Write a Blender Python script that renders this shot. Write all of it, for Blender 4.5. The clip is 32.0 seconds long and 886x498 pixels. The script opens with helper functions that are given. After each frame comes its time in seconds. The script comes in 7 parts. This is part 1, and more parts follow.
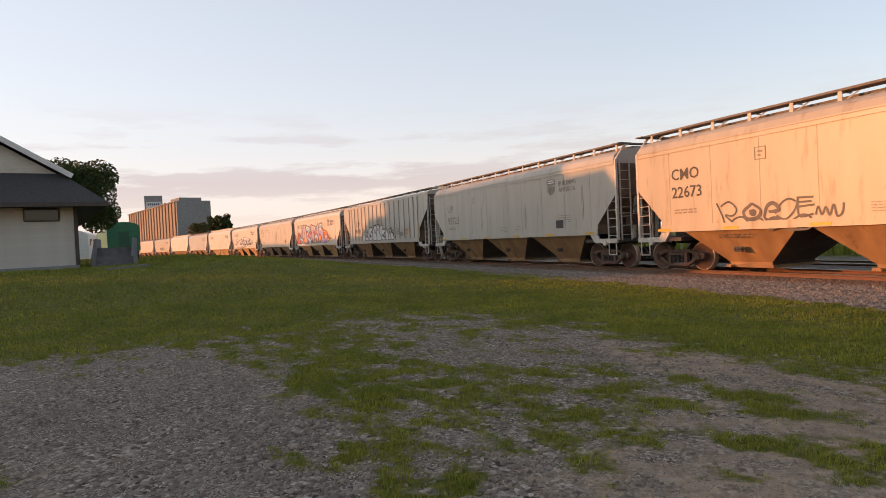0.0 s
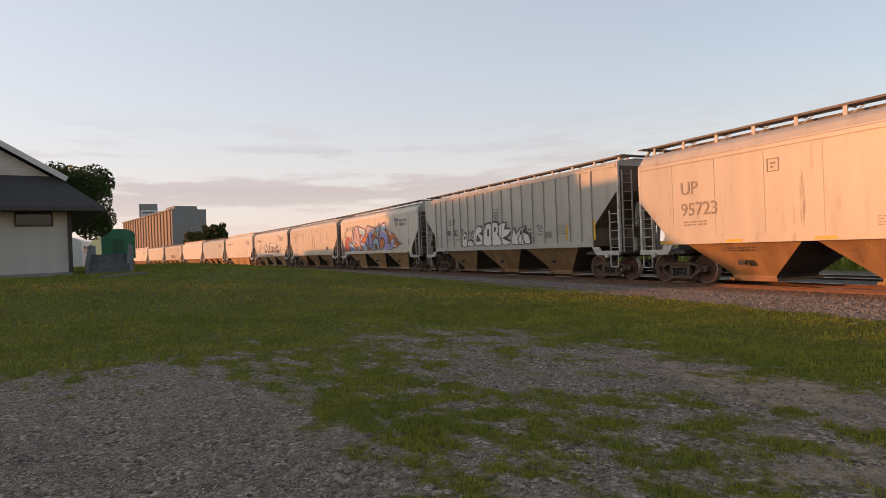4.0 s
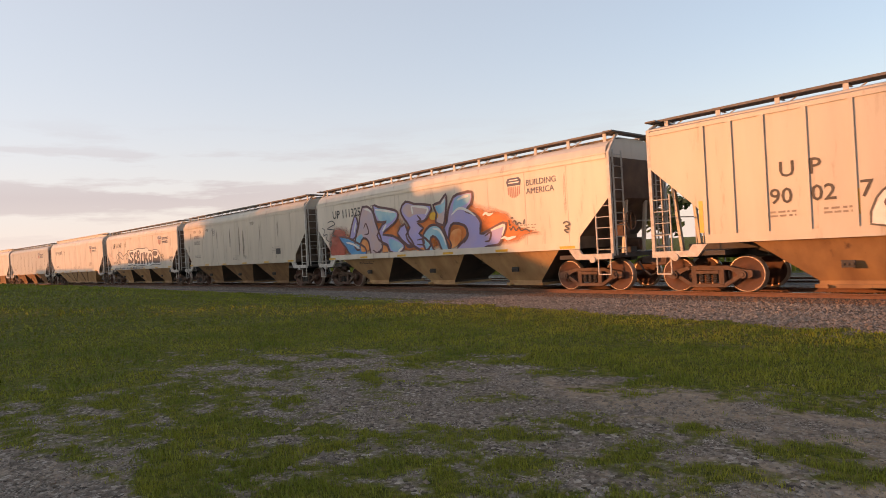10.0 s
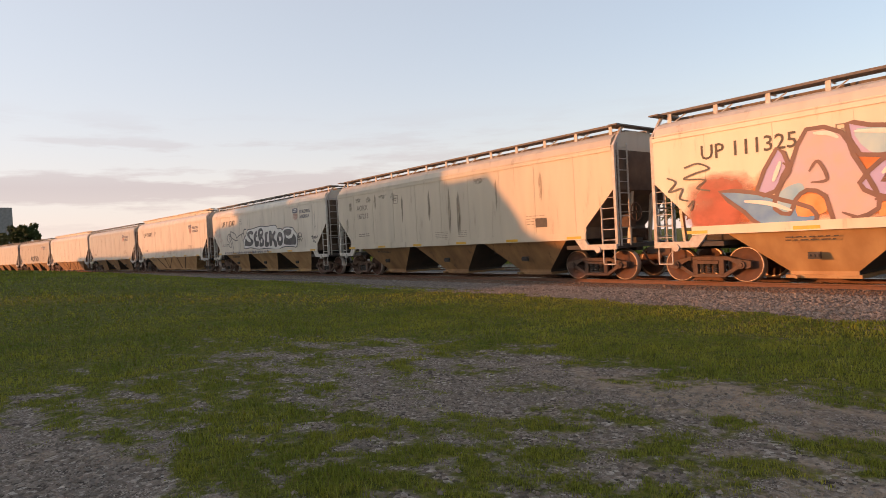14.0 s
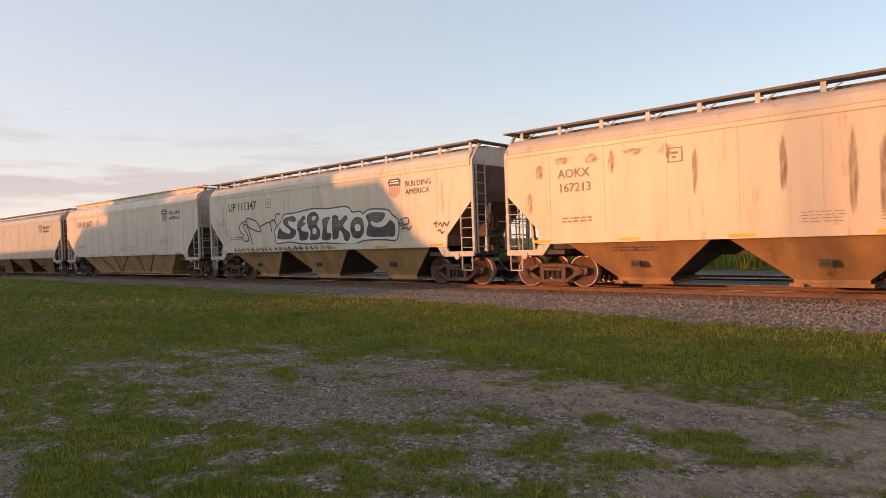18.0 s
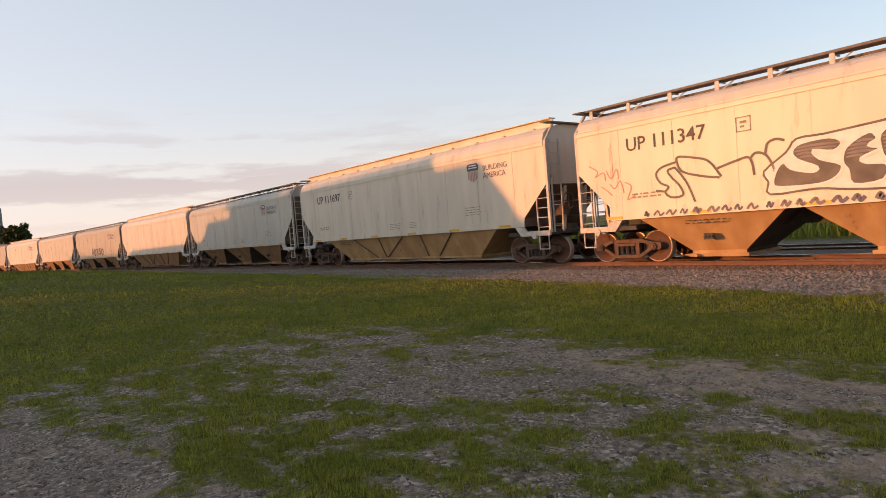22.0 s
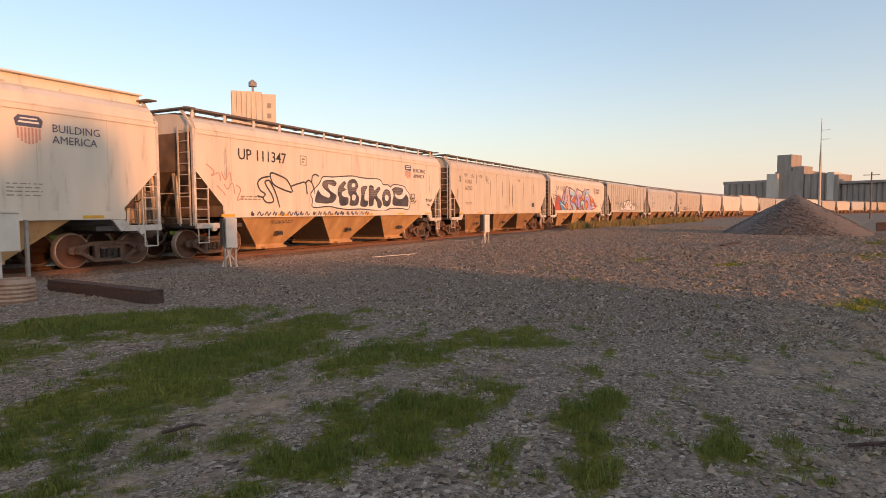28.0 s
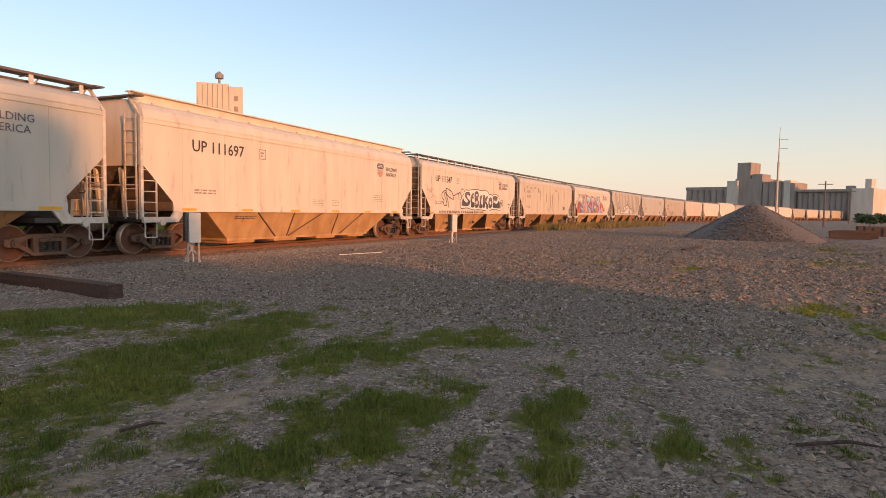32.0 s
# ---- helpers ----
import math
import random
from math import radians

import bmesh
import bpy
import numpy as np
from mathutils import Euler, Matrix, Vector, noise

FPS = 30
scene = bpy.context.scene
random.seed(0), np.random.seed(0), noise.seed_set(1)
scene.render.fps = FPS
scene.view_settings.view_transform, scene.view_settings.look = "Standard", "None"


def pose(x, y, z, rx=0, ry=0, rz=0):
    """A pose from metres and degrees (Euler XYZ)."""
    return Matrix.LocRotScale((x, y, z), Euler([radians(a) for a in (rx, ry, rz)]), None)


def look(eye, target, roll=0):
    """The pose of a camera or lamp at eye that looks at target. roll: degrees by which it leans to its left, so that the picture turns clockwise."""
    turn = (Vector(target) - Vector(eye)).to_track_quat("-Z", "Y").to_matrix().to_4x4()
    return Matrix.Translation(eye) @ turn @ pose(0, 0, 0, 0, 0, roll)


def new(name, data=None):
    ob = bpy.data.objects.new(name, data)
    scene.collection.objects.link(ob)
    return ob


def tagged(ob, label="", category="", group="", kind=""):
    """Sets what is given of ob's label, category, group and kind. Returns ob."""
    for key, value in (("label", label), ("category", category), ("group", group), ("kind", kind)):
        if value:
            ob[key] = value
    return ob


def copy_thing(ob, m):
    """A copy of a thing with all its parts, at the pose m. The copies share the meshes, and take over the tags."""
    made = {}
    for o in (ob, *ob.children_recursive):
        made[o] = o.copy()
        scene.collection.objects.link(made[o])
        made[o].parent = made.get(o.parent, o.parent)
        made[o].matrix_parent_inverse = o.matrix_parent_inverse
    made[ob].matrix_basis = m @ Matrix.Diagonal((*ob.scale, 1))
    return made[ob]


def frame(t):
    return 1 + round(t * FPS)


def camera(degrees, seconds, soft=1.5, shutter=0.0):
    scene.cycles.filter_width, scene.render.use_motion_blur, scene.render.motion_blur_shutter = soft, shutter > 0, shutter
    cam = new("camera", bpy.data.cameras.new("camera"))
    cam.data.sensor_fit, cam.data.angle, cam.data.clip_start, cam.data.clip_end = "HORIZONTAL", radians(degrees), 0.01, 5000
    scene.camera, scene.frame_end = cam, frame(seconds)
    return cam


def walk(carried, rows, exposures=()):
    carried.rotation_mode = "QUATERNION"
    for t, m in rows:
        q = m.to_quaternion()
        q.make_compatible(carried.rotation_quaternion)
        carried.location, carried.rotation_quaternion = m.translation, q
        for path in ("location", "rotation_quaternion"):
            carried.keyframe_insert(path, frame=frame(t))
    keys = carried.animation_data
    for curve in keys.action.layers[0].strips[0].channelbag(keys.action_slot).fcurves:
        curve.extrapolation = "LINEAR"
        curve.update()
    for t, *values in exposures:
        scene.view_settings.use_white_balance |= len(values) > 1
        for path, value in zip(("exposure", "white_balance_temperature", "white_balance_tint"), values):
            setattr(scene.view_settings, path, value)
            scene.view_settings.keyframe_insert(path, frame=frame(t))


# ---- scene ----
cam = camera(72.42, 32.0, soft=0.6, shutter=0.15)
PATH = [
    (0, pose(2.086, 0.039, 1.592, 88.90, 2.80, 65.88)),
    (0.5, pose(2.081, 0.032, 1.584, 89.06, 2.61, 65.96)),
    (1, pose(2.069, 0.031, 1.582, 89.53, 2.02, 65.20)),
    (1.5, pose(2.015, -0.008, 1.581, 88.57, 2.36, 64.75)),
    (2, pose(1.919, -0.076, 1.570, 88.89, 2.10, 64.51)),
    (2.5, pose(1.695, -0.080, 1.599, 90.86, 3.55, 69.49)),
    (4.5, pose(0.707, -0.141, 1.539, 89.28, 2.92, 62.56)),
    (5, pose(0.460, -0.219, 1.578, 89.34, 5.64, 57.13)),
    (5.5, pose(0.195, -0.170, 1.614, 90.73, 3.11, 54.43)),
    (6, pose(0.013, -0.096, 1.605, 90.89, 2.79, 54.46)),
    (6.5, pose(-0.165, -0.065, 1.619, 94.25, 3.45, 51.28)),
    (7, pose(-0.187, -0.030, 1.633, 92.28, 3.20, 49.28)),
    (7.5, pose(-0.184, 0.000, 1.624, 91.00, 2.94, 49.62)),
    (8, pose(-0.179, 0.007, 1.612, 90.54, 3.36, 50.24)),
    (8.5, pose(-0.180, -0.000, 1.607, 90.22, 3.44, 49.15)),
    (9, pose(-0.177, -0.003, 1.610, 90.27, 3.11, 49.07)),
    (9.5, pose(-0.182, -0.012, 1.607, 90.20, 3.11, 48.74)),
    (10, pose(-0.180, -0.004, 1.605, 90.08, 3.17, 48.63)),
    (10.5, pose(-0.173, 0.003, 1.612, 89.59, 3.17, 47.63)),
    (11, pose(-0.156, 0.028, 1.611, 89.05, 2.65, 44.10)),
    (11.5, pose(-0.156, 0.028, 1.613, 88.92, 2.45, 40.65)),
    (12, pose(-0.153, 0.037, 1.612, 88.83, 2.48, 40.32)),
    (12.5, pose(-0.148, 0.036, 1.611, 88.75, 2.34, 40.09)),
    (13, pose(-0.171, 0.005, 1.615, 88.86, 2.83, 44.37)),
    (13.5, pose(-0.192, -0.016, 1.606, 89.32, 2.96, 49.53)),
    (14, pose(-0.197, -0.017, 1.614, 89.17, 3.05, 51.39)),
    (14.5, pose(-0.194, -0.023, 1.623, 89.13, 2.86, 51.35)),
    (15, pose(-0.182, -0.014, 1.619, 88.87, 2.50, 50.34)),
    (15.5, pose(-0.181, -0.010, 1.614, 88.66, 2.27, 47.87)),
    (17.5, pose(-0.155, 0.012, 1.612, 88.96, 2.04, 41.24)),
    (18, pose(-0.158, 0.018, 1.611, 89.19, 2.14, 41.18)),
    (18.5, pose(-0.172, 0.003, 1.611, 89.34, 3.07, 44.17)),
    (19, pose(-0.161, 0.007, 1.610, 88.92, 2.82, 45.00)),
    (19.5, pose(-0.154, 0.008, 1.610, 88.88, 3.10, 44.78)),
    (20, pose(-0.166, 0.010, 1.610, 88.87, 3.56, 46.16)),
    (20.5, pose(-0.179, -0.006, 1.613, 88.75, 3.98, 47.67)),
    (21, pose(-0.192, -0.029, 1.611, 88.87, 4.04, 50.85)),
    (21.5, pose(-0.185, -0.034, 1.607, 88.34, 5.04, 51.34)),
    (22, pose(-0.173, -0.015, 1.601, 88.00, 4.72, 50.78)),
    (22.5, pose(-0.173, -0.003, 1.606, 87.64, 4.03, 47.50)),
    (23, pose(-0.178, 0.005, 1.614, 87.83, 3.89, 46.60)),
    (23.5, pose(-0.132, 0.056, 1.611, 88.59, 3.39, 40.41)),
    (24, pose(-0.032, 0.139, 1.598, 88.92, 2.36, 27.33)),
    (24.5, pose(0.025, 0.161, 1.568, 88.13, -0.39, 13.03)),
    (25, pose(0.014, 0.147, 1.546, 87.15, 1.07, -1.37)),
    (25.5, pose(0.066, 0.134, 1.508, 86.89, 0.27, -17.34)),
    (26, pose(0.180, 0.108, 1.463, 88.83, -1.09, -34.30)),
    (26.5, pose(0.275, 0.065, 1.513, 88.33, -0.37, -51.32)),
    (28.5, pose(0.173, -0.007, 1.554, 86.46, 0.49, -63.66)),
    (29, pose(0.157, -0.008, 1.555, 86.51, 1.10, -63.57)),
    (29.5, pose(0.154, -0.003, 1.560, 86.44, 0.60, -63.63)),
    (30, pose(0.153, -0.009, 1.556, 86.30, 0.45, -63.85)),
    (30.5, pose(0.170, -0.012, 1.555, 86.35, -0.23, -64.97)),
    (31, pose(0.170, -0.015, 1.562, 86.42, -0.67, -65.66)),
    (31.5, pose(0.176, -0.011, 1.567, 86.51, -1.29, -65.88)),
    (32, pose(0.179, -0.015, 1.563, 86.40, -0.97, -66.31)),
]

# ---- the train's way: metres run since the clip's start ----
RUN = [(0, -3.59), (1, 0.69), (2, 5.02), (2.5, 7.25), (4.5, 14.84), (5, 17.13), (6, 21.59), (7, 25.84), (8, 29.99), (9, 34.14), (10, 38.23), (11, 42.52), (12, 46.72), (13, 50.74), (14, 54.84), (15, 58.90), (15.5, 60.97), (17.5, 69.23), (18, 71.32), (19, 75.42), (20, 79.53), (21, 83.64), (22, 87.72), (23, 91.81), (24, 95.99), (25, 100.16), (26, 104.36), (26.5, 106.51), (28.5, 115.01), (29, 117.21), (30, 121.70), (31, 126.25), (32, 130.80)]


def run(t):
    return float(np.interp(t, [r[0] for r in RUN], [r[1] for r in RUN]))


EXPOSURES = [(0.0, 1.22, 7200, 18), (2.5, 1.08, 7200, 18), (5.0, 1.02, 7200, 18), (6.5, 1.07, 7200, 18), (9.0, 1.13, 7200, 18), (24.0, 1.16, 7200, 18), (27.0, 1.21, 6950, 17), (32.0, 1.20, 6950, 17)]
walk(cam, PATH, EXPOSURES)

# ---- light ----
SUN_AZ = 155.0   # heading of the sun from +y, positive to the left
SUN_EL = 6.2
az, el = radians(SUN_AZ), radians(SUN_EL)
sun_dir = Vector((-math.sin(az) * math.cos(el), math.cos(az) * math.cos(el), math.sin(el)))
world = bpy.data.worlds.new("world")
scene.world = world
world.use_nodes = True
wn, wl = world.node_tree.nodes, world.node_tree.links
sky = wn.new("ShaderNodeTexSky")
sky.sky_type = "NISHITA"
sky.sun_disc = False
sky.sun_elevation = el
sky.sun_rotation = math.atan2(sun_dir.x, sun_dir.y)
sky.air_density, sky.dust_density, sky.ozone_density = 1.0, 1.5, 2.0
# thin haze that is brightest over the sunset, a rosy band low down, and flat streaks of cloud
tex = wn.new("ShaderNodeTexCoord")
sep = wn.new("ShaderNodeSeparateXYZ")
wl.new(tex.outputs["Generated"], sep.inputs[0])


def calc(op, a, b, clamp=False):
    m = wn.new("ShaderNodeMath")
    m.operation, m.use_clamp = op, clamp
    for k, v in enumerate((a, b)):
        if isinstance(v, (int, float)):
            m.inputs[k].default_value = v
        else:
            wl.new(v, m.inputs[k])
    return m.outputs[0]


def blend(f, a, colour):
    m = wn.new("ShaderNodeMix")
    m.data_type = "RGBA"
    wl.new(f, m.inputs[0])
    wl.new(a, m.inputs[6])
    m.inputs[7].default_value = (*colour, 1)
    return m.outputs[2]


glow = calc("ADD", calc("MULTIPLY", sep.outputs["X"], -0.906), calc("MULTIPLY", sep.outputs["Y"], -0.423))
up = calc("MAXIMUM", sep.outputs["Z"], 0.0)
veil = calc("MULTIPLY", calc("ADD", calc("MULTIPLY", glow, 0.36), 0.55, True), 0.85)
veil = calc("MULTIPLY", veil, calc("SUBTRACT", 1.0, calc("MULTIPLY", up, 0.55)))
tint = blend(veil, sky.outputs[0], (2.5, 2.82, 3.2))
low = calc("POWER", calc("SUBTRACT", 1.0, calc("MULTIPLY", up, 2.6), True), 3.0)
tint = blend(calc("MULTIPLY", low, 0.78), tint, (3.05, 2.56, 2.25))
mp = wn.new("ShaderNodeMapping")
mp.inputs["Scale"].default_value = (2.2, 2.2, 17.0)
wl.new(tex.outputs["Generated"], mp.inputs[0])
cl = wn.new("ShaderNodeTexNoise")
cl.inputs["Scale"].default_value, cl.inputs["Detail"].default_value, cl.inputs["Roughness"].default_value = 1.7, 7, 0.6
wl.new(mp.outputs[0], cl.inputs["Vector"])
streak = calc("MULTIPLY", calc("SUBTRACT", cl.outputs["Fac"], 0.47, True), 11.0, True)
height = calc("MULTIPLY", calc("MULTIPLY", calc("SUBTRACT", up, 0.03, True), 14.0, True), calc("SUBTRACT", 1.0, calc("MULTIPLY", up, 4.6), True))
tint = blend(calc("MULTIPLY", calc("MULTIPLY", streak, height), calc("ADD", calc("MULTIPLY", glow, 0.8), 0.40, True)), tint, (1.55, 1.34, 1.45))
wl.new(tint, wn["Background"].inputs[0])
wn["Background"].inputs[1].default_value = 0.15
sun = new("sun", bpy.data.lights.new("sun", "SUN"))
sun.data.energy, sun.data.angle, sun.data.color = 1.85, radians(0.9), (1.0, 0.41, 0.145)
sun.matrix_world = look(sun_dir * 300, (0, 0, 0))

# ---- materials ----
def mat(name, a, b=None, scale=3.0, rough=0.6, metal=0.0, bump=0.15, fine=60.0, streak=(1, 1, 1), spots=None, spot_scale=1.2, spot_at=0.62, rnd=0.0, noise_detail=6.0):
    """A surface of two mixed tones with fine relief; spots: a third tone in patches; rnd: change of value from piece to piece."""
    m = bpy.data.materials.new(name)
    m.use_nodes = True
    n, l = m.node_tree.nodes, m.node_tree.links
    p = n["Principled BSDF"]
    p.inputs["Roughness"].default_value, p.inputs["Metallic"].default_value = rough, metal
    tc = n.new("ShaderNodeTexCoord")
    mp = n.new("ShaderNodeMapping")
    mp.inputs["Scale"].default_value = streak
    l.new(tc.outputs["Object"], mp.inputs[0])
    no = n.new("ShaderNodeTexNoise")
    no.inputs["Scale"].default_value, no.inputs["Detail"].default_value = scale, noise_detail
    l.new(mp.outputs[0], no.inputs["Vector"])
    ra = n.new("ShaderNodeValToRGB")
    ra.color_ramp.elements[0].position, ra.color_ramp.elements[1].position = 0.32, 0.68
    ra.color_ramp.elements[0].color = (*a, 1)
    ra.color_ramp.elements[1].color = (*(b or [c * 0.8 for c in a]), 1)
    l.new(no.outputs["Fac"], ra.inputs[0])
    out = ra.outputs[0]
    if spots:
        s = n.new("ShaderNodeTexNoise")
        s.inputs["Scale"].default_value, s.inputs["Detail"].default_value = spot_scale, 8
        s.inputs["Roughness"].default_value = 0.65
        l.new(mp.outputs[0], s.inputs["Vector"])
        r2 = n.new("ShaderNodeValToRGB")
        r2.color_ramp.elements[0].position, r2.color_ramp.elements[1].position = spot_at, spot_at + 0.1
        l.new(s.outputs["Fac"], r2.inputs[0])
        mx = n.new("ShaderNodeMix")
        mx.data_type = "RGBA"
        l.new(r2.outputs[0], mx.inputs[0])
        l.new(out, mx.inputs[6])
        mx.inputs[7].default_value = (*spots, 1)
        out = mx.outputs[2]
    if rnd:
        oi, ge = n.new("ShaderNodeObjectInfo"), n.new("ShaderNodeNewGeometry")
        ad = n.new("ShaderNodeMath")
        l.new(oi.outputs["Random"], ad.inputs[0])
        l.new(ge.outputs["Random Per Island"], ad.inputs[1])
        mr = n.new("ShaderNodeMapRange")
        mr.inputs[2].default_value = 2.0
        mr.inputs[3].default_value, mr.inputs[4].default_value = 1 - rnd, 1 + rnd
        l.new(ad.outputs[0], mr.inputs[0])
        hs = n.new("ShaderNodeHueSaturation")
        l.new(out, hs.inputs["Color"])
        l.new(mr.outputs[0], hs.inputs["Value"])
        out = hs.outputs[0]
    l.new(out, p.inputs["Base Color"])
    if bump:
        f = n.new("ShaderNodeTexNoise")
        f.inputs["Scale"].default_value, f.inputs["Detail"].default_value = fine, 4
        l.new(mp.outputs[0], f.inputs["Vector"])
        bu = n.new("ShaderNodeBump")
        bu.inputs["Strength"].default_value, bu.inputs["Distance"].default_value = bump, 0.02
        l.new(f.outputs["Fac"], bu.inputs["Height"])
        l.new(bu.outputs[0], p.inputs["Normal"])
    return m


def paint(name, a, dirt=(0.20, 0.12, 0.07), amount=0.60):
    """Weathered paint of a freight car: upright runs of grime over the tone."""
    return mat(name, a, tuple(c * 0.86 for c in a), scale=0.8, rough=0.42, bump=0.08, fine=7.0, streak=(2.2, 2.2, 0.35), spots=tuple(0.55 * c + 0.45 * d for c, d in zip(a, dirt)), spot_scale=1.6, spot_at=amount)


CREAM = paint("cream_paint", (0.60, 0.52, 0.41))
PALE = paint("pale_grey_paint", (0.69, 0.615, 0.51))
GREY = paint("grey_paint", (0.50, 0.48, 0.42))
TAN = paint("tan_paint", (0.50, 0.42, 0.32), amount=0.57)
RIBGREY = paint("ribbed_grey_paint", (0.50, 0.46, 0.40), amount=0.60)
WHITEWORN = mat("worn_white_paint", (0.62, 0.58, 0.52), (0.45, 0.40, 0.34), scale=6, rough=0.55, spots=(0.25, 0.14, 0.08), spot_scale=5, spot_at=0.6)
BAYDIRT = mat("dusty_hopper_paint", (0.36, 0.205, 0.09), (0.23, 0.125, 0.06), scale=1.5, rough=0.75, streak=(1.5, 1.5, 0.5), spots=(0.14, 0.08, 0.05), spot_scale=2.2, spot_at=0.6)
BAYCLEAN = mat("cream_hopper_paint", (0.52, 0.33, 0.16), (0.38, 0.215, 0.095), scale=1.5, rough=0.7, streak=(1.5, 1.5, 0.5), spots=(0.16, 0.09, 0.055), spot_scale=2.2, spot_at=0.62)
# grime of the slope sheets, kept dark to carry the ends' shade as well
GRIMESHADE = mat("grimy_shaded_end_sheet", (0.20, 0.135, 0.088), (0.11, 0.075, 0.055), scale=2, rough=0.85, bump=0.2, spots=(0.30, 0.25, 0.2), spot_scale=1.5, spot_at=0.64)
# near-black for the bays' sloped ends: their shade painted in, over grime
BAYSLOPE = mat("shaded_grimy_slope", (0.055, 0.042, 0.035), (0.09, 0.062, 0.045), scale=2, rough=0.9, bump=0.2)
RUST = mat("rusty_cast_steel", (0.155, 0.092, 0.062), (0.09, 0.056, 0.042), scale=7, rough=0.8, bump=0.3)
DARK = mat("dark_grimy_steel", (0.045, 0.04, 0.037), (0.07, 0.055, 0.045), scale=6, rough=0.7, bump=0.2)
TREAD = mat("worn_wheel_steel", (0.50, 0.40, 0.33), (0.38, 0.29, 0.23), scale=9, rough=0.38, metal=0.5)
WHEELRUST = mat("rusty_wheel_plate", (0.125, 0.055, 0.034), (0.08, 0.04, 0.028), scale=5, rough=0.75, bump=0.2)
WALK = mat("running_board_steel", (0.10, 0.085, 0.075), (0.16, 0.13, 0.11), scale=8, rough=0.6)
YELLOW = mat("reflective_yellow", (0.75, 0.42, 0.03), (0.6, 0.33, 0.03), scale=5, rough=0.4)
BLACK = mat("black_lettering", (0.035, 0.032, 0.035), (0.06, 0.055, 0.05), scale=8, rough=0.55, bump=0.05)
FADED = mat("faded_lettering", (0.23, 0.19, 0.16), (0.31, 0.26, 0.21), scale=8, rough=0.6, bump=0.05)
RED = mat("faded_red_paint", (0.46, 0.20, 0.16), (0.55, 0.32, 0.26), scale=8, rough=0.5, bump=0.05)
BLUE = mat("navy_paint", (0.06, 0.07, 0.12), (0.1, 0.1, 0.15), scale=8, rough=0.5, bump=0.05)
SPRAYWHITE = mat("white_spray_paint", (0.78, 0.76, 0.72), (0.68, 0.66, 0.62), scale=5, rough=0.5, bump=0.05)
SPRAYBLACK = mat("black_spray_paint", (0.035, 0.033, 0.038), (0.10, 0.09, 0.09), scale=3, rough=0.5, bump=0.05)
SPRAYORANGE = mat("orange_spray_paint", (0.72, 0.20, 0.04), (0.78, 0.34, 0.12), scale=3, rough=0.5, bump=0.05)
SPRAYBLUE = mat("blue_spray_paint", (0.05, 0.22, 0.50), (0.16, 0.42, 0.60), scale=1.6, rough=0.5, bump=0.05)
SPRAYLILAC = mat("lilac_spray_paint", (0.36, 0.34, 0.66), (0.45, 0.37, 0.58), scale=1.6, rough=0.5, bump=0.05)
SPRAYTEAL = mat("teal_spray_paint", (0.17, 0.42, 0.62), (0.40, 0.60, 0.64), scale=1.6, rough=0.5, bump=0.05)
SPRAYPEACH = mat("peach_spray_paint", (0.62, 0.42, 0.34), (0.48, 0.40, 0.50), scale=1.6, rough=0.5, bump=0.05)
SPRAYGREY = mat("worn_grey_spray_paint", (0.22, 0.19, 0.18), (0.15, 0.13, 0.13), scale=4, rough=0.6, bump=0.05)
SPRAYMAUVE = mat("mauve_outline_paint", (0.10, 0.05, 0.06), (0.16, 0.075, 0.07), scale=3, rough=0.5, bump=0.05)

# ---- mesh helpers ----
def quadbox(bm, x0, x1, y0, y1, z0, z1):
    v = [bm.verts.new(c) for c in ((x0, y0, z0), (x1, y0, z0), (x1, y1, z0), (x0, y1, z0), (x0, y0, z1), (x1, y0, z1), (x1, y1, z1), (x0, y1, z1))]
    for f in ((3, 2, 1, 0), (4, 5, 6, 7), (0, 1, 5, 4), (1, 2, 6, 5), (2, 3, 7, 6), (3, 0, 4, 7)):
        bm.faces.new([v[i] for i in f])


def prism(bm, poly, y0, y1, axis="y"):
    """poly: corners (x, z), anticlockwise seen from -y; drawn out along y (or x, with (y, z) corners)."""
    if axis == "y":
        a = [bm.verts.new((x, y0, z)) for x, z in poly]
        b = [bm.verts.new((x, y1, z)) for x, z in poly]
    else:
        a = [bm.verts.new((y0, x, z)) for x, z in poly]
        b = [bm.verts.new((y1, x, z)) for x, z in poly]
    n = len(poly)
    bm.faces.new(a)
    bm.faces.new(b[::-1])
    for i in range(n):
        bm.faces.new((a[i], b[i], b[(i + 1) % n], a[(i + 1) % n]))


def tube(bm, p, q, r, n=8, r2=None):
    p, q = Vector(p), Vector(q)
    d = (q - p).normalized()
    u = d.orthogonal().normalized()
    w = d.cross(u)
    r2 = r if r2 is None else r2
    ring = lambda c, rr: [bm.verts.new(c + (u * math.cos(2 * math.pi * i / n) + w * math.sin(2 * math.pi * i / n)) * rr) for i in range(n)]
    a, b = ring(p, r), ring(q, r2)
    bm.faces.new(a[::-1])
    bm.faces.new(b)
    for i in range(n):
        bm.faces.new((a[i], a[(i + 1) % n], b[(i + 1) % n], b[i]))


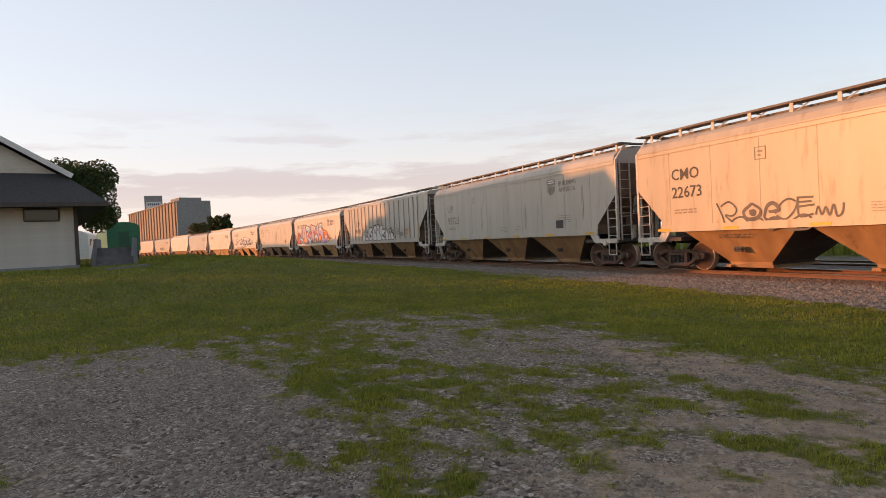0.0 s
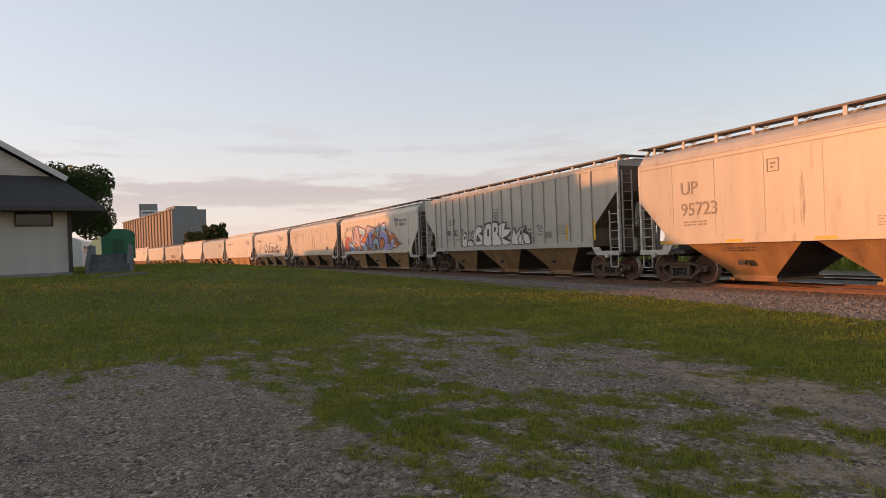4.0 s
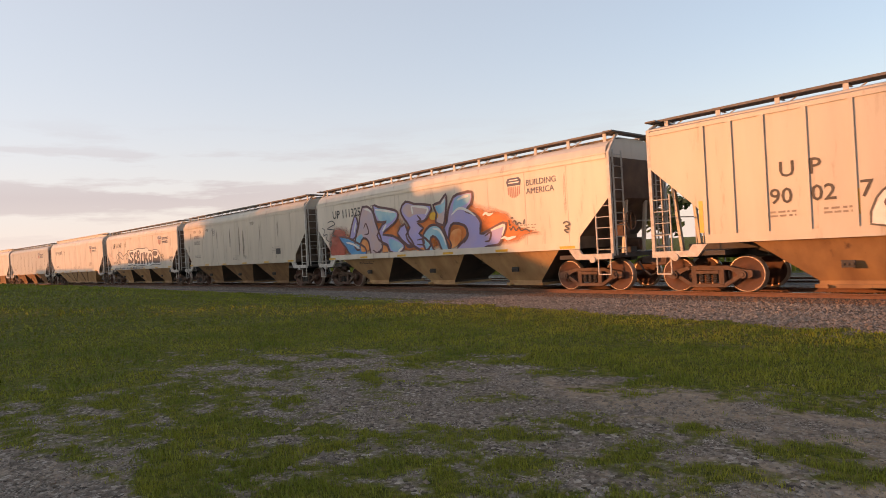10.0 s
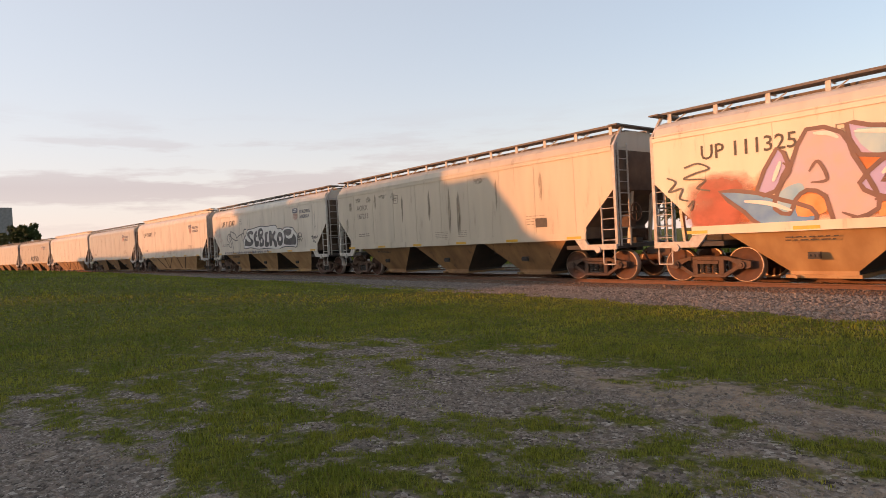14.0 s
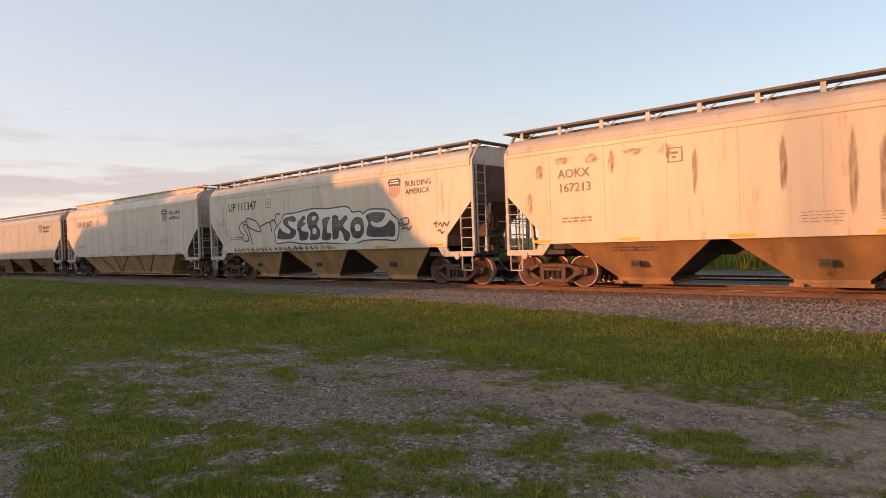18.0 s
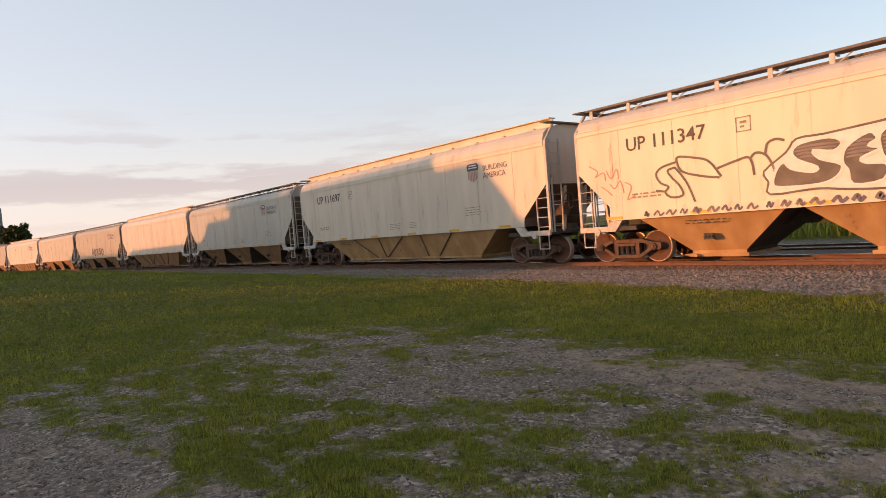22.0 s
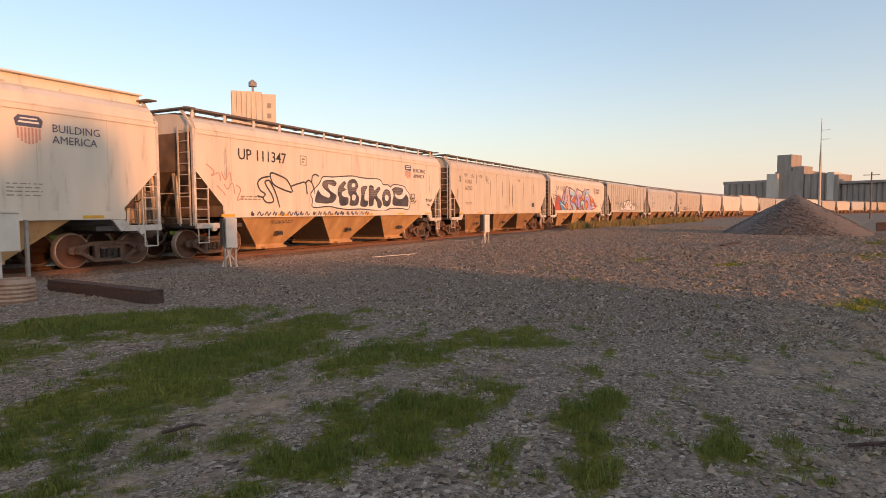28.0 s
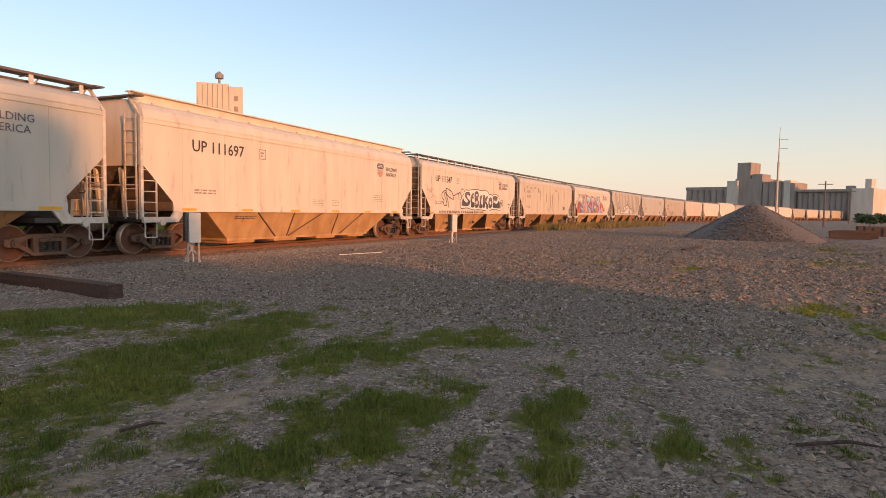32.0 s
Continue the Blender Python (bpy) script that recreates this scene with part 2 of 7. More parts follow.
def bar(bm, p, q, w, h):
    """A squared bar from p to q, w across and h up."""
    p, q = Vector(p), Vector(q)
    d = (q - p).normalized()
    up = Vector((0, 0, 1)) if abs(d.z) < 0.95 else Vector((1, 0, 0))
    s = d.cross(up).normalized() * w / 2
    t = s.cross(d).normalized() * h / 2
    v = [bm.verts.new(c) for c in (p - s - t, p + s - t, p + s + t, p - s + t, q - s - t, q + s - t, q + s + t, q - s + t)]
    for f in ((3, 2, 1, 0), (4, 5, 6, 7), (0, 1, 5, 4), (1, 2, 6, 5), (2, 3, 7, 6), (3, 0, 4, 7)):
        bm.faces.new([v[i] for i in f])


def lathe(bm, prof, n=24):
    """Turns a profile of (radius, y) about the y axis."""
    rings = [[bm.verts.new((r * math.cos(2 * math.pi * i / n), y, r * math.sin(2 * math.pi * i / n))) for i in range(n)] for r, y in prof]
    for a, b in zip(rings, rings[1:]):
        for i in range(n):
            bm.faces.new((a[i], a[(i + 1) % n], b[(i + 1) % n], b[i]))
    bm.faces.new(rings[0][::-1])
    bm.faces.new(rings[-1])


def finish(bm, name, material, smooth=False, bevel=0.0):
    if bevel:
        bmesh.ops.bevel(bm, geom=bm.edges[:], offset=bevel, segments=1, affect="EDGES")
    bmesh.ops.recalc_face_normals(bm, faces=bm.faces[:])
    me = bpy.data.meshes.new(name)
    bm.to_mesh(me)
    bm.free()
    for m in (material if isinstance(material, (list, tuple)) else [material]):
        me.materials.append(m)
    if smooth:
        for p in me.polygons:
            p.use_smooth = True
    return me


def part(name, bm, material, parent=None, label="", smooth=False, bevel=0.0, at=None):
    ob = new(name, finish(bm, name, material, smooth, bevel) if isinstance(bm, bmesh.types.BMesh) else bm)
    ob.parent = parent
    if at is not None:
        ob.matrix_basis = at
    if label:
        tagged(ob, label)
    return ob


def thing(name, label, category, at=None, group="", kind=""):
    ob = new(name)
    ob.empty_display_size = 0.3
    if at is not None:
        ob.matrix_basis = at
    return tagged(ob, label, category, group, kind)


def raw(name, verts, faces, material):
    me = bpy.data.meshes.new(name)
    me.from_pydata(verts, [], faces)
    me.materials.append(material)
    return me


B = bmesh.new

# ---- covered hopper cars ----
RAIL = 0.12      # rail top over the yard
YC = 16.6        # middle of the train's track
HALF = 8.15      # middle of a car to its end posts
SIDE = -1.6      # near side of a car


def truck(parent, x):
    t = new("truck")
    t.parent = parent
    t.matrix_basis = pose(x, 0, 0)
    tagged(t, "rusty cast-steel two-axle truck")
    for s in (-1, 1):
        y = s * 1.02
        b = B()
        prism(b, [(-1.12, 0.40), (-1.12, 0.56), (-0.75, 0.61), (-0.5, 0.69), (0.5, 0.69), (0.75, 0.61), (1.12, 0.56), (1.12, 0.40), (1.02, 0.36), (0.80, 0.40), (0.70, 0.52), (0.55, 0.59), (-0.55, 0.59), (-0.70, 0.52), (-0.80, 0.40), (-1.02, 0.36)], y - 0.055, y + 0.055)
        prism(b, [(-0.90, 0.42), (-0.80, 0.48), (-0.40, 0.215), (0.40, 0.215), (0.80, 0.48), (0.90, 0.42), (0.44, 0.13), (-0.44, 0.13)], y - 0.055, y + 0.055)
        for sx in (-1, 1):
            prism(b, [(sx * 0.36 - 0.07, 0.2), (sx * 0.36 + 0.07, 0.2), (sx * 0.36 + 0.07, 0.62), (sx * 0.36 - 0.07, 0.62)], y - 0.065, y + 0.065)
        part("side_frame", b, RUST, t, bevel=0.01)
        for sx in (-0.18, 0.0, 0.18):
            b = B()
            rings = [[b.verts.new((sx + r * math.cos(q * math.pi / 4), y + r * math.sin(q * math.pi / 4), z)) for q in range(8)] for r, z in [((0.078, 0.056)[k % 2], 0.25 + 0.025 * k) for k in range(11)]]
            for lo, hi in zip(rings, rings[1:]):
                for q in range(8):
                    b.faces.new((lo[q], lo[(q + 1) % 8], hi[(q + 1) % 8], hi[q]))
            part("spring", b, DARK, t)
        b = B()
        quadbox(b, -0.30, 0.30, y - 0.09, y + 0.09, 0.49, 0.57)
        part("bolster_end", b, RUST, t)
        for sx in (-0.89, 0.89):
            b = B()
            tube(b, (sx, y, 0.46), (sx, y + s * 0.12, 0.46), 0.10, 12)
            tube(b, (sx, y + s * 0.12, 0.46), (sx, y + s * 0.15, 0.46), 0.055, 8)
            part("bearing_cap", b, RUST, t)
    b = B()
    quadbox(b, -0.2, 0.2, -0.95, 0.95, 0.45, 0.62)
    part("bolster", b, DARK, t)
    for sx in (-0.89, 0.89):
        b = B()
        lathe(b, [(0.09, -1.0), (0.09, -0.86), (0.30, -0.84), (0.432, -0.86), (0.46, -0.86), (0.46, -0.76), (0.485, -0.735), (0.485, -0.70), (0.40, -0.71), (0.20, -0.75), (0.085, -0.7), (0.085, 0.7), (0.20, 0.75), (0.40, 0.71), (0.485, 0.70), (0.485, 0.735), (0.46, 0.76), (0.46, 0.86), (0.432, 0.86), (0.30, 0.84), (0.09, 0.86), (0.09, 1.0)], 28)
        me = finish(b, "wheelset", [WHEELRUST, TREAD])
        for p in me.polygons:
            c = p.center
            if math.hypot(c.x, c.z) > 0.43:
                p.material_index = 1
            p.use_smooth = True
        # a mark of chalk and worn lightening holes that show the turning
        w = part("wheelset", me, None, t, "rust-brown wheelset with bright worn treads")
        w.matrix_basis = pose(sx, 0, 0.46)
    return t


def ladder(parent, x, y, z0, z1, w, n, dx, dy=0.0):
    b = B()
    for k in (-1, 1):
        bar(b, (x + dx * w / 2 * k, y + dy * w / 2 * k, z0), (x + dx * w / 2 * k, y + dy * w / 2 * k, z1), 0.05, 0.03)
    for k in range(n):
        z = z0 + (z1 - z0) * (k + 0.6) / n
        tube(b, (x - dx * w / 2, y - dy * w / 2, z), (x + dx * w / 2, y + dy * w / 2, z), 0.014, 6)
    return part("ladder", b, WHITEWORN, parent, "worn white end ladder")


POSTS = [s * q for s in (-1, 1) for q in (0.46, 1.35, 2.23, 3.12, 4.0, 4.89, 5.78, 6.52, 7.2)]   # outside posts of a ribbed car


def hopper_car(kind):
    """A three-bay covered hopper. kind: smooth (raised running boards), ribbed (outside posts), plain (low trough along the roof)."""
    car = thing("hopper_car", "", "freight car")
    side_top = 4.26 if kind == "ribbed" else 3.90
    crown = 4.52 if kind != "plain" else 4.62
    h, cut = {"ribbed": 8.7, "plain": 8.6}.get(kind, HALF), 1.10
    eave = {"ribbed": 3.32, "smooth": 2.72}.get(kind, 2.62)     # top of the cut end corners
    knee = {"ribbed": 2.02, "smooth": 1.66}.get(kind, 1.58)
    if kind == "ribbed":
        cut = 1.46
    # body: side sheets with cut lower corners, sloped end sheets, rounded roof
    b = B()
    prism(b, [(-h + cut, 1.30), (h - cut, 1.30), (h - cut, knee), (h - 0.06, eave), (h - 0.06, side_top), (-h + 0.06, side_top), (-h + 0.06, eave), (-h + cut, knee)], SIDE, -SIDE)
    me = finish(b, "body", [CREAM, GRIMESHADE])
    # upper end walls too, except on plain cars: their shade is painted on
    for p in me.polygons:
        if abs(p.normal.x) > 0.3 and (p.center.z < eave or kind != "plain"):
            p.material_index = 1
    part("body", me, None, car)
    b = B()
    arc = [(SIDE, side_top + 0.003), (SIDE, side_top + 0.06)]
    for k in range(1, 12):
        a = math.pi * k / 12
        arc.append((SIDE * math.cos(a) * 0.985, side_top + 0.06 + (crown - side_top - 0.06) * math.sin(a) ** 0.6))
    arc += [(-SIDE, side_top + 0.06), (-SIDE, side_top + 0.003)]
    prism(b, arc, -h + 0.10, h - 0.10, axis="x")
    part("roof", b, CREAM, car, smooth=False)
    for s in (-1, 1):
        y = s * 1.6
        b = B()
        quadbox(b, -h + cut, h - cut, min(y, y + s * 0.05), max(y, y + s * 0.05), 1.28, 1.50)
        part("side_sill", b, CREAM, car)
        b = B()
        quadbox(b, -h + 0.06, h - 0.06, min(y, y + s * 0.03), max(y, y + s * 0.03), side_top - 0.05, side_top + 0.05)
        quadbox(b, -h + 0.06, h - 0.06, min(y, y + s * 0.012), max(y, y + s * 0.012), side_top + 0.085, side_top + 0.115)
        part("roof_rail", b, CREAM, car)
        if s < 0 and kind != "ribbed":
            xs = (-6.9, -4.3, -1.6, 1.2, 3.9, 6.6)
            for x in xs:
                b = B()
                quadbox(b, x - 0.28, x + 0.28, y - 0.058, y - 0.05, 1.31, 1.39)
                part("reflector", b, YELLOW, car, "yellow reflective strip")
        if kind == "ribbed" and s < 0:
            for x, z0, z1 in ((-7.33, 1.55, 2.35), (-3.98, 1.75, 2.3), (-0.75, 1.7, 2.2), (2.55, 1.55, 2.1), (5.6, 1.6, 2.2), (7.33, 1.55, 2.35)):
                b = B()
                quadbox(b, x - 0.055, x + 0.055, y - 0.012, y - 0.004, z0, z1)
                part("reflector", b, YELLOW, car, "upright yellow reflective strip")
        if kind == "ribbed":
            for x in POSTS:
                z0 = 1.50
                b = B()
                quadbox(b, x - 0.05, x + 0.05, min(y, y + s * 0.055), max(y, y + s * 0.055), z0, side_top - 0.05)
                part("side_post", b, CREAM, car)
        else:
            for k in range(9):
                x = -h + 1.5 + k * (2 * h - 3.0) / 8
                b = B()
                quadbox(b, x - 0.022, x + 0.022, min(y, y + s * 0.008), max(y, y + s * 0.008), 1.50, side_top - 0.05)
                part("panel_seam", b, CREAM, car)
    # hopper bays
    if kind != "plain":
        for x in (-4.25, 0.0, 4.25):
            b = B()
            v = []
            for hw, hy, z in ((1.95, 1.52, 1.30), (0.72, 0.92, 0.30), (0.72, 0.92, 0.22)):
                v.append([b.verts.new((x + sx * hw, sy * hy, z)) for sx, sy in ((-1, -1), (1, -1), (1, 1), (-1, 1))])
            for lo, hi in zip(v, v[1:]):
                for i in range(4):
                    b.faces.new((lo[i], lo[(i + 1) % 4], hi[(i + 1) % 4], hi[i]))
            b.faces.new(v[0])
            b.faces.new(v[-1][::-1])
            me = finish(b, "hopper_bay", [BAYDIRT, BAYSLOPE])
            # faces sloping along the car get the painted shade
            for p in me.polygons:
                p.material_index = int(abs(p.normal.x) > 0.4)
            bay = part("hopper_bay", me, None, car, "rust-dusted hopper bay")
            b = B()
            quadbox(b, x - 0.80, x + 0.80, -1.0, 1.0, 0.14, 0.22)
            tube(b, (x - 0.5, -1.2, 0.18), (x - 0.5, 1.2, 0.18), 0.04, 6)
            part("outlet_gate", b, BAYDIRT, bay)
            b = B()
            quadbox(b, x - 0.13, x + 0.13, -1.43, -1.36, 0.62, 0.78)
            for k in (-0.09, 0.0, 0.09):
                tube(b, (x + k, -1.36, 0.7), (x + k, -1.47, 0.7), 0.03, 6)
            part("vibrator_bracket", b, DARK, bay)
    else:
        b = B()
        v = []
        for hw, hy, z in ((6.1, 1.54, 1.30), (4.75, 1.12, 0.34), (4.75, 1.12, 0.26)):
            v.append([b.verts.new((sx * hw, sy * hy, z)) for sx, sy in ((-1, -1), (1, -1), (1, 1), (-1, 1))])
        for lo, hi in zip(v, v[1:]):
            for i in range(4):
                b.faces.new((lo[i], lo[(i + 1) % 4], hi[(i + 1) % 4], hi[i]))
        b.faces.new(v[0])
        b.faces.new(v[-1][::-1])
        bay = part("hopper_bay", b, BAYDIRT, car, "rust-dusted long hopper bottom")
        for xa, xb in ((-3.6, -2.2), (-1.5, -1.5), (0.4, -1.4), (1.6, 1.6), (3.6, 2.3)):
            for sy in (-1, 1):
                b = B()
                bar(b, (xa, sy * 1.53, 1.27), (xb, sy * 1.14, 0.36), 0.045, 0.05)
                part("stiffener", b, RUST, bay)
        for x in (-3.9, -1.4, 1.4, 3.9):
            b = B()
            quadbox(b, x - 0.7, x + 0.7, -1.0, 1.0, 0.16, 0.26)
            part("outlet_gate", b, BAYDIRT, bay)
    b = B()
    quadbox(b, -h + 0.3, h - 0.3, -0.18, 0.18, 0.86, 1.27)
    part("centre_sill", b, DARK, car)
    # roof: running boards on brackets, hatches
    if kind == "plain":
        for s in (-1, 1):
            b = B()
            quadbox(b, -h + 0.1, h - 0.1, s * 1.0 - 0.02, s * 1.0 + 0.02, 4.40, 4.76)
            quadbox(b, -h + 0.1, h - 0.1, s * 1.0 - 0.16, s * 1.0 + 0.16, 4.76, 4.795)
            part("roof_trough_side", b, CREAM, car)
            for k in range(12):
                x = -h + 0.9 + k * (2 * h - 1.8) / 11
                b = B()
                quadbox(b, x - 0.06, x + 0.06, s * 1.05 - 0.05, s * 1.05 + 0.05, 4.46, 4.56)
                part("hatch_latch", b, WHITEWORN, car)
    else:
        for s in (-1, 1):
            yb = s * 0.98
            b = B()
            quadbox(b, -h + 0.02, h - 0.02, yb - 0.22, yb + 0.22, 4.63, 4.67)
            quadbox(b, -h + 0.02, h - 0.02, yb + s * 0.22 - 0.012, yb + s * 0.22 + 0.012, 4.625, 4.685)
            part("running_board", b, WALK, car)
            b = B()
            quadbox(b, -h + 0.3, h - 0.3, yb - s * 0.30 - 0.015, yb - s * 0.30 + 0.015, 4.36, 4.56)
            part("hatch_coaming", b, WALK, car)
            for k in range(13):
                x = -h + 0.35 + k * (2 * h - 0.7) / 12
                b = B()
                quadbox(b, x - 0.055, x + 0.055, yb + s * 0.2 - 0.012, yb + s * 0.2 + 0.012, 4.28, 4.66)
                bar(b, (x + 0.03, yb + s * 0.18, 4.34), (x + 0.34, yb - s * 0.05, 4.61), 0.03, 0.03)
                bar(b, (x, yb + s * 0.18, 4.61), (x, yb - s * 0.25, 4.61), 0.04, 0.03)
                part("board_bracket", b, WHITEWORN, car)
        for k in range(8):
            x = -h + 1.2 + k * (2 * h - 2.4) / 7
            b = B()
            quadbox(b, x - 0.85, x + 0.85, -0.42, 0.42, 4.45, 4.60)
            part("roof_hatch", b, WALK, car, bevel=0.03)
    # ends
    for e in (-1, 1):
        for s in (-1, 1):
            b = B()
            bar(b, (e * (h - 0.02), s * 1.56, 1.05), (e * (h - 0.02), s * 1.56, side_top + 0.12), 0.09, 0.09)
            bar(b, (e * (h - 0.02), s * 1.56, side_top + 0.1), (e * (h - 0.04), s * 1.05, 4.62), 0.07, 0.07)
            part("corner_post", b, WHITEWORN, car)
            ladder(car, e * (h - 0.28), s * 1.57, 1.05, 2.62, 0.50, 5, 1.0)
            ladder(car, e * (h + 0.02), s * 1.18, 1.05, 4.1, 0.46, 9, 0.0, 1.0)
            b = B()
            prism(b, [(e * h, 0.96), (e * (h - 1.25), 0.96), (e * (h - 1.5), 1.27), (e * (h - 1.12), 1.27), (e * (h - 1.02), 1.12), (e * h, 1.12)][:: 1 if e < 0 else -1], s * 1.62 - 0.04, s * 1.62 + 0.04)
            part("end_sill_plate", b, WHITEWORN, car, "white-painted end sill bracket")
            b = B()
            tube(b, (e * (h - 0.65), s * 1.60, 0.96), (e * (h - 0.65), s * 1.70, 0.96), 0.10, 10)
            part("jacking_eye", b, WHITEWORN, car)
            b = B()
            for x in (h - 0.1, h - 0.5):
                bar(b, (e * x, s * 1.6, 0.52), (e * x, s * 1.6, 1.0), 0.03, 0.03)
            bar(b, (e * (h - 0.1), s * 1.6, 0.52), (e * (h - 0.5), s * 1.6, 0.52), 0.05, 0.03)
            part("step", b, WHITEWORN, car)
        b = B()
        quadbox(b, min(e * (h - 1.9), e * h), max(e * (h - 1.9), e * h), -1.58, 1.58, 0.98, 1.10)
        part("end_platform", b, DARK, car)
        b = B()
        bar(b, (e * (h - 0.05), -1.5, 2.05), (e * (h - 0.05), 1.5, 2.05), 0.03, 0.03)
        part("end_grab_iron", b, WHITEWORN, car)
        b = B()
        bar(b, (e * (h - 0.05), -1.5, 4.62), (e * (h - 0.05), 1.5, 4.62), 0.30, 0.04)
        part("cross_board", b, WALK, car)
        for s in (-0.55, 0.55):
            b = B()
            bar(b, (e * (h - 0.3), s, 1.1), (e * (h - 0.12), s, 2.9), 0.12, 0.08)
            part("end_strut", b, CREAM, car)
        b = B()
        quadbox(b, min(e * h, e * (h + 0.42)), max(e * h, e * (h + 0.42)), -0.12, 0.12, 0.72, 0.95)
        quadbox(b, min(e * (h + 0.38), e * (h + 0.66)), max(e * (h + 0.38), e * (h + 0.66)), -0.2, 0.16, 0.68, 0.98)
        part("coupler", b, RUST, car, bevel=0.03)
        b = B()
        pts = [(e * (h + 0.1), -0.45, 0.86), (e * (h + 0.25), -0.46, 0.6), (e * (h + 0.45), -0.40, 0.42), (e * (h + 0.62), -0.3, 0.48)]
        for p, q in zip(pts, pts[1:]):
            tube(b, p, q, 0.03, 6)
        part("air_hose", b, DARK, car)
        truck(car, e * (h - 1.20))
    # brake gear on the trailing end
    b = B()
    for k in range(16):
        a0, a1 = 2 * math.pi * k / 16, 2 * math.pi * (k + 1) / 16
        tube(b, (h + 0.02, -0.6 + 0.28 * math.cos(a0), 2.05 + 0.28 * math.sin(a0)), (h + 0.02, -0.6 + 0.28 * math.cos(a1), 2.05 + 0.28 * math.sin(a1)), 0.018, 5)
    for k in range(4):
        a = math.pi / 2 * k
        tube(b, (h + 0.02, -0.6, 2.05), (h + 0.02, -0.6 + 0.28 * math.cos(a), 2.05 + 0.28 * math.sin(a)), 0.014, 5)
    part("brake_wheel", b, RUST, car)
    b = B()
    quadbox(b, h - 0.5, h - 0.15, -0.75, -0.4, 1.6, 2.0)
    part("brake_gear_box", b, RUST, car)
    b = B()
    tube(b, (h - 0.9, 0.5, 1.35), (h - 0.3, 0.5, 1.35), 0.2, 10)
    part("brake_cylinder", b, RUST, car)
    return car

# ---- the track's line ----
BEND, BEND_L, BEND_R = 0.00076, -15.0, 20.0


def way(x):
    """Where the middle of the track lies at x along it, and its heading in degrees."""
    a, c = max(0.0, BEND_L - x), max(0.0, x - BEND_R)
    a2, c2 = min(a, 260), min(c, 260)
    y = YC - BEND * (a2 * a2 + c2 * c2) - 2 * BEND * 260 * ((a - a2) + (c - c2))
    return y, math.degrees(math.atan(2 * BEND * a2 - 2 * BEND * c2))


# ---- ground ----
def ripple(x, y, seed):
    """Smooth noise over the plan, about -0.7 to 0.7; takes arrays."""
    x, y = np.asarray(x, float), np.asarray(y, float)
    i, j = np.floor(x), np.floor(y)
    u, v = x - i, y - j
    i, j = i.astype(np.int64), j.astype(np.int64)

    def corner(di, dj):
        h = (i + di) * 374761393 + (j + dj) * 668265263 + seed * 974634721
        h = ((h ^ (h >> 13)) * 1274126177) & 0xFFFFFFFF
        h = (h ^ (h >> 16)) & 0xFFFF
        a = h * (2 * np.pi / 65536.0)
        return np.cos(a) * (u - di) + np.sin(a) * (v - dj)

    su, sv = u * u * u * (u * (u * 6 - 15) + 10), v * v * v * (v * (v * 6 - 15) + 10)
    lo = corner(0, 0) + su * (corner(1, 0) - corner(0, 0))
    hi = corner(0, 1) + su * (corner(1, 1) - corner(0, 1))
    return lo + sv * (hi - lo)


def soft(lo, hi, v):
    t = np.clip((np.asarray(v, float) - lo) / (hi - lo), 0.0, 1.0)
    return t * t * (3 - 2 * t)


def way_y(x):
    """The track's middle for an array of x."""
    x = np.asarray(x, float)
    a, c = np.maximum(0.0, BEND_L - x), np.maximum(0.0, x - BEND_R)
    a2, c2 = np.minimum(a, 260), np.minimum(c, 260)
    return YC - BEND * (a2 * a2 + c2 * c2) - 2 * BEND * 260 * ((a - a2) + (c - c2))


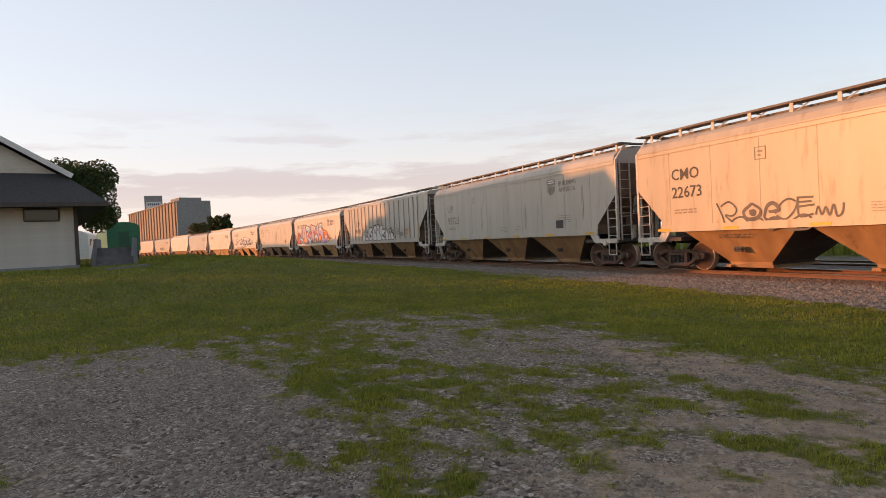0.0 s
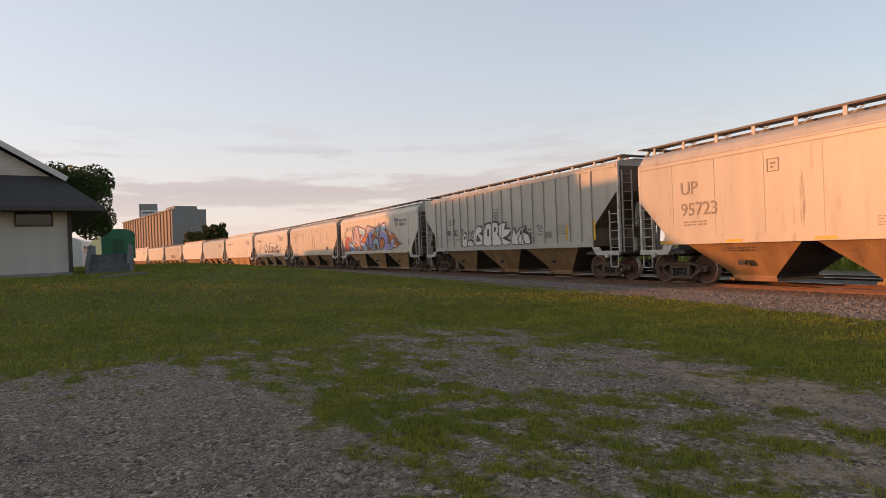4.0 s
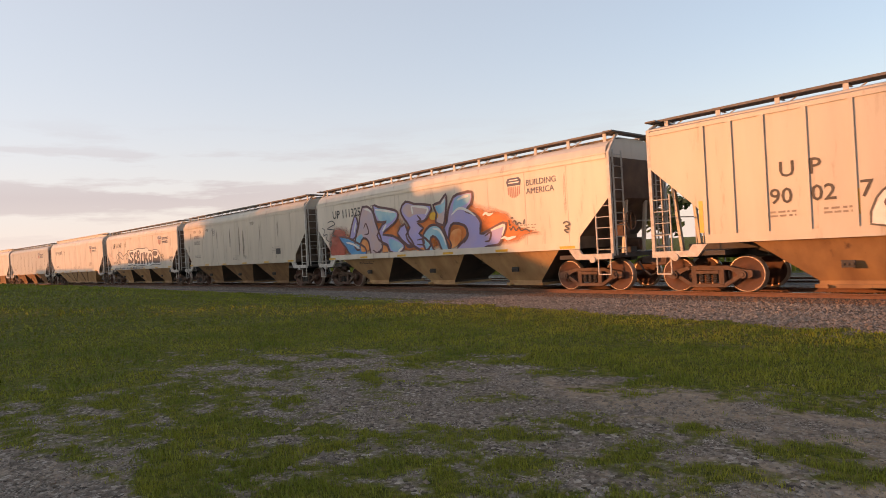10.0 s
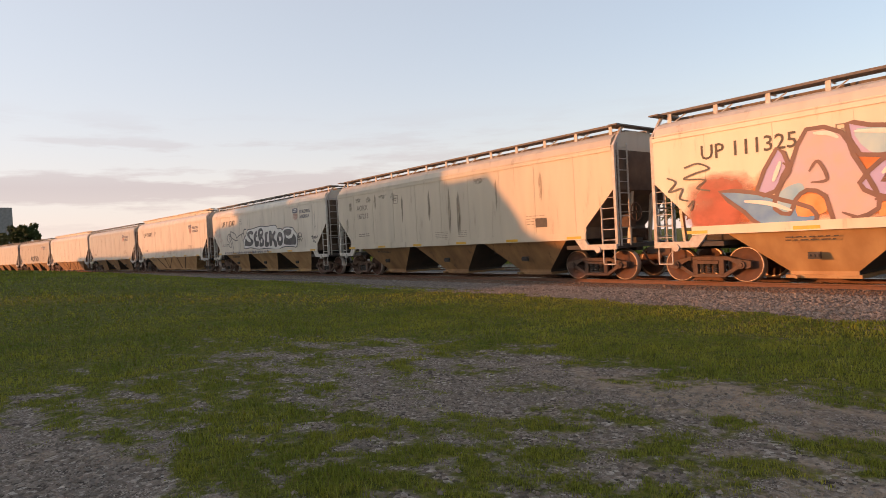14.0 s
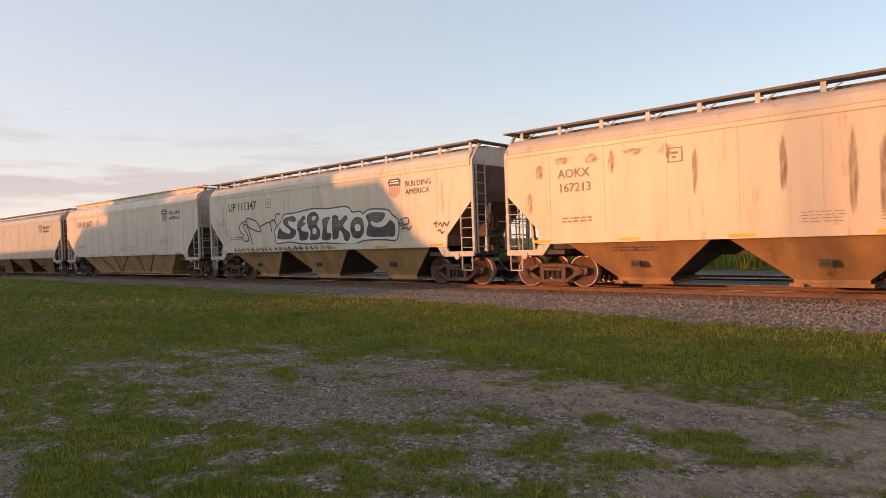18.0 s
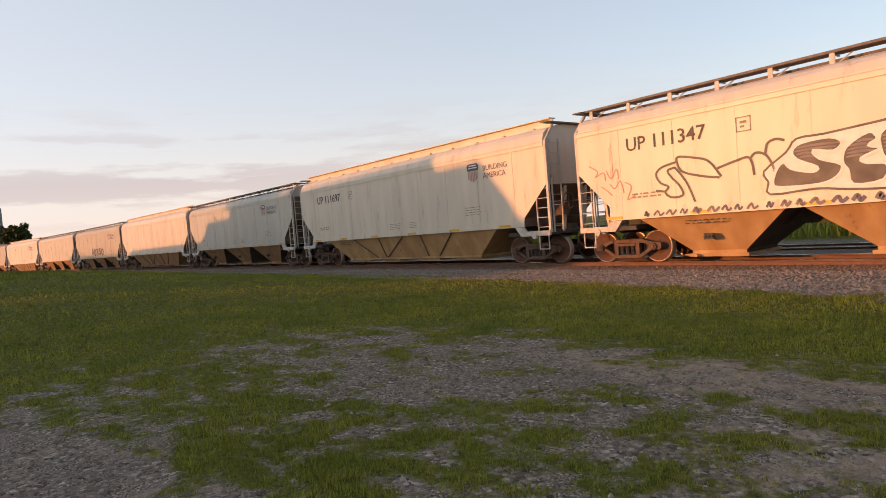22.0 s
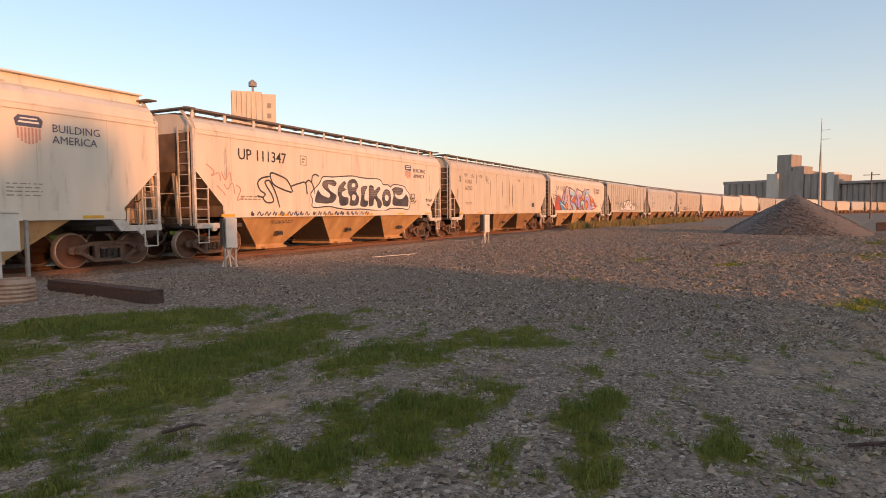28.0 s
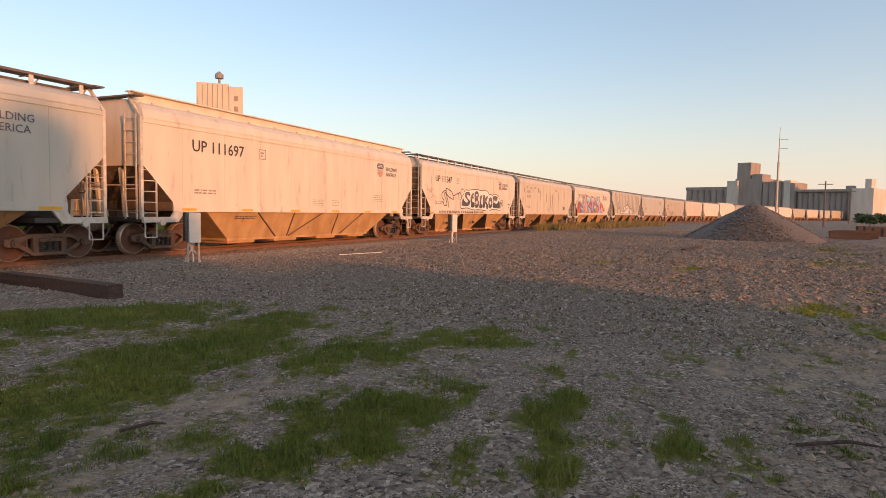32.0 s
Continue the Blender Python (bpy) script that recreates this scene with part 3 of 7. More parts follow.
def ground_material():
    m = bpy.data.materials.new("yard_ground")
    m.use_nodes = True
    n, l = m.node_tree.nodes, m.node_tree.links
    p = n["Principled BSDF"]
    p.inputs["Roughness"].default_value = 0.95
    p.inputs["Specular IOR Level"].default_value = 0.2
    tc = n.new("ShaderNodeTexCoord")

    def noise_at(scale, detail=6):
        t = n.new("ShaderNodeTexNoise")
        t.inputs["Scale"].default_value, t.inputs["Detail"].default_value = scale, detail
        l.new(tc.outputs["Object"], t.inputs["Vector"])
        return t.outputs["Fac"]

    def ramp(src, *stops):
        r = n.new("ShaderNodeValToRGB")
        e = r.color_ramp.elements
        while len(e) < len(stops):
            e.new(0.5)
        for k, (pos, c) in enumerate(stops):
            e[k].position, e[k].color = pos, (*c, 1)
        l.new(src, r.inputs[0])
        return r.outputs[0]

    def mix(f, a, b):
        x = n.new("ShaderNodeMix")
        x.data_type = "RGBA"
        l.new(f, x.inputs[0])
        l.new(a, x.inputs[6])
        l.new(b, x.inputs[7])
        return x.outputs[2]

    def cells(scale):
        vo = n.new("ShaderNodeTexVoronoi")
        vo.inputs["Scale"].default_value = scale
        l.new(tc.outputs["Object"], vo.inputs["Vector"])
        sep = n.new("ShaderNodeSeparateColor")
        l.new(vo.outputs["Color"], sep.inputs[0])
        return sep.outputs[0], vo.outputs["Distance"]

    def math2(op, a, b, c=None):
        k = n.new("ShaderNodeMath")
        k.operation = op
        for i, v in enumerate((a, b, c)):
            if isinstance(v, (int, float)):
                k.inputs[i].default_value = v
            elif v is not None:
                l.new(v, k.inputs[i])
        return k.outputs[0]

    def attribute(name):
        at = n.new("ShaderNodeAttribute")
        at.attribute_name = name
        return at.outputs["Fac"]

    tint_a, rise_a = cells(28)
    tint_b, rise_b = cells(70)
    tones = ((0.0, (0.064, 0.048, 0.036)), (0.35, (0.192, 0.147, 0.111)), (0.78, (0.31, 0.245, 0.19)), (1.0, (0.52, 0.44, 0.36)))
    stones = mix(ramp(noise_at(2.2, 4), (0.45, (0, 0, 0)), (0.58, (1, 1, 1))), ramp(tint_a, *tones), ramp(tint_b, *tones))
    dirt = ramp(noise_at(9, 10), (0.3, (0.285, 0.203, 0.135)), (0.7, (0.455, 0.340, 0.236)))
    dirt = mix(ramp(tint_b, (0.86, (0, 0, 0)), (0.90, (0.8, 0.8, 0.8))), dirt, ramp(tint_a, (0.0, (0.12, 0.10, 0.085)), (1.0, (0.38, 0.33, 0.28))))
    sandy = math2("ADD", attribute("dirt"), math2("MULTIPLY_ADD", noise_at(3.0, 7), 1.2, -0.6))
    bare = mix(ramp(sandy, (0.38, (0, 0, 0)), (0.66, (1, 1, 1))), stones, dirt)
    turf_tone = ramp(noise_at(11, 8), (0.3, (0.064, 0.070, 0.009)), (0.55, (0.135, 0.132, 0.016)), (0.75, (0.235, 0.178, 0.055)))
    grown = math2("ADD", attribute("turf"), math2("MULTIPLY_ADD", noise_at(7, 9), 1.1, -0.55))
    cover = ramp(grown, (0.42, (0, 0, 0)), (0.68, (1, 1, 1)))
    l.new(mix(cover, bare, turf_tone), p.inputs["Base Color"])
    bu = n.new("ShaderNodeBump")
    bu.inputs["Strength"].default_value, bu.inputs["Distance"].default_value = 1.0, 0.026
    l.new(math2("ADD", math2("MULTIPLY", rise_a, -1.0), math2("MULTIPLY_ADD", rise_b, -0.5, noise_at(40, 4))), bu.inputs["Height"])
    l.new(bu.outputs[0], p.inputs["Normal"])
    return m


GROUND = ground_material()


def ease(t):
    t = max(0.0, min(1.0, t))
    return t * t * (3 - 2 * t)


# grass: (middle x, y, half widths, turn in degrees, weight)
LAWNS = [(-24, 1, 13, 10, 0, 0.55), (-14, -3.0, 5.5, 2.6, 0, 0.5), (-5.4, 2.0, 4.0, 0.85, 4, 0.25), (-3.2, 3.3, 1.5, 0.8, 10, 0.14), (-8.8, 1.6, 2.4, 1.0, 10, 0.25), (-2.3, 1.5, 1.4, 0.5, 12, 0.24)]
STRIPS = [(4.8, 5.05, 2.8, 0.75, 8, 0.55), (5.6, 8.1, 2.6, 1.2, -35, 0.55), (2.2, 7.1, 2.3, 0.75, 3, 0.40), (2.4, 8.7, 2.2, 0.8, 0, 0.40), (6.4, 3.2, 2.0, 0.55, -24, 0.48), (3.8, 2.3, 1.5, 0.5, -10, 0.44), (2.9, 4.1, 0.9, 0.3, 0, 0.38), (0.8, 4.15, 1.5, 0.45, 4, 0.38), (2.0, 3.4, 1.1, 0.4, 10, 0.3)]
TUFTS = [(-3.84, 5.5), (-2.47, 4.8), (-1.71, 4.9), (-1.3, 4.42), (-1.04, 4.8), (-1.6, 5.36), (-0.43, 3.96), (-1.03, 3.8), (3.86, 1.42), (4.43, 0.14), (4.68, 1.14), (5.08, 0.96), (3.84, 0.84), (3.5, 3.1), (-2.66, 0.77), (-1.62, 3.13)]
SMALL = [(x, y, 0.34, 0.17, 10, 0.40) for x, y in TUFTS] + [(12.0, -1.8, 1.0, 0.6, 0, 0.5), (19.4, 0.45, 1.0, 0.5, -30, 0.45), (13.5, 3.35, 0.6, 0.3, 0, 0.4), (19.9, 3.1, 1.1, 0.5, -30, 0.42), (10.0, -2.1, 0.7, 0.3, 0, 0.45), (24, -4, 2.5, 1.5, 0, 0.4), (33, -5.5, 5, 1, 0, 0.42)]
BARE = [(-4.4, -0.2, 3.6, 1.0, 8, 0.6), (-8.4, 3.75, 5.2, 0.7, 8, 0.05), (-2.6, 5.4, 3.3, 0.55, -3, 0.25), (-0.6, 3.3, 1.5, 1.5, 0, 0.2), (1.3, 5.75, 2.1, 0.55, 4, 0.45), (-5.4, -2.4, 3.5, 1.0, 0, 0.4)]
SANDY = [(-2.2, 5.4, 2.8, 0.7, -3, 0.45), (-0.6, 3.6, 1.9, 1.6, 0, 0.45), (1.4, 5.7, 2.4, 0.7, 4, 0.35), (3.0, 3.3, 2.0, 1.0, 0, 0.12), (9.0, -2.5, 6.0, 2.2, -10, 0.3)]


def oval(p, x, y):
    c, s = math.cos(radians(p[4])), math.sin(radians(p[4]))
    u, v = ((x - p[0]) * c + (y - p[1]) * s) / p[2], ((y - p[1]) * c - (x - p[0]) * s) / p[3]
    return p[5] * np.clip((1.45 - np.sqrt(u * u + v * v)) / 0.9, 0.0, 1.0)


def most(ovals, x, y):
    out = np.zeros(np.shape(x))
    for p in ovals:
        out = np.maximum(out, oval(p, x, y))
    return out


def turf(x, y):
    """How much grass grows at a place, 0 to 1; takes arrays."""
    x, y = np.asarray(x, float), np.asarray(y, float)
    n = 0.20 * ripple(x * 0.55, y * 0.75, 1) + 0.38 * ripple(x * 1.2, y * 1.9, 2) + 0.58 * ripple(x * 2.4, y * 3.6, 3) + 0.30 * ripple(x * 7, y * 8, 4)
    v = 0.45 - 0.13 * soft(0, 3, x) - 0.12 * soft(7, 9, x) + n
    # the long band of grass beside the ballast, and the lawn towards the depot
    low = np.interp(x, [-17, -16, -11, -8.5, -6, -2.5, 0, 2], [-18, 3.4, 4.9, 5.9, 6.2, 6.4, 6.7, 7.3])
    top = np.interp(x, [-60, -38, -18, -12, -7.6, -4.3, -1, 0.5, 4.5, 7, 8], [5.0, 8.6, 10.9, 11.8, 11.6, 11.1, 10.8, 10.3, 9.5, 9.0, 6.5])
    band = soft(-1.1, 1.1, y - low + 1.2 * ripple(x * 1.1, y * 1.1, 7)) * (1 - soft(0.2, 1.4, x))
    v = v + 0.50 * band + np.clip((-x - 9) / 14, 0.0, 0.42) * soft(-14, -10, y)
    v = v + np.maximum(most(LAWNS, x, y), np.maximum(most(STRIPS, x, y), most(SMALL, x, y))) - most(BARE, x, y)
    v = v - 0.9 * soft(-0.35, 0.35, y - top + 0.5 * ripple(x * 1.3, y * 1.3, 6)) * (x < 30)
    off = y - way_y(x)
    v = np.where((off > -3.9) & (off < 3.4), 0.05, v)
    v = np.where((off >= 3.4) & (off < 9), np.minimum(v + 0.5, 0.5), v)
    v = np.where(off >= 9, 0.9, v)
    return np.clip(v, 0.0, 1.0)


def lie(x, y):
    """Height of the ground: a yard with small rises, the lawn climbing towards the depot; takes arrays."""
    x, y = np.asarray(x, float), np.asarray(y, float)
    level = np.clip((12.6 - y) / 1.5, 0.0, 1.0)
    n0 = 0.06 * ripple(x * 0.35, y * 0.35, 11) + 0.025 * ripple(x * 1.7, y * 1.7, 12) + 0.012 * ripple(x * 4.5, y * 4.5, 13)
    up = 1.08 * soft(10, 26, -x) * soft(0, 11, 13.5 - y + np.minimum(0.0, way_y(x) - YC)) * soft(-40, -20, y) * soft(-140, -80, x)
    return n0 * level * soft(60, 90, 150 - np.abs(x)) + up


def steps_to(lo, hi, near, far, grow):
    """Coordinates from lo to hi, fine about 0 and coarser outwards."""
    out = [0.0]
    d = near
    while out[-1] < hi:
        out.append(min(hi, out[-1] + d))
        d = min(far, d * grow)
    d, below = near, [0.0]
    while below[-1] > lo:
        below.append(max(lo, below[-1] - d))
        d = min(far, d * grow)
    return np.array(sorted(set(below[1:] + out)))


def sheet(name, X, Y, Z, material, smooth=True):
    """One mesh over a grid of points, with its grass and dirt as attributes."""
    ny, nx = X.shape
    me = bpy.data.meshes.new(name)
    me.vertices.add(nx * ny)
    me.vertices.foreach_set("co", np.stack([X, Y, Z], -1).ravel())
    k = (np.arange(ny - 1)[:, None] * nx + np.arange(nx - 1)[None]).ravel()
    loops = np.stack([k, k + 1, k + nx + 1, k + nx], 1).ravel()
    me.loops.add(len(loops))
    me.loops.foreach_set("vertex_index", loops.astype(np.int32))
    me.polygons.add(len(k))
    me.polygons.foreach_set("loop_start", (np.arange(len(k)) * 4).astype(np.int32))
    me.update(calc_edges=True)
    me.polygons.foreach_set("use_smooth", np.full(len(k), smooth))
    me.materials.append(material)
    grass = np.where((np.abs(X) < 120) & (Y > -25) & (Y < 120), turf(X, Y), np.where(Y > 20, 0.8, 0.2))
    for key, values in (("turf", grass), ("dirt", 0.16 + 0.5 * ripple(X * 0.4, Y * 0.5, 21) + most(SANDY, X, Y))):
        me.attributes.new(key, "FLOAT", "POINT").data.foreach_set("value", np.ravel(values).astype(np.float32))
    return me


X, Y = np.meshgrid(steps_to(-1500, 1500, 0.10, 300, 1.03), steps_to(-1500, 1500, 0.10, 300, 1.035))
tagged(new("ground", sheet("ground", X, Y, lie(X, Y), GROUND)), "grey gravel yard with patches of green grass", "ground", kind="structure")

# ---- track ----
BALLAST = mat("grey_ballast", (0.17, 0.14, 0.115), (0.09, 0.072, 0.06), scale=22, rough=0.95, bump=1.0, fine=24, spots=(0.36, 0.33, 0.29), spot_scale=18, spot_at=0.6)
TIEWOOD = mat("creosoted_tie_wood", (0.055, 0.035, 0.028), (0.10, 0.066, 0.05), scale=6, rough=0.9, bump=0.5, fine=30, streak=(1, 8, 8), rnd=0.25)
RAILSIDE = mat("rusty_rail", (0.20, 0.095, 0.055), (0.14, 0.07, 0.045), scale=9, rough=0.8, bump=0.2)
RAILTOP = mat("polished_rail_head", (0.50, 0.46, 0.42), (0.40, 0.36, 0.32), scale=4, rough=0.22, metal=1.0, bump=0.03)


def stations(x0, x1, step):
    out, x = [], x0
    while x < x1:
        out.append(x)
        x += step
    return out + [x1]


def sweep(prof, line, name, material):
    """Draws a profile of (across, up) along a line of (x, y, heading)."""
    v, f, n = [], [], len(prof)
    for x, y, a in line:
        c, s = math.cos(radians(a)), math.sin(radians(a))
        v += [(x - o * s, y + o * c, z) for o, z in prof]
    for i in range(len(line) - 1):
        for k in range(n - 1):
            f.append((i * n + k, i * n + k + 1, (i + 1) * n + k + 1, (i + 1) * n + k))
    return raw(name, v, f, material)


def track(off, x0, x1, ties_from, ties_to, label, lift=0.0):
    top = RAIL + lift
    line = [(x, way(x)[0] + off, way(x)[1]) for x in stations(x0, x1, 4.0)]
    t = thing("railway_track", label, "railway track", kind="structure")
    bed = part("ballast_bed", sweep([(-3.7, -0.02), (-3.2, 0.03), (-2.0, top - 0.22), (-1.3, top - 0.17), (0, top - 0.185), (1.3, top - 0.17), (2.0, top - 0.22), (3.2, 0.03), (3.7, -0.02)], line, "ballast_bed", BALLAST), None, t)
    for s in (-1, 1):
        o = s * 0.755
        prof = [(o - 0.07, top - 0.17), (o - 0.07, top - 0.155), (o - 0.012, top - 0.135), (o - 0.012, top - 0.045), (o - 0.036, top - 0.035), (o - 0.036, top - 0.006)]
        prof = prof + [(2 * o - a, z) for a, z in prof[::-1]]
        rail = part("rail", sweep(prof, line, "rail", RAILSIDE), None, t)
        part("rail_head", sweep([(o - 0.034, top - 0.004), (o - 0.028, top), (o + 0.028, top), (o + 0.034, top - 0.004)], line, "rail_head", RAILTOP), None, rail, "bright worn rail head")
    b = B()
    quadbox(b, -0.11, 0.11, -1.3, 1.3, -0.12, 0.03)
    me = finish(b, "tie", TIEWOOD, bevel=0.012)
    rng = random.Random(5)
    k = ties_from
    while k < ties_to:
        y, a = way(k)
        part("tie", me, None, t, at=pose(k, y + off + rng.uniform(-0.04, 0.04), top - 0.20, 0, 0, a + rng.uniform(-1, 1)))
        k += 0.55
    return t


track(0.0, -420, 420, -75, 75, "single track with rusty rails on grey ballast")
track(4.6, -420, 420, -16, 16, "second track behind, with dark ties and ballast", lift=-0.05)

# ---- lettering and spray paint on a car's near side ----
def words(name, text, x, z, size, material, parent, y=SIDE - 0.012, stretch=1.0, bold=0.0):
    """Painted words, one part for each character."""
    c = bpy.data.curves.new(name, "FONT")
    c.body, c.size, c.extrude, c.offset = text, size, 0.002, bold
    c.resolution_u = 2
    tmp = new(name, c)
    bm = bmesh.new()
    bm.from_mesh(tmp.to_mesh())
    bpy.data.objects.remove(tmp)
    bmesh.ops.remove_doubles(bm, verts=bm.verts[:], dist=1e-5)
    todo, islands = set(bm.verts), []
    while todo:
        seen, queue = set(), [todo.pop()]
        while queue:
            v = queue.pop()
            seen.add(v)
            for e in v.link_edges:
                w = e.other_vert(v)
                if w in todo:
                    todo.discard(w)
                    queue.append(w)
        islands.append((min(v.co.x for v in seen), max(v.co.x for v in seen), seen))
    groups = []
    for lo, hi, seen in sorted(islands, key=lambda g: g[0]):
        if groups and lo < groups[-1][0] - 0.02 * size:
            groups[-1] = (max(groups[-1][0], hi), groups[-1][1] | seen)
        else:
            groups.append((hi, seen))
    for hi, seen in groups:
        at = {v: i for i, v in enumerate(sorted(seen, key=lambda v: v.index))}
        me = raw(name, [tuple(v.co) for v in at], [[at[v] for v in f.verts] for f in bm.faces if f.verts[0] in at], material)
        ob = new(name, me)
        ob.parent = parent
        ob.matrix_basis = pose(x, y, z, 90, 0, 0) @ Matrix.Diagonal((stretch, 1, 1, 1))
    bm.free()


def bars(name, x, z, w, rows, material, parent, y=SIDE - 0.010, h=0.045, gap=0.09, seed=1):
    """Small lettering too fine to read: broken bars."""
    rng, b = random.Random(seed), B()
    for r in range(rows):
        a = x
        while a < x + w:
            d = rng.uniform(0.05, 0.2)
            quadbox(b, a, min(a + d, x + w), y, y + 0.004, z - r * gap - h, z - r * gap)
            a += d + rng.uniform(0.03, 0.07)
    return tagged(part(name, b, material, parent), kind="stuff")


def plates(name, shapes, material, parent, y, label=""):
    """Flat painted shapes of (x, z) corners, 2 mm thick."""
    b = B()
    for s in shapes:
        prism(b, s, y, y + 0.002)
    return part(name, b, material, parent, label)


def smooth_line(pts, closed=False, n=6):
    p = [Vector(q) for q in pts]
    k, out = len(p), []
    for i in range(k if closed else k - 1):
        a, b, c, d = (p[(i + j - 1) % k] if closed else p[max(0, min(k - 1, i + j - 1))] for j in range(4))
        for s in range(n):
            t = s / n
            out.append(0.5 * ((2 * b) + (c - a) * t + (2 * a - 5 * b + 4 * c - d) * t * t + (3 * b - a - 3 * c + d) * t ** 3))
    if not closed:
        out.append(p[-1])
    return out


def stroke(b, pts, w, y, closed=False, taper=False, n=6):
    line = smooth_line(pts, closed, n)
    m = len(line)
    v = []
    for i, q in enumerate(line):
        a, c = line[(i - 1) % m] if closed or i else q, line[(i + 1) % m] if closed or i < m - 1 else q
        d = (c - a)
        d = d.normalized() if d.length > 1e-6 else Vector((1, 0))
        s = Vector((-d.y, d.x)) * w / 2 * (0.35 + 0.65 * math.sin(math.pi * (i + 0.5) / m) if taper else 1)
        v.append((b.verts.new((q.x + s.x, y, q.y + s.y)), b.verts.new((q.x - s.x, y, q.y - s.y))))
    for i in range(m if closed else m - 1):
        e, f = v[i], v[(i + 1) % m]
        b.faces.new((e[0], e[1], f[1], f[0]))


def blob(b, pts, y, n=6):
    line = smooth_line(pts, True, n)
    f = b.faces.new([b.verts.new((q.x, y, q.y)) for q in line])
    f.normal_update()
    bmesh.ops.triangulate(b, faces=[f], ngon_method="EAR_CLIP")


# rounded letter-like outlines in a unit box, drawn as heavy strokes
GLYPHS = [
    [[(0.85, 0.85), (0.45, 1.0), (0.15, 0.75), (0.45, 0.52), (0.8, 0.35), (0.55, 0.03), (0.1, 0.15)]],
    [[(0.9, 0.85), (0.4, 1.0), (0.12, 0.5), (0.4, 0.02), (0.9, 0.2)], [(0.25, 0.52), (0.75, 0.55)]],
    [[(0.18, 0.0), (0.2, 0.5), (0.2, 1.0)], [(0.2, 0.98), (0.8, 0.85), (0.7, 0.55), (0.25, 0.5)], [(0.4, 0.5), (0.88, 0.02)]],
    [[(0.2, 0.98), (0.5, 1.0), (0.85, 0.95)], [(0.55, 0.95), (0.5, 0.5), (0.45, 0.02)]],
    [[(0.1, 0.0), (0.3, 0.6), (0.5, 1.0), (0.7, 0.55), (0.92, 0.0)], [(0.25, 0.38), (0.78, 0.38)]],
    [[(0.5, 1.0), (0.1, 0.6), (0.35, 0.04), (0.8, 0.25), (0.85, 0.75), (0.5, 1.0)]],
    [[(0.15, 1.0), (0.2, 0.5), (0.15, 0.0)], [(0.85, 0.98), (0.3, 0.5), (0.9, 0.0)]],
    [[(0.12, 0.0), (0.2, 0.95), (0.5, 0.4), (0.8, 0.95), (0.9, 0.0)]],
]


def shield(parent, x, z, w, h, worn=False):
    y = SIDE - 0.010
    o = [(-0.5, 0.86), (-0.36, 1.0), (0.36, 1.0), (0.5, 0.86), (0.44, 0.62), (0.47, 0.35), (0.25, 0.08), (0, 0), (-0.25, 0.08), (-0.47, 0.35), (-0.44, 0.62)]
    top = [(x + a * w, z + c * h) for a, c in [(-0.5, 0.86), (-0.44, 0.62), (0.44, 0.62), (0.5, 0.86), (0.36, 1.0), (-0.36, 1.0)]]
    s = plates("shield_emblem", [top], FADED if worn else BLUE, parent, y, "faded shield-shaped railway emblem")
    plates("shield_band", [[(x - 0.36 * w, z + 0.74 * h), (x + 0.36 * w, z + 0.74 * h), (x + 0.36 * w, z + 0.80 * h), (x - 0.36 * w, z + 0.80 * h)], [(x - 0.3 * w, z + 0.87 * h), (x + 0.3 * w, z + 0.87 * h), (x + 0.3 * w, z + 0.92 * h), (x - 0.3 * w, z + 0.92 * h)]], SPRAYWHITE, s, y - 0.004)
    st = []
    for k in range(7):
        a = -0.44 + 0.88 * (k + 0.2) / 7
        lo = 0.02 + 0.9 * abs(a + 0.03) ** 1.7
        st.append([(x + a * w, z + lo * h), (x + (a + 0.07) * w, z + lo * h), (x + (a + 0.07) * w, z + 0.58 * h), (x + a * w, z + 0.58 * h)])
    plates("shield_stripes", st, FADED if worn else RED, s, y)


PALETTE = {"cream": CREAM, "pale": PALE, "grey": GREY, "tan": TAN, "ribgrey": RIBGREY, "bright": PALE}
masters = {k: hopper_car(k) for k in ("smooth", "ribbed", "plain")}


def make_car(kind, tone, label):
    car = copy_thing(masters[kind], pose(0, 0, 0))
    tagged(car, label, "freight car", "cars of the grain train")
    for o in car.children_recursive:
        for sl in o.material_slots:
            if sl.material == CREAM:
                sl.link = "OBJECT"
                sl.material = PALETTE[tone]
            elif sl.material == BAYDIRT and tone == "bright":
                sl.link = "OBJECT"
                sl.material = BAYCLEAN
    return car


# gaps between the cars, along the train; car k lies between GAPS[k] and GAPS[k + 1]
NAMED = ["a", "b", "c", "d", "e", "f", "g"]
GAPS = [6.0, -11.5, -28.9, -47.5, -65.1, -82.6, -100.3, -118.6]
KINDS = {"a": ("smooth", "tan", "tan covered hopper car with black outlined graffiti"),
         "b": ("smooth", "ribgrey", "weathered greyish-tan covered hopper car with curved sides"),
         "c": ("ribbed", "ribgrey", "ribbed grey covered hopper car with white bubble graffiti"),
         "d": ("smooth", "bright", "pale hopper car with orange and blue mural graffiti"),
         "e": ("smooth", "cream", "weathered cream covered hopper car with peeling stains"),
         "f": ("smooth", "bright", "pale hopper car with large black and white graffiti"),
         "g": ("plain", "bright", "clean pale covered hopper car with low roof trough")}
train = []   # (car, middle along the train)
named = {}
for k, nm in enumerate(NAMED):
    named[nm] = make_car(*KINDS[nm])
    train.append((named[nm], (GAPS[k] + GAPS[k + 1]) / 2))
tail_kinds = [("smooth", "grey"), ("plain", "pale"), ("smooth", "tan"), ("smooth", "cream"), ("plain", "pale"), ("smooth", "tan"), ("ribbed", "ribgrey"), ("smooth", "cream"), ("smooth", "pale"), ("plain", "pale"), ("smooth", "tan"), ("smooth", "grey")]
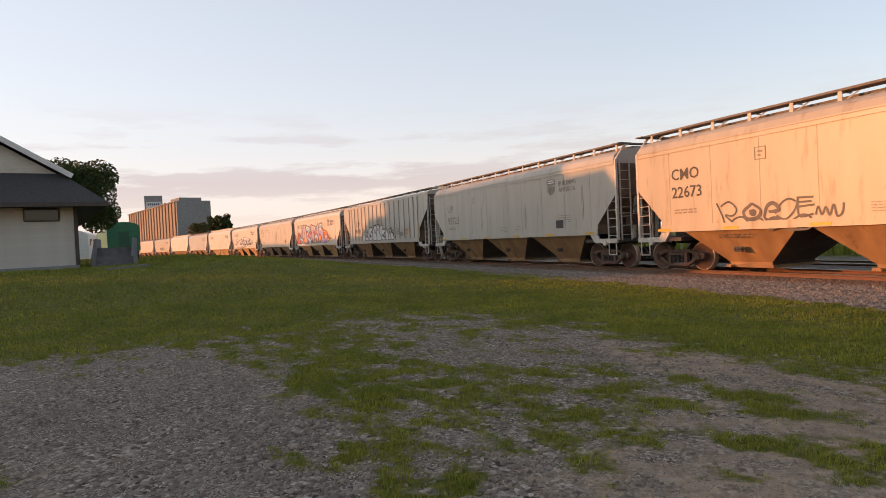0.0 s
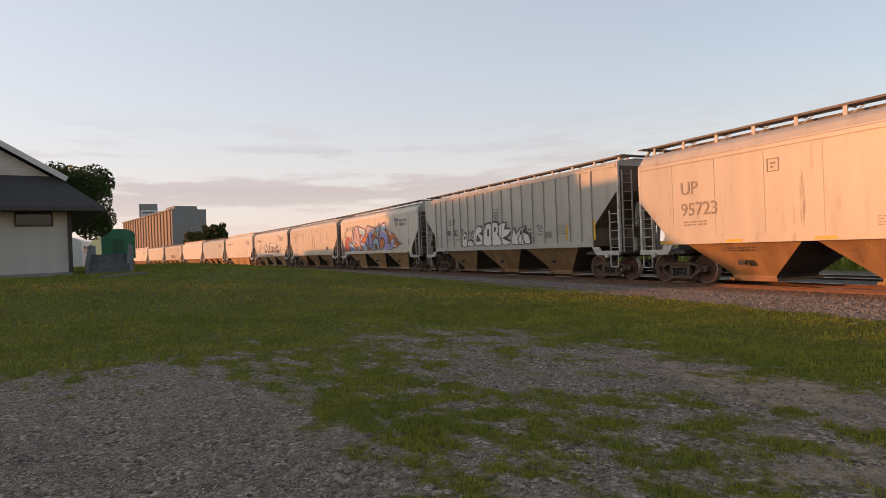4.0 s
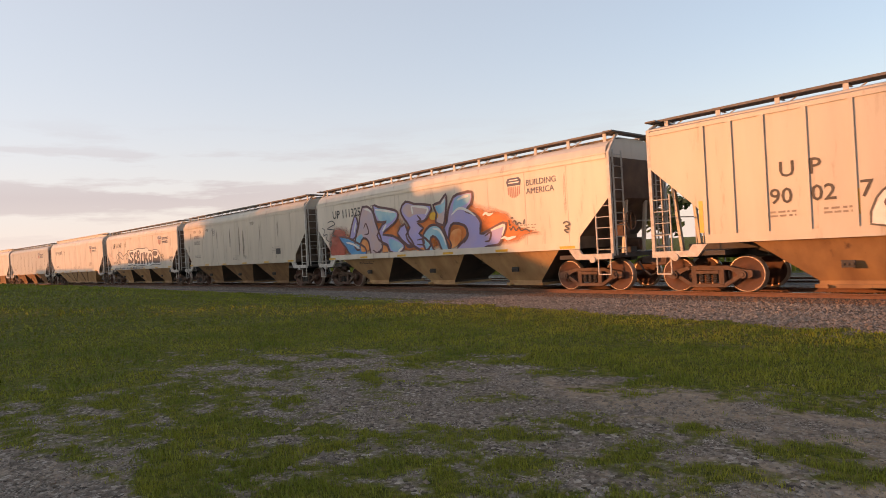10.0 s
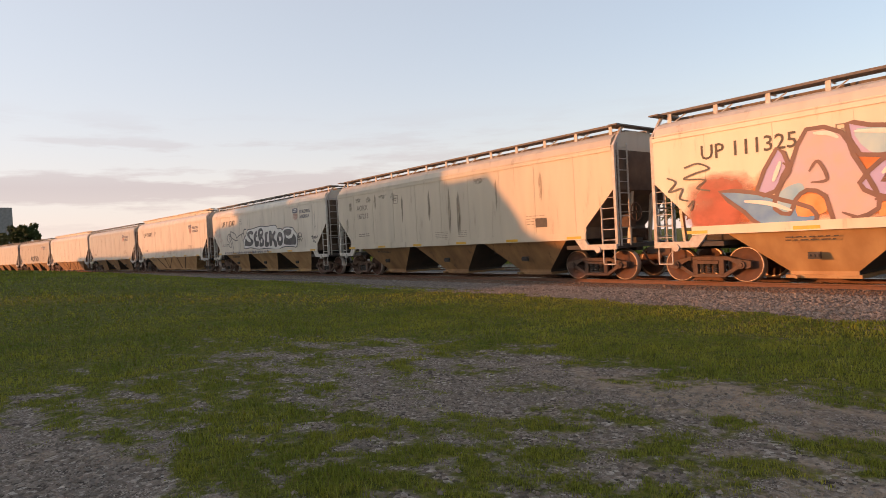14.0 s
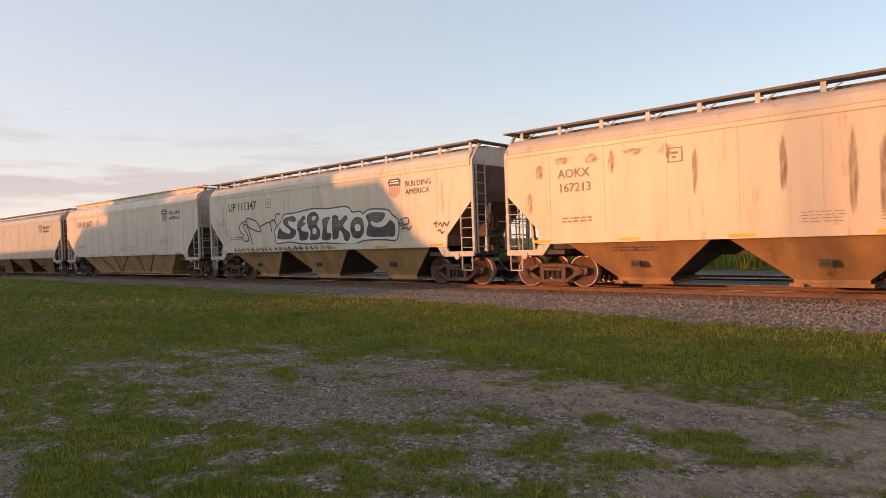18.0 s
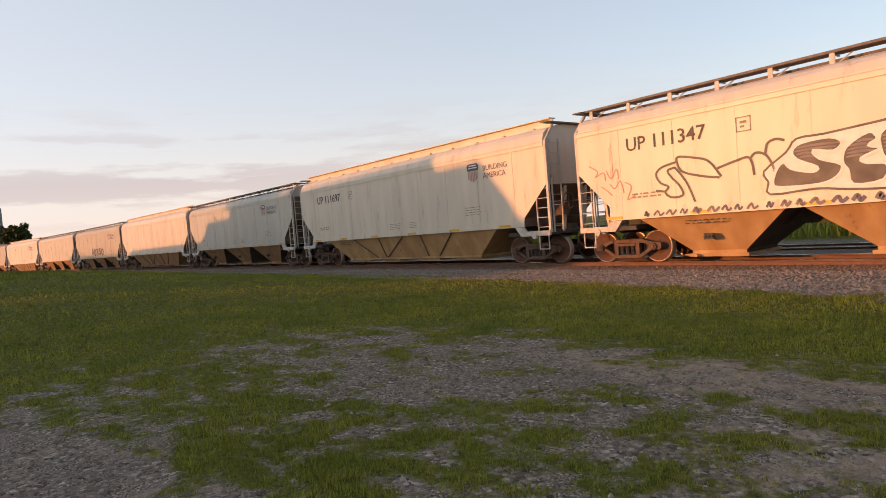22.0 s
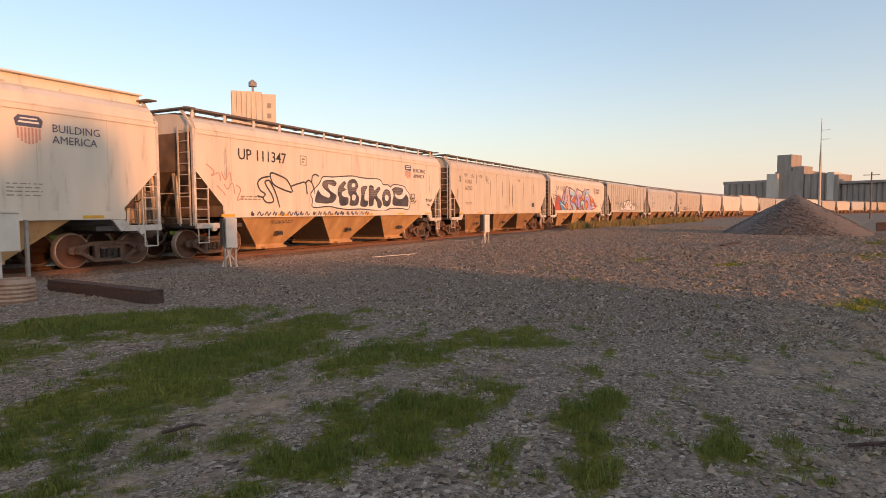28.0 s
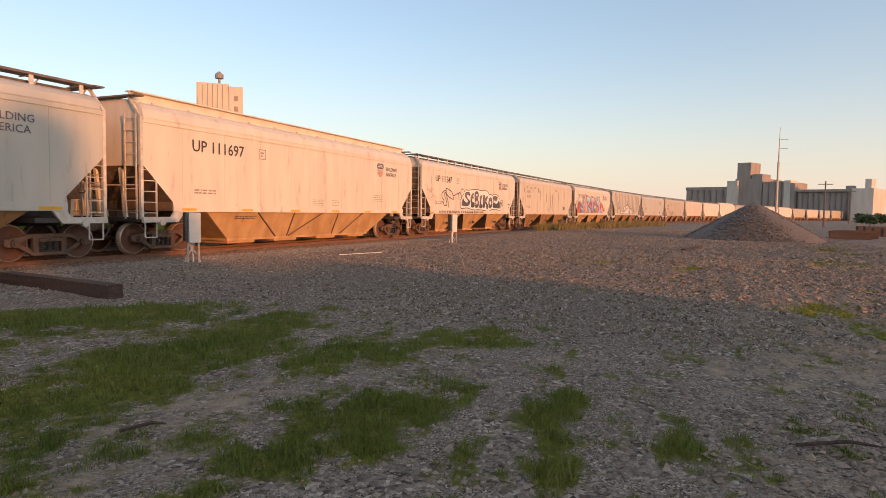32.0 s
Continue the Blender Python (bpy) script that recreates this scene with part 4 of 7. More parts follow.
words_for = {"grey": "grey", "pale": "pale grey", "tan": "tan", "cream": "cream", "ribgrey": "ribbed grey"}
c0 = GAPS[-1]
for k in range(11):
    kd, tn = tail_kinds[k % len(tail_kinds)]
    train.append((make_car(kd, tn, f"{words_for[tn]} covered hopper car following in the train"), c0 - 8.75))
    c0 -= 17.5
c0 = GAPS[0]
for k in range(20):
    kd, tn = tail_kinds[(k * 5 + 3) % len(tail_kinds)]
    train.append((make_car(kd, tn, f"{words_for[tn]} covered hopper car ahead in the train"), c0 + 8.75))
    c0 += 17.5
for m in masters.values():
    for o in (*m.children_recursive, m):
        bpy.data.objects.remove(o)


def flat(name, material, parent, depth, fill=(), lines=(), w=0.1, closed=False, n=6, taper=False, label=""):
    """One painted shape on the near side, lifted off it by so many coats."""
    b = B()
    y = SIDE - 0.010 - 0.003 * depth
    for q in fill:
        blob(b, q, y, n)
    for i, q in enumerate(lines):
        stroke(b, q, w, y - 0.0008 * i, closed, taper, n)
    me = bpy.data.meshes.new(name)
    b.to_mesh(me)
    b.free()
    me.materials.append(material)
    return part(name, me, None, parent, label)


def soft_paint(name, tone):
    """Sprayed paint or stain that thins out towards its rim in speckles."""
    m = mat(name, tone, tuple(c * 0.85 for c in tone), scale=3, rough=0.55, bump=0)
    n, l = m.node_tree.nodes, m.node_tree.links
    at, no, k = n.new("ShaderNodeAttribute"), n.new("ShaderNodeTexNoise"), n.new("ShaderNodeMath")
    at.attribute_name = "cover"
    no.inputs["Scale"].default_value, no.inputs["Detail"].default_value = 3.5, 9
    k.operation, k.use_clamp = "MULTIPLY_ADD", True
    j = n.new("ShaderNodeMath")
    j.operation = "MULTIPLY_ADD"
    l.new(no.outputs["Fac"], j.inputs[0])
    j.inputs[1].default_value, j.inputs[2].default_value = 1.8, -1.15
    l.new(at.outputs["Fac"], k.inputs[0])
    k.inputs[1].default_value = 1.5
    l.new(j.outputs[0], k.inputs[2])
    l.new(k.outputs[0], n["Principled BSDF"].inputs["Alpha"])
    return m


def cloud(name, material, parent, depth, pts, most_cover=1.0, grow=1.35, label=""):
    """A patch of paint that is thick in the middle and fades out round its rim."""
    line = smooth_line(pts, True, 5)
    c = sum(line, Vector((0, 0))) / len(line)
    y = SIDE - 0.010 - 0.003 * depth
    b, rings = B(), []
    layer = b.verts.layers.float.new("cover")
    for f, v in ((0.0, most_cover), (0.45, most_cover), (0.8, 0.75 * most_cover), (grow, 0.0)):
        row = []
        for q in line if f else [c]:
            w = b.verts.new((c.x + (q.x - c.x) * f, y, max(1.34, c.y + (q.y - c.y) * f)))
            w[layer] = v
            row.append(w)
        rings.append(row)
    n = len(line)
    for i in range(n):
        b.faces.new((rings[0][0], rings[1][i], rings[1][(i + 1) % n]))
        for lo, hi in ((rings[1], rings[2]), (rings[2], rings[3])):
            b.faces.new((lo[i], hi[i], hi[(i + 1) % n], lo[(i + 1) % n]))
    me = bpy.data.meshes.new(name)
    b.to_mesh(me)
    b.free()
    me.materials.append(material)
    return part(name, me, None, parent, label)


ORANGEFOG = soft_paint("orange_spray_fog", (0.72, 0.20, 0.04))
REDFOG = soft_paint("red_spray_fog", (0.50, 0.10, 0.06))
STAIN = soft_paint("brown_weather_stain", (0.25, 0.18, 0.12))


def letters(car, order, x0, z0, step, tall, coats, label):
    """A row of rounded letters, each in its coats of (material, width)."""
    for i, g in enumerate(order):
        first = None
        for k, (material, w) in enumerate(coats):
            lines = [[(x0 + step * (i + 0.95 * px), z0 + (0.05, -0.03, 0.02)[i % 3] + tall * pz) for px, pz in ln] for ln in GLYPHS[g]]
            o = flat("graffiti_letter" if first is None else "letter_coat", material, first or car, 7 * k + i, lines=lines, w=w, label=label if first is None else "")
            first = first or o


def common(car, number_lines, nx, nz, size, logo=True, lx=4.55, worn=False):
    z = nz
    for line in number_lines:
        words("car_number", line, nx, z, size, BLACK if not worn else FADED, car, bold=0.005)
        z -= size * 1.15
    if logo:
        shield(car, lx, 3.04, 0.64, 0.68, worn)
        words("slogan", "BUILDING", lx + 0.52, 3.40, 0.27, FADED if worn else BLUE, car)
        words("slogan", "AMERICA", lx + 0.52, 3.13, 0.27, FADED if worn else BLUE, car)
    bars("load_data", nx + 0.1, 2.0, 0.9, 2, FADED, car, seed=2)
    bars("small_print", 4.6, 2.15, 0.8, 4, FADED, car, h=0.025, gap=0.09, seed=3)
    bars("small_print", -0.4, 1.82, 0.8, 4, FADED, car, h=0.02, gap=0.07, seed=4)
    bars("small_print", 1.0, 1.82, 0.5, 4, FADED, car, h=0.02, gap=0.07, seed=5)
    bars("bay_print", -4.8, 1.15, 1.1, 2, DARK, car, y=SIDE + 0.055, h=0.025, gap=0.07, seed=6)
    b = B()
    for x0, x1, z0, z1 in ((0, 0.36, 0, 0.025), (0, 0.36, 0.335, 0.36), (0, 0.025, 0, 0.36), (0.335, 0.36, 0, 0.36), (0.1, 0.26, 0.2, 0.26), (0.1, 0.2, 0.1, 0.15)):
        quadbox(b, nx + 3.1 + x0, nx + 3.1 + x1, SIDE - 0.012, SIDE - 0.008, 3.2 + z0, 3.2 + z1)
    part("inspection_box", b, FADED, car)


A, Bc, C, D, E, F, G = (named[k] for k in NAMED)
common(A, ["CMO", "22673"], -6.55, 2.95, 0.50, logo=False)
# car a: rounded outlines
ROUNDS = [[(-4.79, 2.09), (-4.59, 1.68), (-4.49, 1.29)], [(-4.65, 1.98), (-4.35, 2.10), (-4.10, 1.88), (-4.23, 1.69), (-4.49, 1.71), (-4.18, 1.46)], [(-3.59, 2.01), (-3.33, 1.83), (-3.43, 1.62), (-3.76, 1.60), (-3.88, 1.80), (-3.59, 2.01)], [(-3.68, 1.79), (-3.53, 1.81), (-3.55, 1.72), (-3.68, 1.74)], [(-3.22, 1.61), (-3.13, 1.91), (-2.93, 1.99), (-2.77, 1.80), (-3.07, 1.75)], [(-3.22, 1.61), (-3.05, 1.51), (-2.77, 1.61)], [(-2.87, 1.68), (-2.69, 1.94), (-2.46, 2.05), (-2.27, 1.97)], [(-2.84, 1.62), (-2.58, 1.51), (-2.31, 1.74), (-2.21, 2.03)], [(-2.24, 2.06), (-1.78, 2.05)], [(-2.21, 2.06), (-2.18, 1.58), (-1.80, 1.62)], [(-2.18, 1.94), (-1.83, 1.94)], [(-2.18, 1.82), (-1.76, 1.85)], [(-4.39, 1.30), (-4.22, 1.56), (-3.94, 1.64), (-3.76, 1.51), (-3.81, 1.28)], [(-3.77, 1.41), (-3.47, 1.56), (-3.26, 1.52), (-3.23, 1.26)], [(-3.23, 1.26), (-3.05, 1.54), (-2.81, 1.56), (-2.75, 1.34), (-3.13, 1.24)], [(-2.65, 1.31), (-2.42, 1.45), (-2.10, 1.61), (-1.86, 1.51), (-1.93, 1.25), (-2.59, 1.23)]]
SCRIBBLE = [[(-1.74, 1.59), (-1.67, 1.79), (-1.58, 1.58), (-1.48, 1.77), (-1.39, 1.56), (-1.28, 1.82), (-1.20, 1.53), (-1.07, 1.61), (-1.03, 1.85)]]
for q in ROUNDS:
    flat("graffiti_stroke", SPRAYBLACK, A, 1, lines=[q], w=0.055, label="black outlined graffiti stroke")
for q in ROUNDS[2:6]:
    flat("graffiti_shade", SPRAYBLACK, A, 0, lines=[[(px + 0.02, pz - 0.03) for px, pz in q]], w=0.11, taper=True, label="heavy black side of a letter")
flat("tag_stroke", SPRAYBLACK, A, 1, lines=SCRIBBLE, w=0.05, label="black spray scribble")

common(Bc, ["UP", "95723"], -6.3, 2.85, 0.58, logo=True, lx=4.1, worn=True)
b = B()
quadbox(b, 4.35, 4.85, SIDE - 0.012, SIDE - 0.008, 1.62, 1.95)
part("data_plate", b, BLACK, Bc)

# car c: lettering between the posts
for ch, x in (("U", -5.48), ("P", -4.86)):
    words("car_number", ch, x, 2.72, 0.50, BLACK, C, bold=0.006)
for ch, x in (("90", -5.70), ("02", -4.84), ("7", -3.92)):
    words("car_number", ch, x, 2.12, 0.50, BLACK, C, bold=0.006)
bars("load_data", -5.7, 1.95, 0.55, 2, FADED, C, seed=12)
bars("load_data", -4.6, 1.95, 0.55, 2, FADED, C, seed=13)
bars("load_data", 5.0, 2.25, 0.6, 5, FADED, C, seed=14)
shield(C, -0.08, 2.72, 0.50, 0.60, True)
b = B()
quadbox(b, 4.0, 4.55, SIDE - 0.012, SIDE - 0.008, 1.72, 2.0)
part("data_plate", b, FADED, C)
BUBBLES = [[(-2.44, 1.77), (-2.3, 2.27), (-1.88, 2.52), (-1.49, 2.45), (-1.56, 2.21), (-1.8, 2.15), (-1.42, 2.04), (-1.45, 1.6), (-2.06, 1.52)],
           [(-1.37, 1.54), (-1.43, 1.95), (-1.05, 2.54), (-0.55, 2.59), (-0.54, 2.05), (-0.56, 1.52)],
           [(-0.5, 2.55), (0.05, 2.62), (0.22, 2.25), (0.05, 2.03), (0.41, 1.85), (0.44, 1.53), (0.06, 1.5), (-0.5, 1.55)],
           [(0.13, 2.46), (0.93, 2.56), (0.68, 2.28), (1.29, 2.26), (1.05, 1.95), (0.57, 1.84), (1.28, 1.65), (1.09, 1.52), (0.48, 1.58)],
           [(1.4, 1.53), (1.46, 2.05), (1.62, 2.32), (1.74, 1.97), (2.08, 2.27), (2.15, 1.94), (1.86, 1.75), (2.1, 1.52)],
           [(1.97, 1.53), (1.98, 2.07), (2.22, 2.29), (2.45, 2.2), (2.37, 1.85), (2.5, 1.52)],
           [(2.30, 2.2), (2.55, 2.32), (2.46, 2.05), (2.75, 1.96), (2.9, 1.75), (2.93, 1.52), (2.5, 1.53), (2.34, 1.72)],
           [(-3.74, 1.53), (-3.62, 2.07), (-3.38, 2.26), (-3.2, 1.91), (-3.16, 1.53)],
           [(-3.15, 1.53), (-3.12, 1.76), (-2.74, 1.82), (-2.45, 1.66), (-2.42, 1.53)]]
HOLES = [[(-2.1, 1.75), (-2.0, 2.1), (-1.75, 1.9), (-1.65, 1.78)], [(-0.95, 2.0), (-0.9, 2.35), (-0.75, 2.3), (-0.75, 2.0)], [(-0.28, 2.2), (-0.2, 2.42), (-0.05, 2.38), (-0.1, 2.2)], [(2.12, 1.98), (2.15, 2.12), (2.27, 2.08), (2.25, 1.96)], [(-3.5, 1.95), (-3.42, 2.1), (-3.32, 1.98), (-3.42, 1.85)]]
for shape in BUBBLES:
    let = flat("graffiti_letter", SPRAYWHITE, C, 14, fill=[shape], n=2, label="white bubble graffiti letter with dark outline")
    flat("letter_outline", SPRAYBLACK, let, 17, lines=[shape], w=0.045, closed=True, n=2)
    flat("letter_shade", SPRAYBLACK, let, 11, lines=[[(px + 0.06, pz + 0.03) for px, pz in shape]], w=0.07, closed=True, n=2)
for q in HOLES:
    flat("letter_counter", SPRAYMAUVE, C, 18, fill=[q], n=3)
for q in ([(2.54, 2.02), (2.87, 2.18), (3.11, 2.06), (2.92, 1.92), (3.22, 1.73), (3.13, 1.52)], [(2.95, 1.9), (3.1, 1.75), (3.05, 1.6)], [(-2.95, 2.1), (-2.8, 2.3), (-2.62, 2.15), (-2.5, 2.35), (-2.7, 2.05), (-2.5, 1.95)], [(-1.7, 2.45), (-1.2, 2.6), (-0.7, 2.68), (0.0, 2.7), (0.3, 2.6)]):
    flat("spray_swirl", SPRAYBLACK, C, 12, lines=[q], w=0.06, taper=True, label="black spray swirl")
for q in ([(3.45, 2.2), (3.55, 2.35), (3.6, 2.1), (3.75, 2.3), (3.85, 2.15), (3.95, 2.32)], [(3.45, 1.98), (3.7, 1.88), (3.95, 2.02), (3.6, 2.05)]):
    flat("tag_stroke", SPRAYBLACK, C, 1, lines=[q], w=0.035, label="thin black spray tag")

# car d: the mural
common(D, ["UP 111325"], -6.75, 3.2, 0.52)
FLUSH = [(-6.85, 2.58), (-5.77, 2.71), (-5.61, 2.05), (-5.71, 1.40), (-7.02, 1.47)]
A_FOOT = [(-6.28, 2.34), (-5.38, 2.23), (-4.80, 2.01), (-4.21, 1.79), (-4.10, 1.50), (-4.49, 1.38), (-5.29, 1.44), (-5.68, 1.79)]
A_SPIKE = [(-5.38, 2.23), (-4.88, 3.22), (-4.64, 2.82), (-4.76, 2.58), (-4.94, 2.23)]
A_BODY = [(-4.23, 3.55), (-3.54, 3.37), (-3.33, 2.85), (-2.97, 2.10), (-2.92, 1.68), (-3.36, 1.48), (-3.75, 1.45), (-3.89, 2.02), (-4.26, 2.19), (-4.51, 1.99), (-4.66, 1.67), (-4.97, 1.82), (-4.89, 2.20), (-4.59, 2.76)]
Z_BODY = [(-3.44, 3.54), (-3.01, 3.43), (-1.93, 3.22), (-1.72, 3.02), (-1.91, 2.74), (-2.48, 2.48), (-2.84, 2.27), (-2.16, 2.18), (-1.56, 1.90), (-1.40, 1.67), (-1.76, 1.44), (-2.37, 1.52), (-2.52, 1.81), (-2.97, 1.97), (-3.24, 2.24), (-2.82, 2.69), (-2.53, 2.79), (-3.21, 2.84)]
E_LINK = [(-1.82, 2.27), (-1.31, 2.61), (-1.09, 2.09), (-0.80, 1.78), (-1.21, 1.75)]
E_BODY = [(-1.54, 3.18), (-1.18, 3.49), (-0.62, 3.34), (0.34, 3.21), (0.23, 2.90), (-0.10, 2.64), (-0.50, 2.58), (-0.15, 2.36), (-0.44, 2.18), (-0.06, 1.96), (0.23, 1.69), (-0.12, 1.46), (-0.60, 1.61), (-1.06, 1.86), (-1.25, 2.16), (-0.99, 2.45), (-1.34, 2.82)]
N_ARCH = [(-0.18, 2.12), (0.21, 2.42), (0.64, 2.43), (0.94, 2.21), (1.18, 1.72), (1.25, 1.38), (0.90, 1.42), (0.68, 1.83), (0.38, 2.03), (0.18, 1.82), (0.45, 1.44), (0.07, 1.40), (-0.20, 1.71)]
K_STEM = [(0.49, 3.20), (0.89, 3.27), (1.22, 3.54), (1.24, 3.20), (1.07, 2.51), (0.95, 2.41), (0.59, 2.55), (0.66, 2.86)]
K_BODY = [(1.21, 2.50), (1.32, 2.91), (1.63, 3.39), (2.10, 3.48), (2.61, 3.47), (2.53, 3.06), (2.23, 2.82), (2.70, 2.68), (2.97, 2.36), (2.91, 1.98), (3.28, 2.05), (3.80, 2.23), (4.15, 2.27), (3.99, 1.87), (3.77, 1.56), (3.26, 1.52), (2.73, 1.38), (1.68, 1.44), (2.03, 1.76), (2.28, 2.01), (2.13, 2.32), (1.56, 2.43), (1.34, 2.23), (1.24, 1.88), (1.03, 2.28)]
Z_TOP = [(-3.25, 3.40), (-2.00, 3.15), (-1.90, 2.92), (-2.47, 2.70), (-3.04, 2.89)]
Z_LOW = [(-2.43, 2.07), (-1.67, 1.86), (-1.53, 1.68), (-1.86, 1.52), (-2.30, 1.62)]
A_LOW = [(-4.89, 1.82), (-4.84, 2.20), (-4.43, 2.37), (-4.32, 2.19), (-4.56, 2.00), (-4.68, 1.73)]
K_TOP = [(1.68, 3.27), (2.13, 3.40), (2.51, 3.40), (2.41, 3.13), (2.00, 3.00), (1.57, 2.78)]
K_STEMTOP = [(0.60, 3.14), (0.93, 3.18), (1.17, 3.39), (1.11, 2.98), (0.79, 2.85)]
E_TOP = [(-1.41, 3.17), (-1.11, 3.39), (-0.62, 3.26), (0.19, 3.13), (0.07, 2.91), (-0.64, 2.93), (-1.05, 2.85)]
PATCH1 = [(-4.43, 2.05), (-4.02, 2.06), (-3.89, 1.68), (-4.48, 1.61)]
PATCH2 = [(1.40, 2.10), (1.88, 2.22), (1.95, 1.91), (1.69, 1.62), (1.35, 1.56)]
PATCH3 = [(0.23, 2.90), (0.66, 2.91), (0.72, 2.70), (0.32, 2.65)]
PATCH4 = [(-2.87, 1.79), (-2.59, 1.72), (-2.54, 1.49), (-2.88, 1.46)]
PATCH5 = [(-0.61, 1.56), (-0.21, 1.62), (-0.12, 1.41), (-0.61, 1.39)]
GLEAMS = [[(-4.09, 3.44), (-3.79, 3.39), (-3.60, 3.26)], [(-3.30, 3.35), (-2.55, 3.24), (-1.89, 3.11)], [(-0.86, 3.28), (-0.33, 3.21), (0.15, 3.10), (0.02, 2.87)], [(-0.82, 3.25), (-0.76, 2.97)], [(1.83, 3.26), (2.17, 3.34), (2.41, 3.34)], [(1.47, 2.74), (1.91, 2.95), (2.39, 2.81), (2.73, 2.60)], [(3.43, 2.06), (3.79, 2.15), (4.06, 2.18), (3.94, 1.86)], [(0.39, 2.32), (0.76, 2.23), (0.98, 1.97), (1.11, 1.65)], [(-1.84, 1.50), (-1.49, 1.68)], [(-5.67, 2.05), (-5.12, 1.96), (-4.60, 1.75)], [(0.98, 3.22), (1.15, 3.36)], [(-2.54, 2.67), (-2.83, 2.40)], [(-4.80, 2.91), (-4.98, 2.46)], [(3.08, 2.60), (3.23, 2.67), (3.38, 2.60), (3.57, 2.64)], [(3.88, 1.75), (4.06, 1.79), (4.19, 1.73), (4.40, 1.77), (4.56, 1.79)]]
DARKS = [[(-4.21, 2.60), (-4.02, 2.81), (-3.85, 2.39), (-4.18, 2.35)], [(-4.94, 2.23), (-4.60, 2.67), (-4.75, 2.87)], [(-0.55, 2.64), (-0.29, 2.70), (-0.48, 2.88)], [(-1.35, 1.79), (-1.11, 1.66), (-0.70, 1.69)], [(2.21, 2.32), (2.31, 1.97), (2.06, 1.68)], [(3.13, 1.88), (3.43, 2.00), (3.34, 1.72), (3.12, 1.70)], [(-0.59, 1.92), (-0.19, 1.94), (-0.20, 1.74), (-0.58, 1.76)], [(-2.98, 1.87), (-2.59, 1.81), (-2.46, 1.59)], [(1.24, 1.88), (1.39, 1.67), (1.31, 1.45)], [(-3.59, 1.64), (-3.12, 1.47), (-2.53, 1.52)]]
SIDE_TAGS = [[(4.28, 2.36), (4.29, 2.19), (4.36, 2.19)], [(4.37, 2.41), (4.47, 2.42)], [(4.44, 2.26), (4.55, 2.31), (4.60, 2.17), (4.71, 2.24), (4.81, 2.18)], [(4.95, 2.33), (4.91, 2.17)], [(4.28, 2.11), (4.35, 2.02), (4.46, 2.12), (4.57, 1.98), (4.70, 2.08), (4.80, 1.97), (4.98, 2.01), (5.16, 1.92)], [(-7.70, 2.84), (-7.46, 2.70), (-7.66, 2.46), (-7.28, 2.52), (-7.36, 2.27), (-7.12, 2.18)], [(-7.13, 2.02), (-6.97, 2.17), (-7.05, 1.91)], [(-7.19, 3.05), (-6.82, 3.12), (-6.53, 2.96), (-6.92, 2.87), (-7.21, 2.76), (-6.64, 2.68), (-6.86, 2.49), (-6.51, 2.39)], [(6.48, 2.09), (6.61, 2.14), (6.72, 2.04), (6.56, 2.00), (6.69, 1.91), (6.52, 1.88), (6.65, 1.79)]]
for k, q in enumerate(([(-6.0, 1.6), (-5.4, 2.5), (-4.4, 2.9), (-3.6, 2.4), (-3.9, 1.6)], [(-3.9, 1.6), (-3.4, 3.0), (-2.0, 3.2), (-1.5, 2.4), (-2.2, 1.6)], [(-2.0, 1.6), (-1.2, 2.6), (0.2, 3.0), (1.2, 2.4), (0.6, 1.6)], [(0.6, 1.7), (1.2, 2.9), (2.4, 3.1), (3.4, 2.6), (3.0, 1.7)], [(2.6, 1.7), (3.2, 2.6), (4.1, 2.6), (4.7, 2.1), (5.3, 1.9), (4.4, 1.65)])):
    cloud("spray_cloud", ORANGEFOG, D, 0.45 * k - 1.0, q, 0.95, label="fading cloud of orange spray paint")
cloud("spray_cloud", REDFOG, D, 1.4, FLUSH, 0.9, label="fading patch of red spray paint")
for k, (shape, material, word) in enumerate(((A_FOOT, SPRAYBLUE, "blue"), (A_SPIKE, SPRAYLILAC, "lilac"), (A_BODY, SPRAYPEACH, "peach and lilac"), (Z_BODY, SPRAYLILAC, "lilac"), (E_LINK, SPRAYLILAC, "lilac"), (E_BODY, SPRAYLILAC, "lilac"), (N_ARCH, SPRAYTEAL, "pale blue"), (K_STEM, SPRAYPEACH, "peach"), (K_BODY, SPRAYLILAC, "lilac"))):
    let = flat("graffiti_letter", material, D, 2 + 0.3 * k, fill=[shape], n=2, label=f"angular {word} graffiti letter with brown outline")
    flat("letter_outline", SPRAYMAUVE, let, 5 + 0.3 * k, lines=[shape], w=0.10, closed=True, n=2)
for shape, material in ((Z_TOP, SPRAYTEAL), (Z_LOW, SPRAYTEAL), (A_LOW, SPRAYTEAL), (K_TOP, SPRAYTEAL), (K_STEMTOP, SPRAYTEAL), (E_TOP, SPRAYPEACH), (PATCH1, SPRAYORANGE), (PATCH2, SPRAYORANGE), (PATCH3, YELLOW), (PATCH4, SPRAYORANGE), (PATCH5, SPRAYORANGE)):
    flat("paint_fade", material, D, 4.8, fill=[shape], n=3)
for q in GLEAMS:
    flat("white_gleam", SPRAYWHITE, D, 8, lines=[q], w=0.10, taper=True)
for q in DARKS:
    flat("dark_stroke", SPRAYMAUVE, D, 8, lines=[q], w=0.08, taper=True)
for q in SIDE_TAGS:
    flat("tag_stroke", SPRAYBLACK, D, 8, lines=[q], w=0.045, label="thin black spray tag beside the mural")

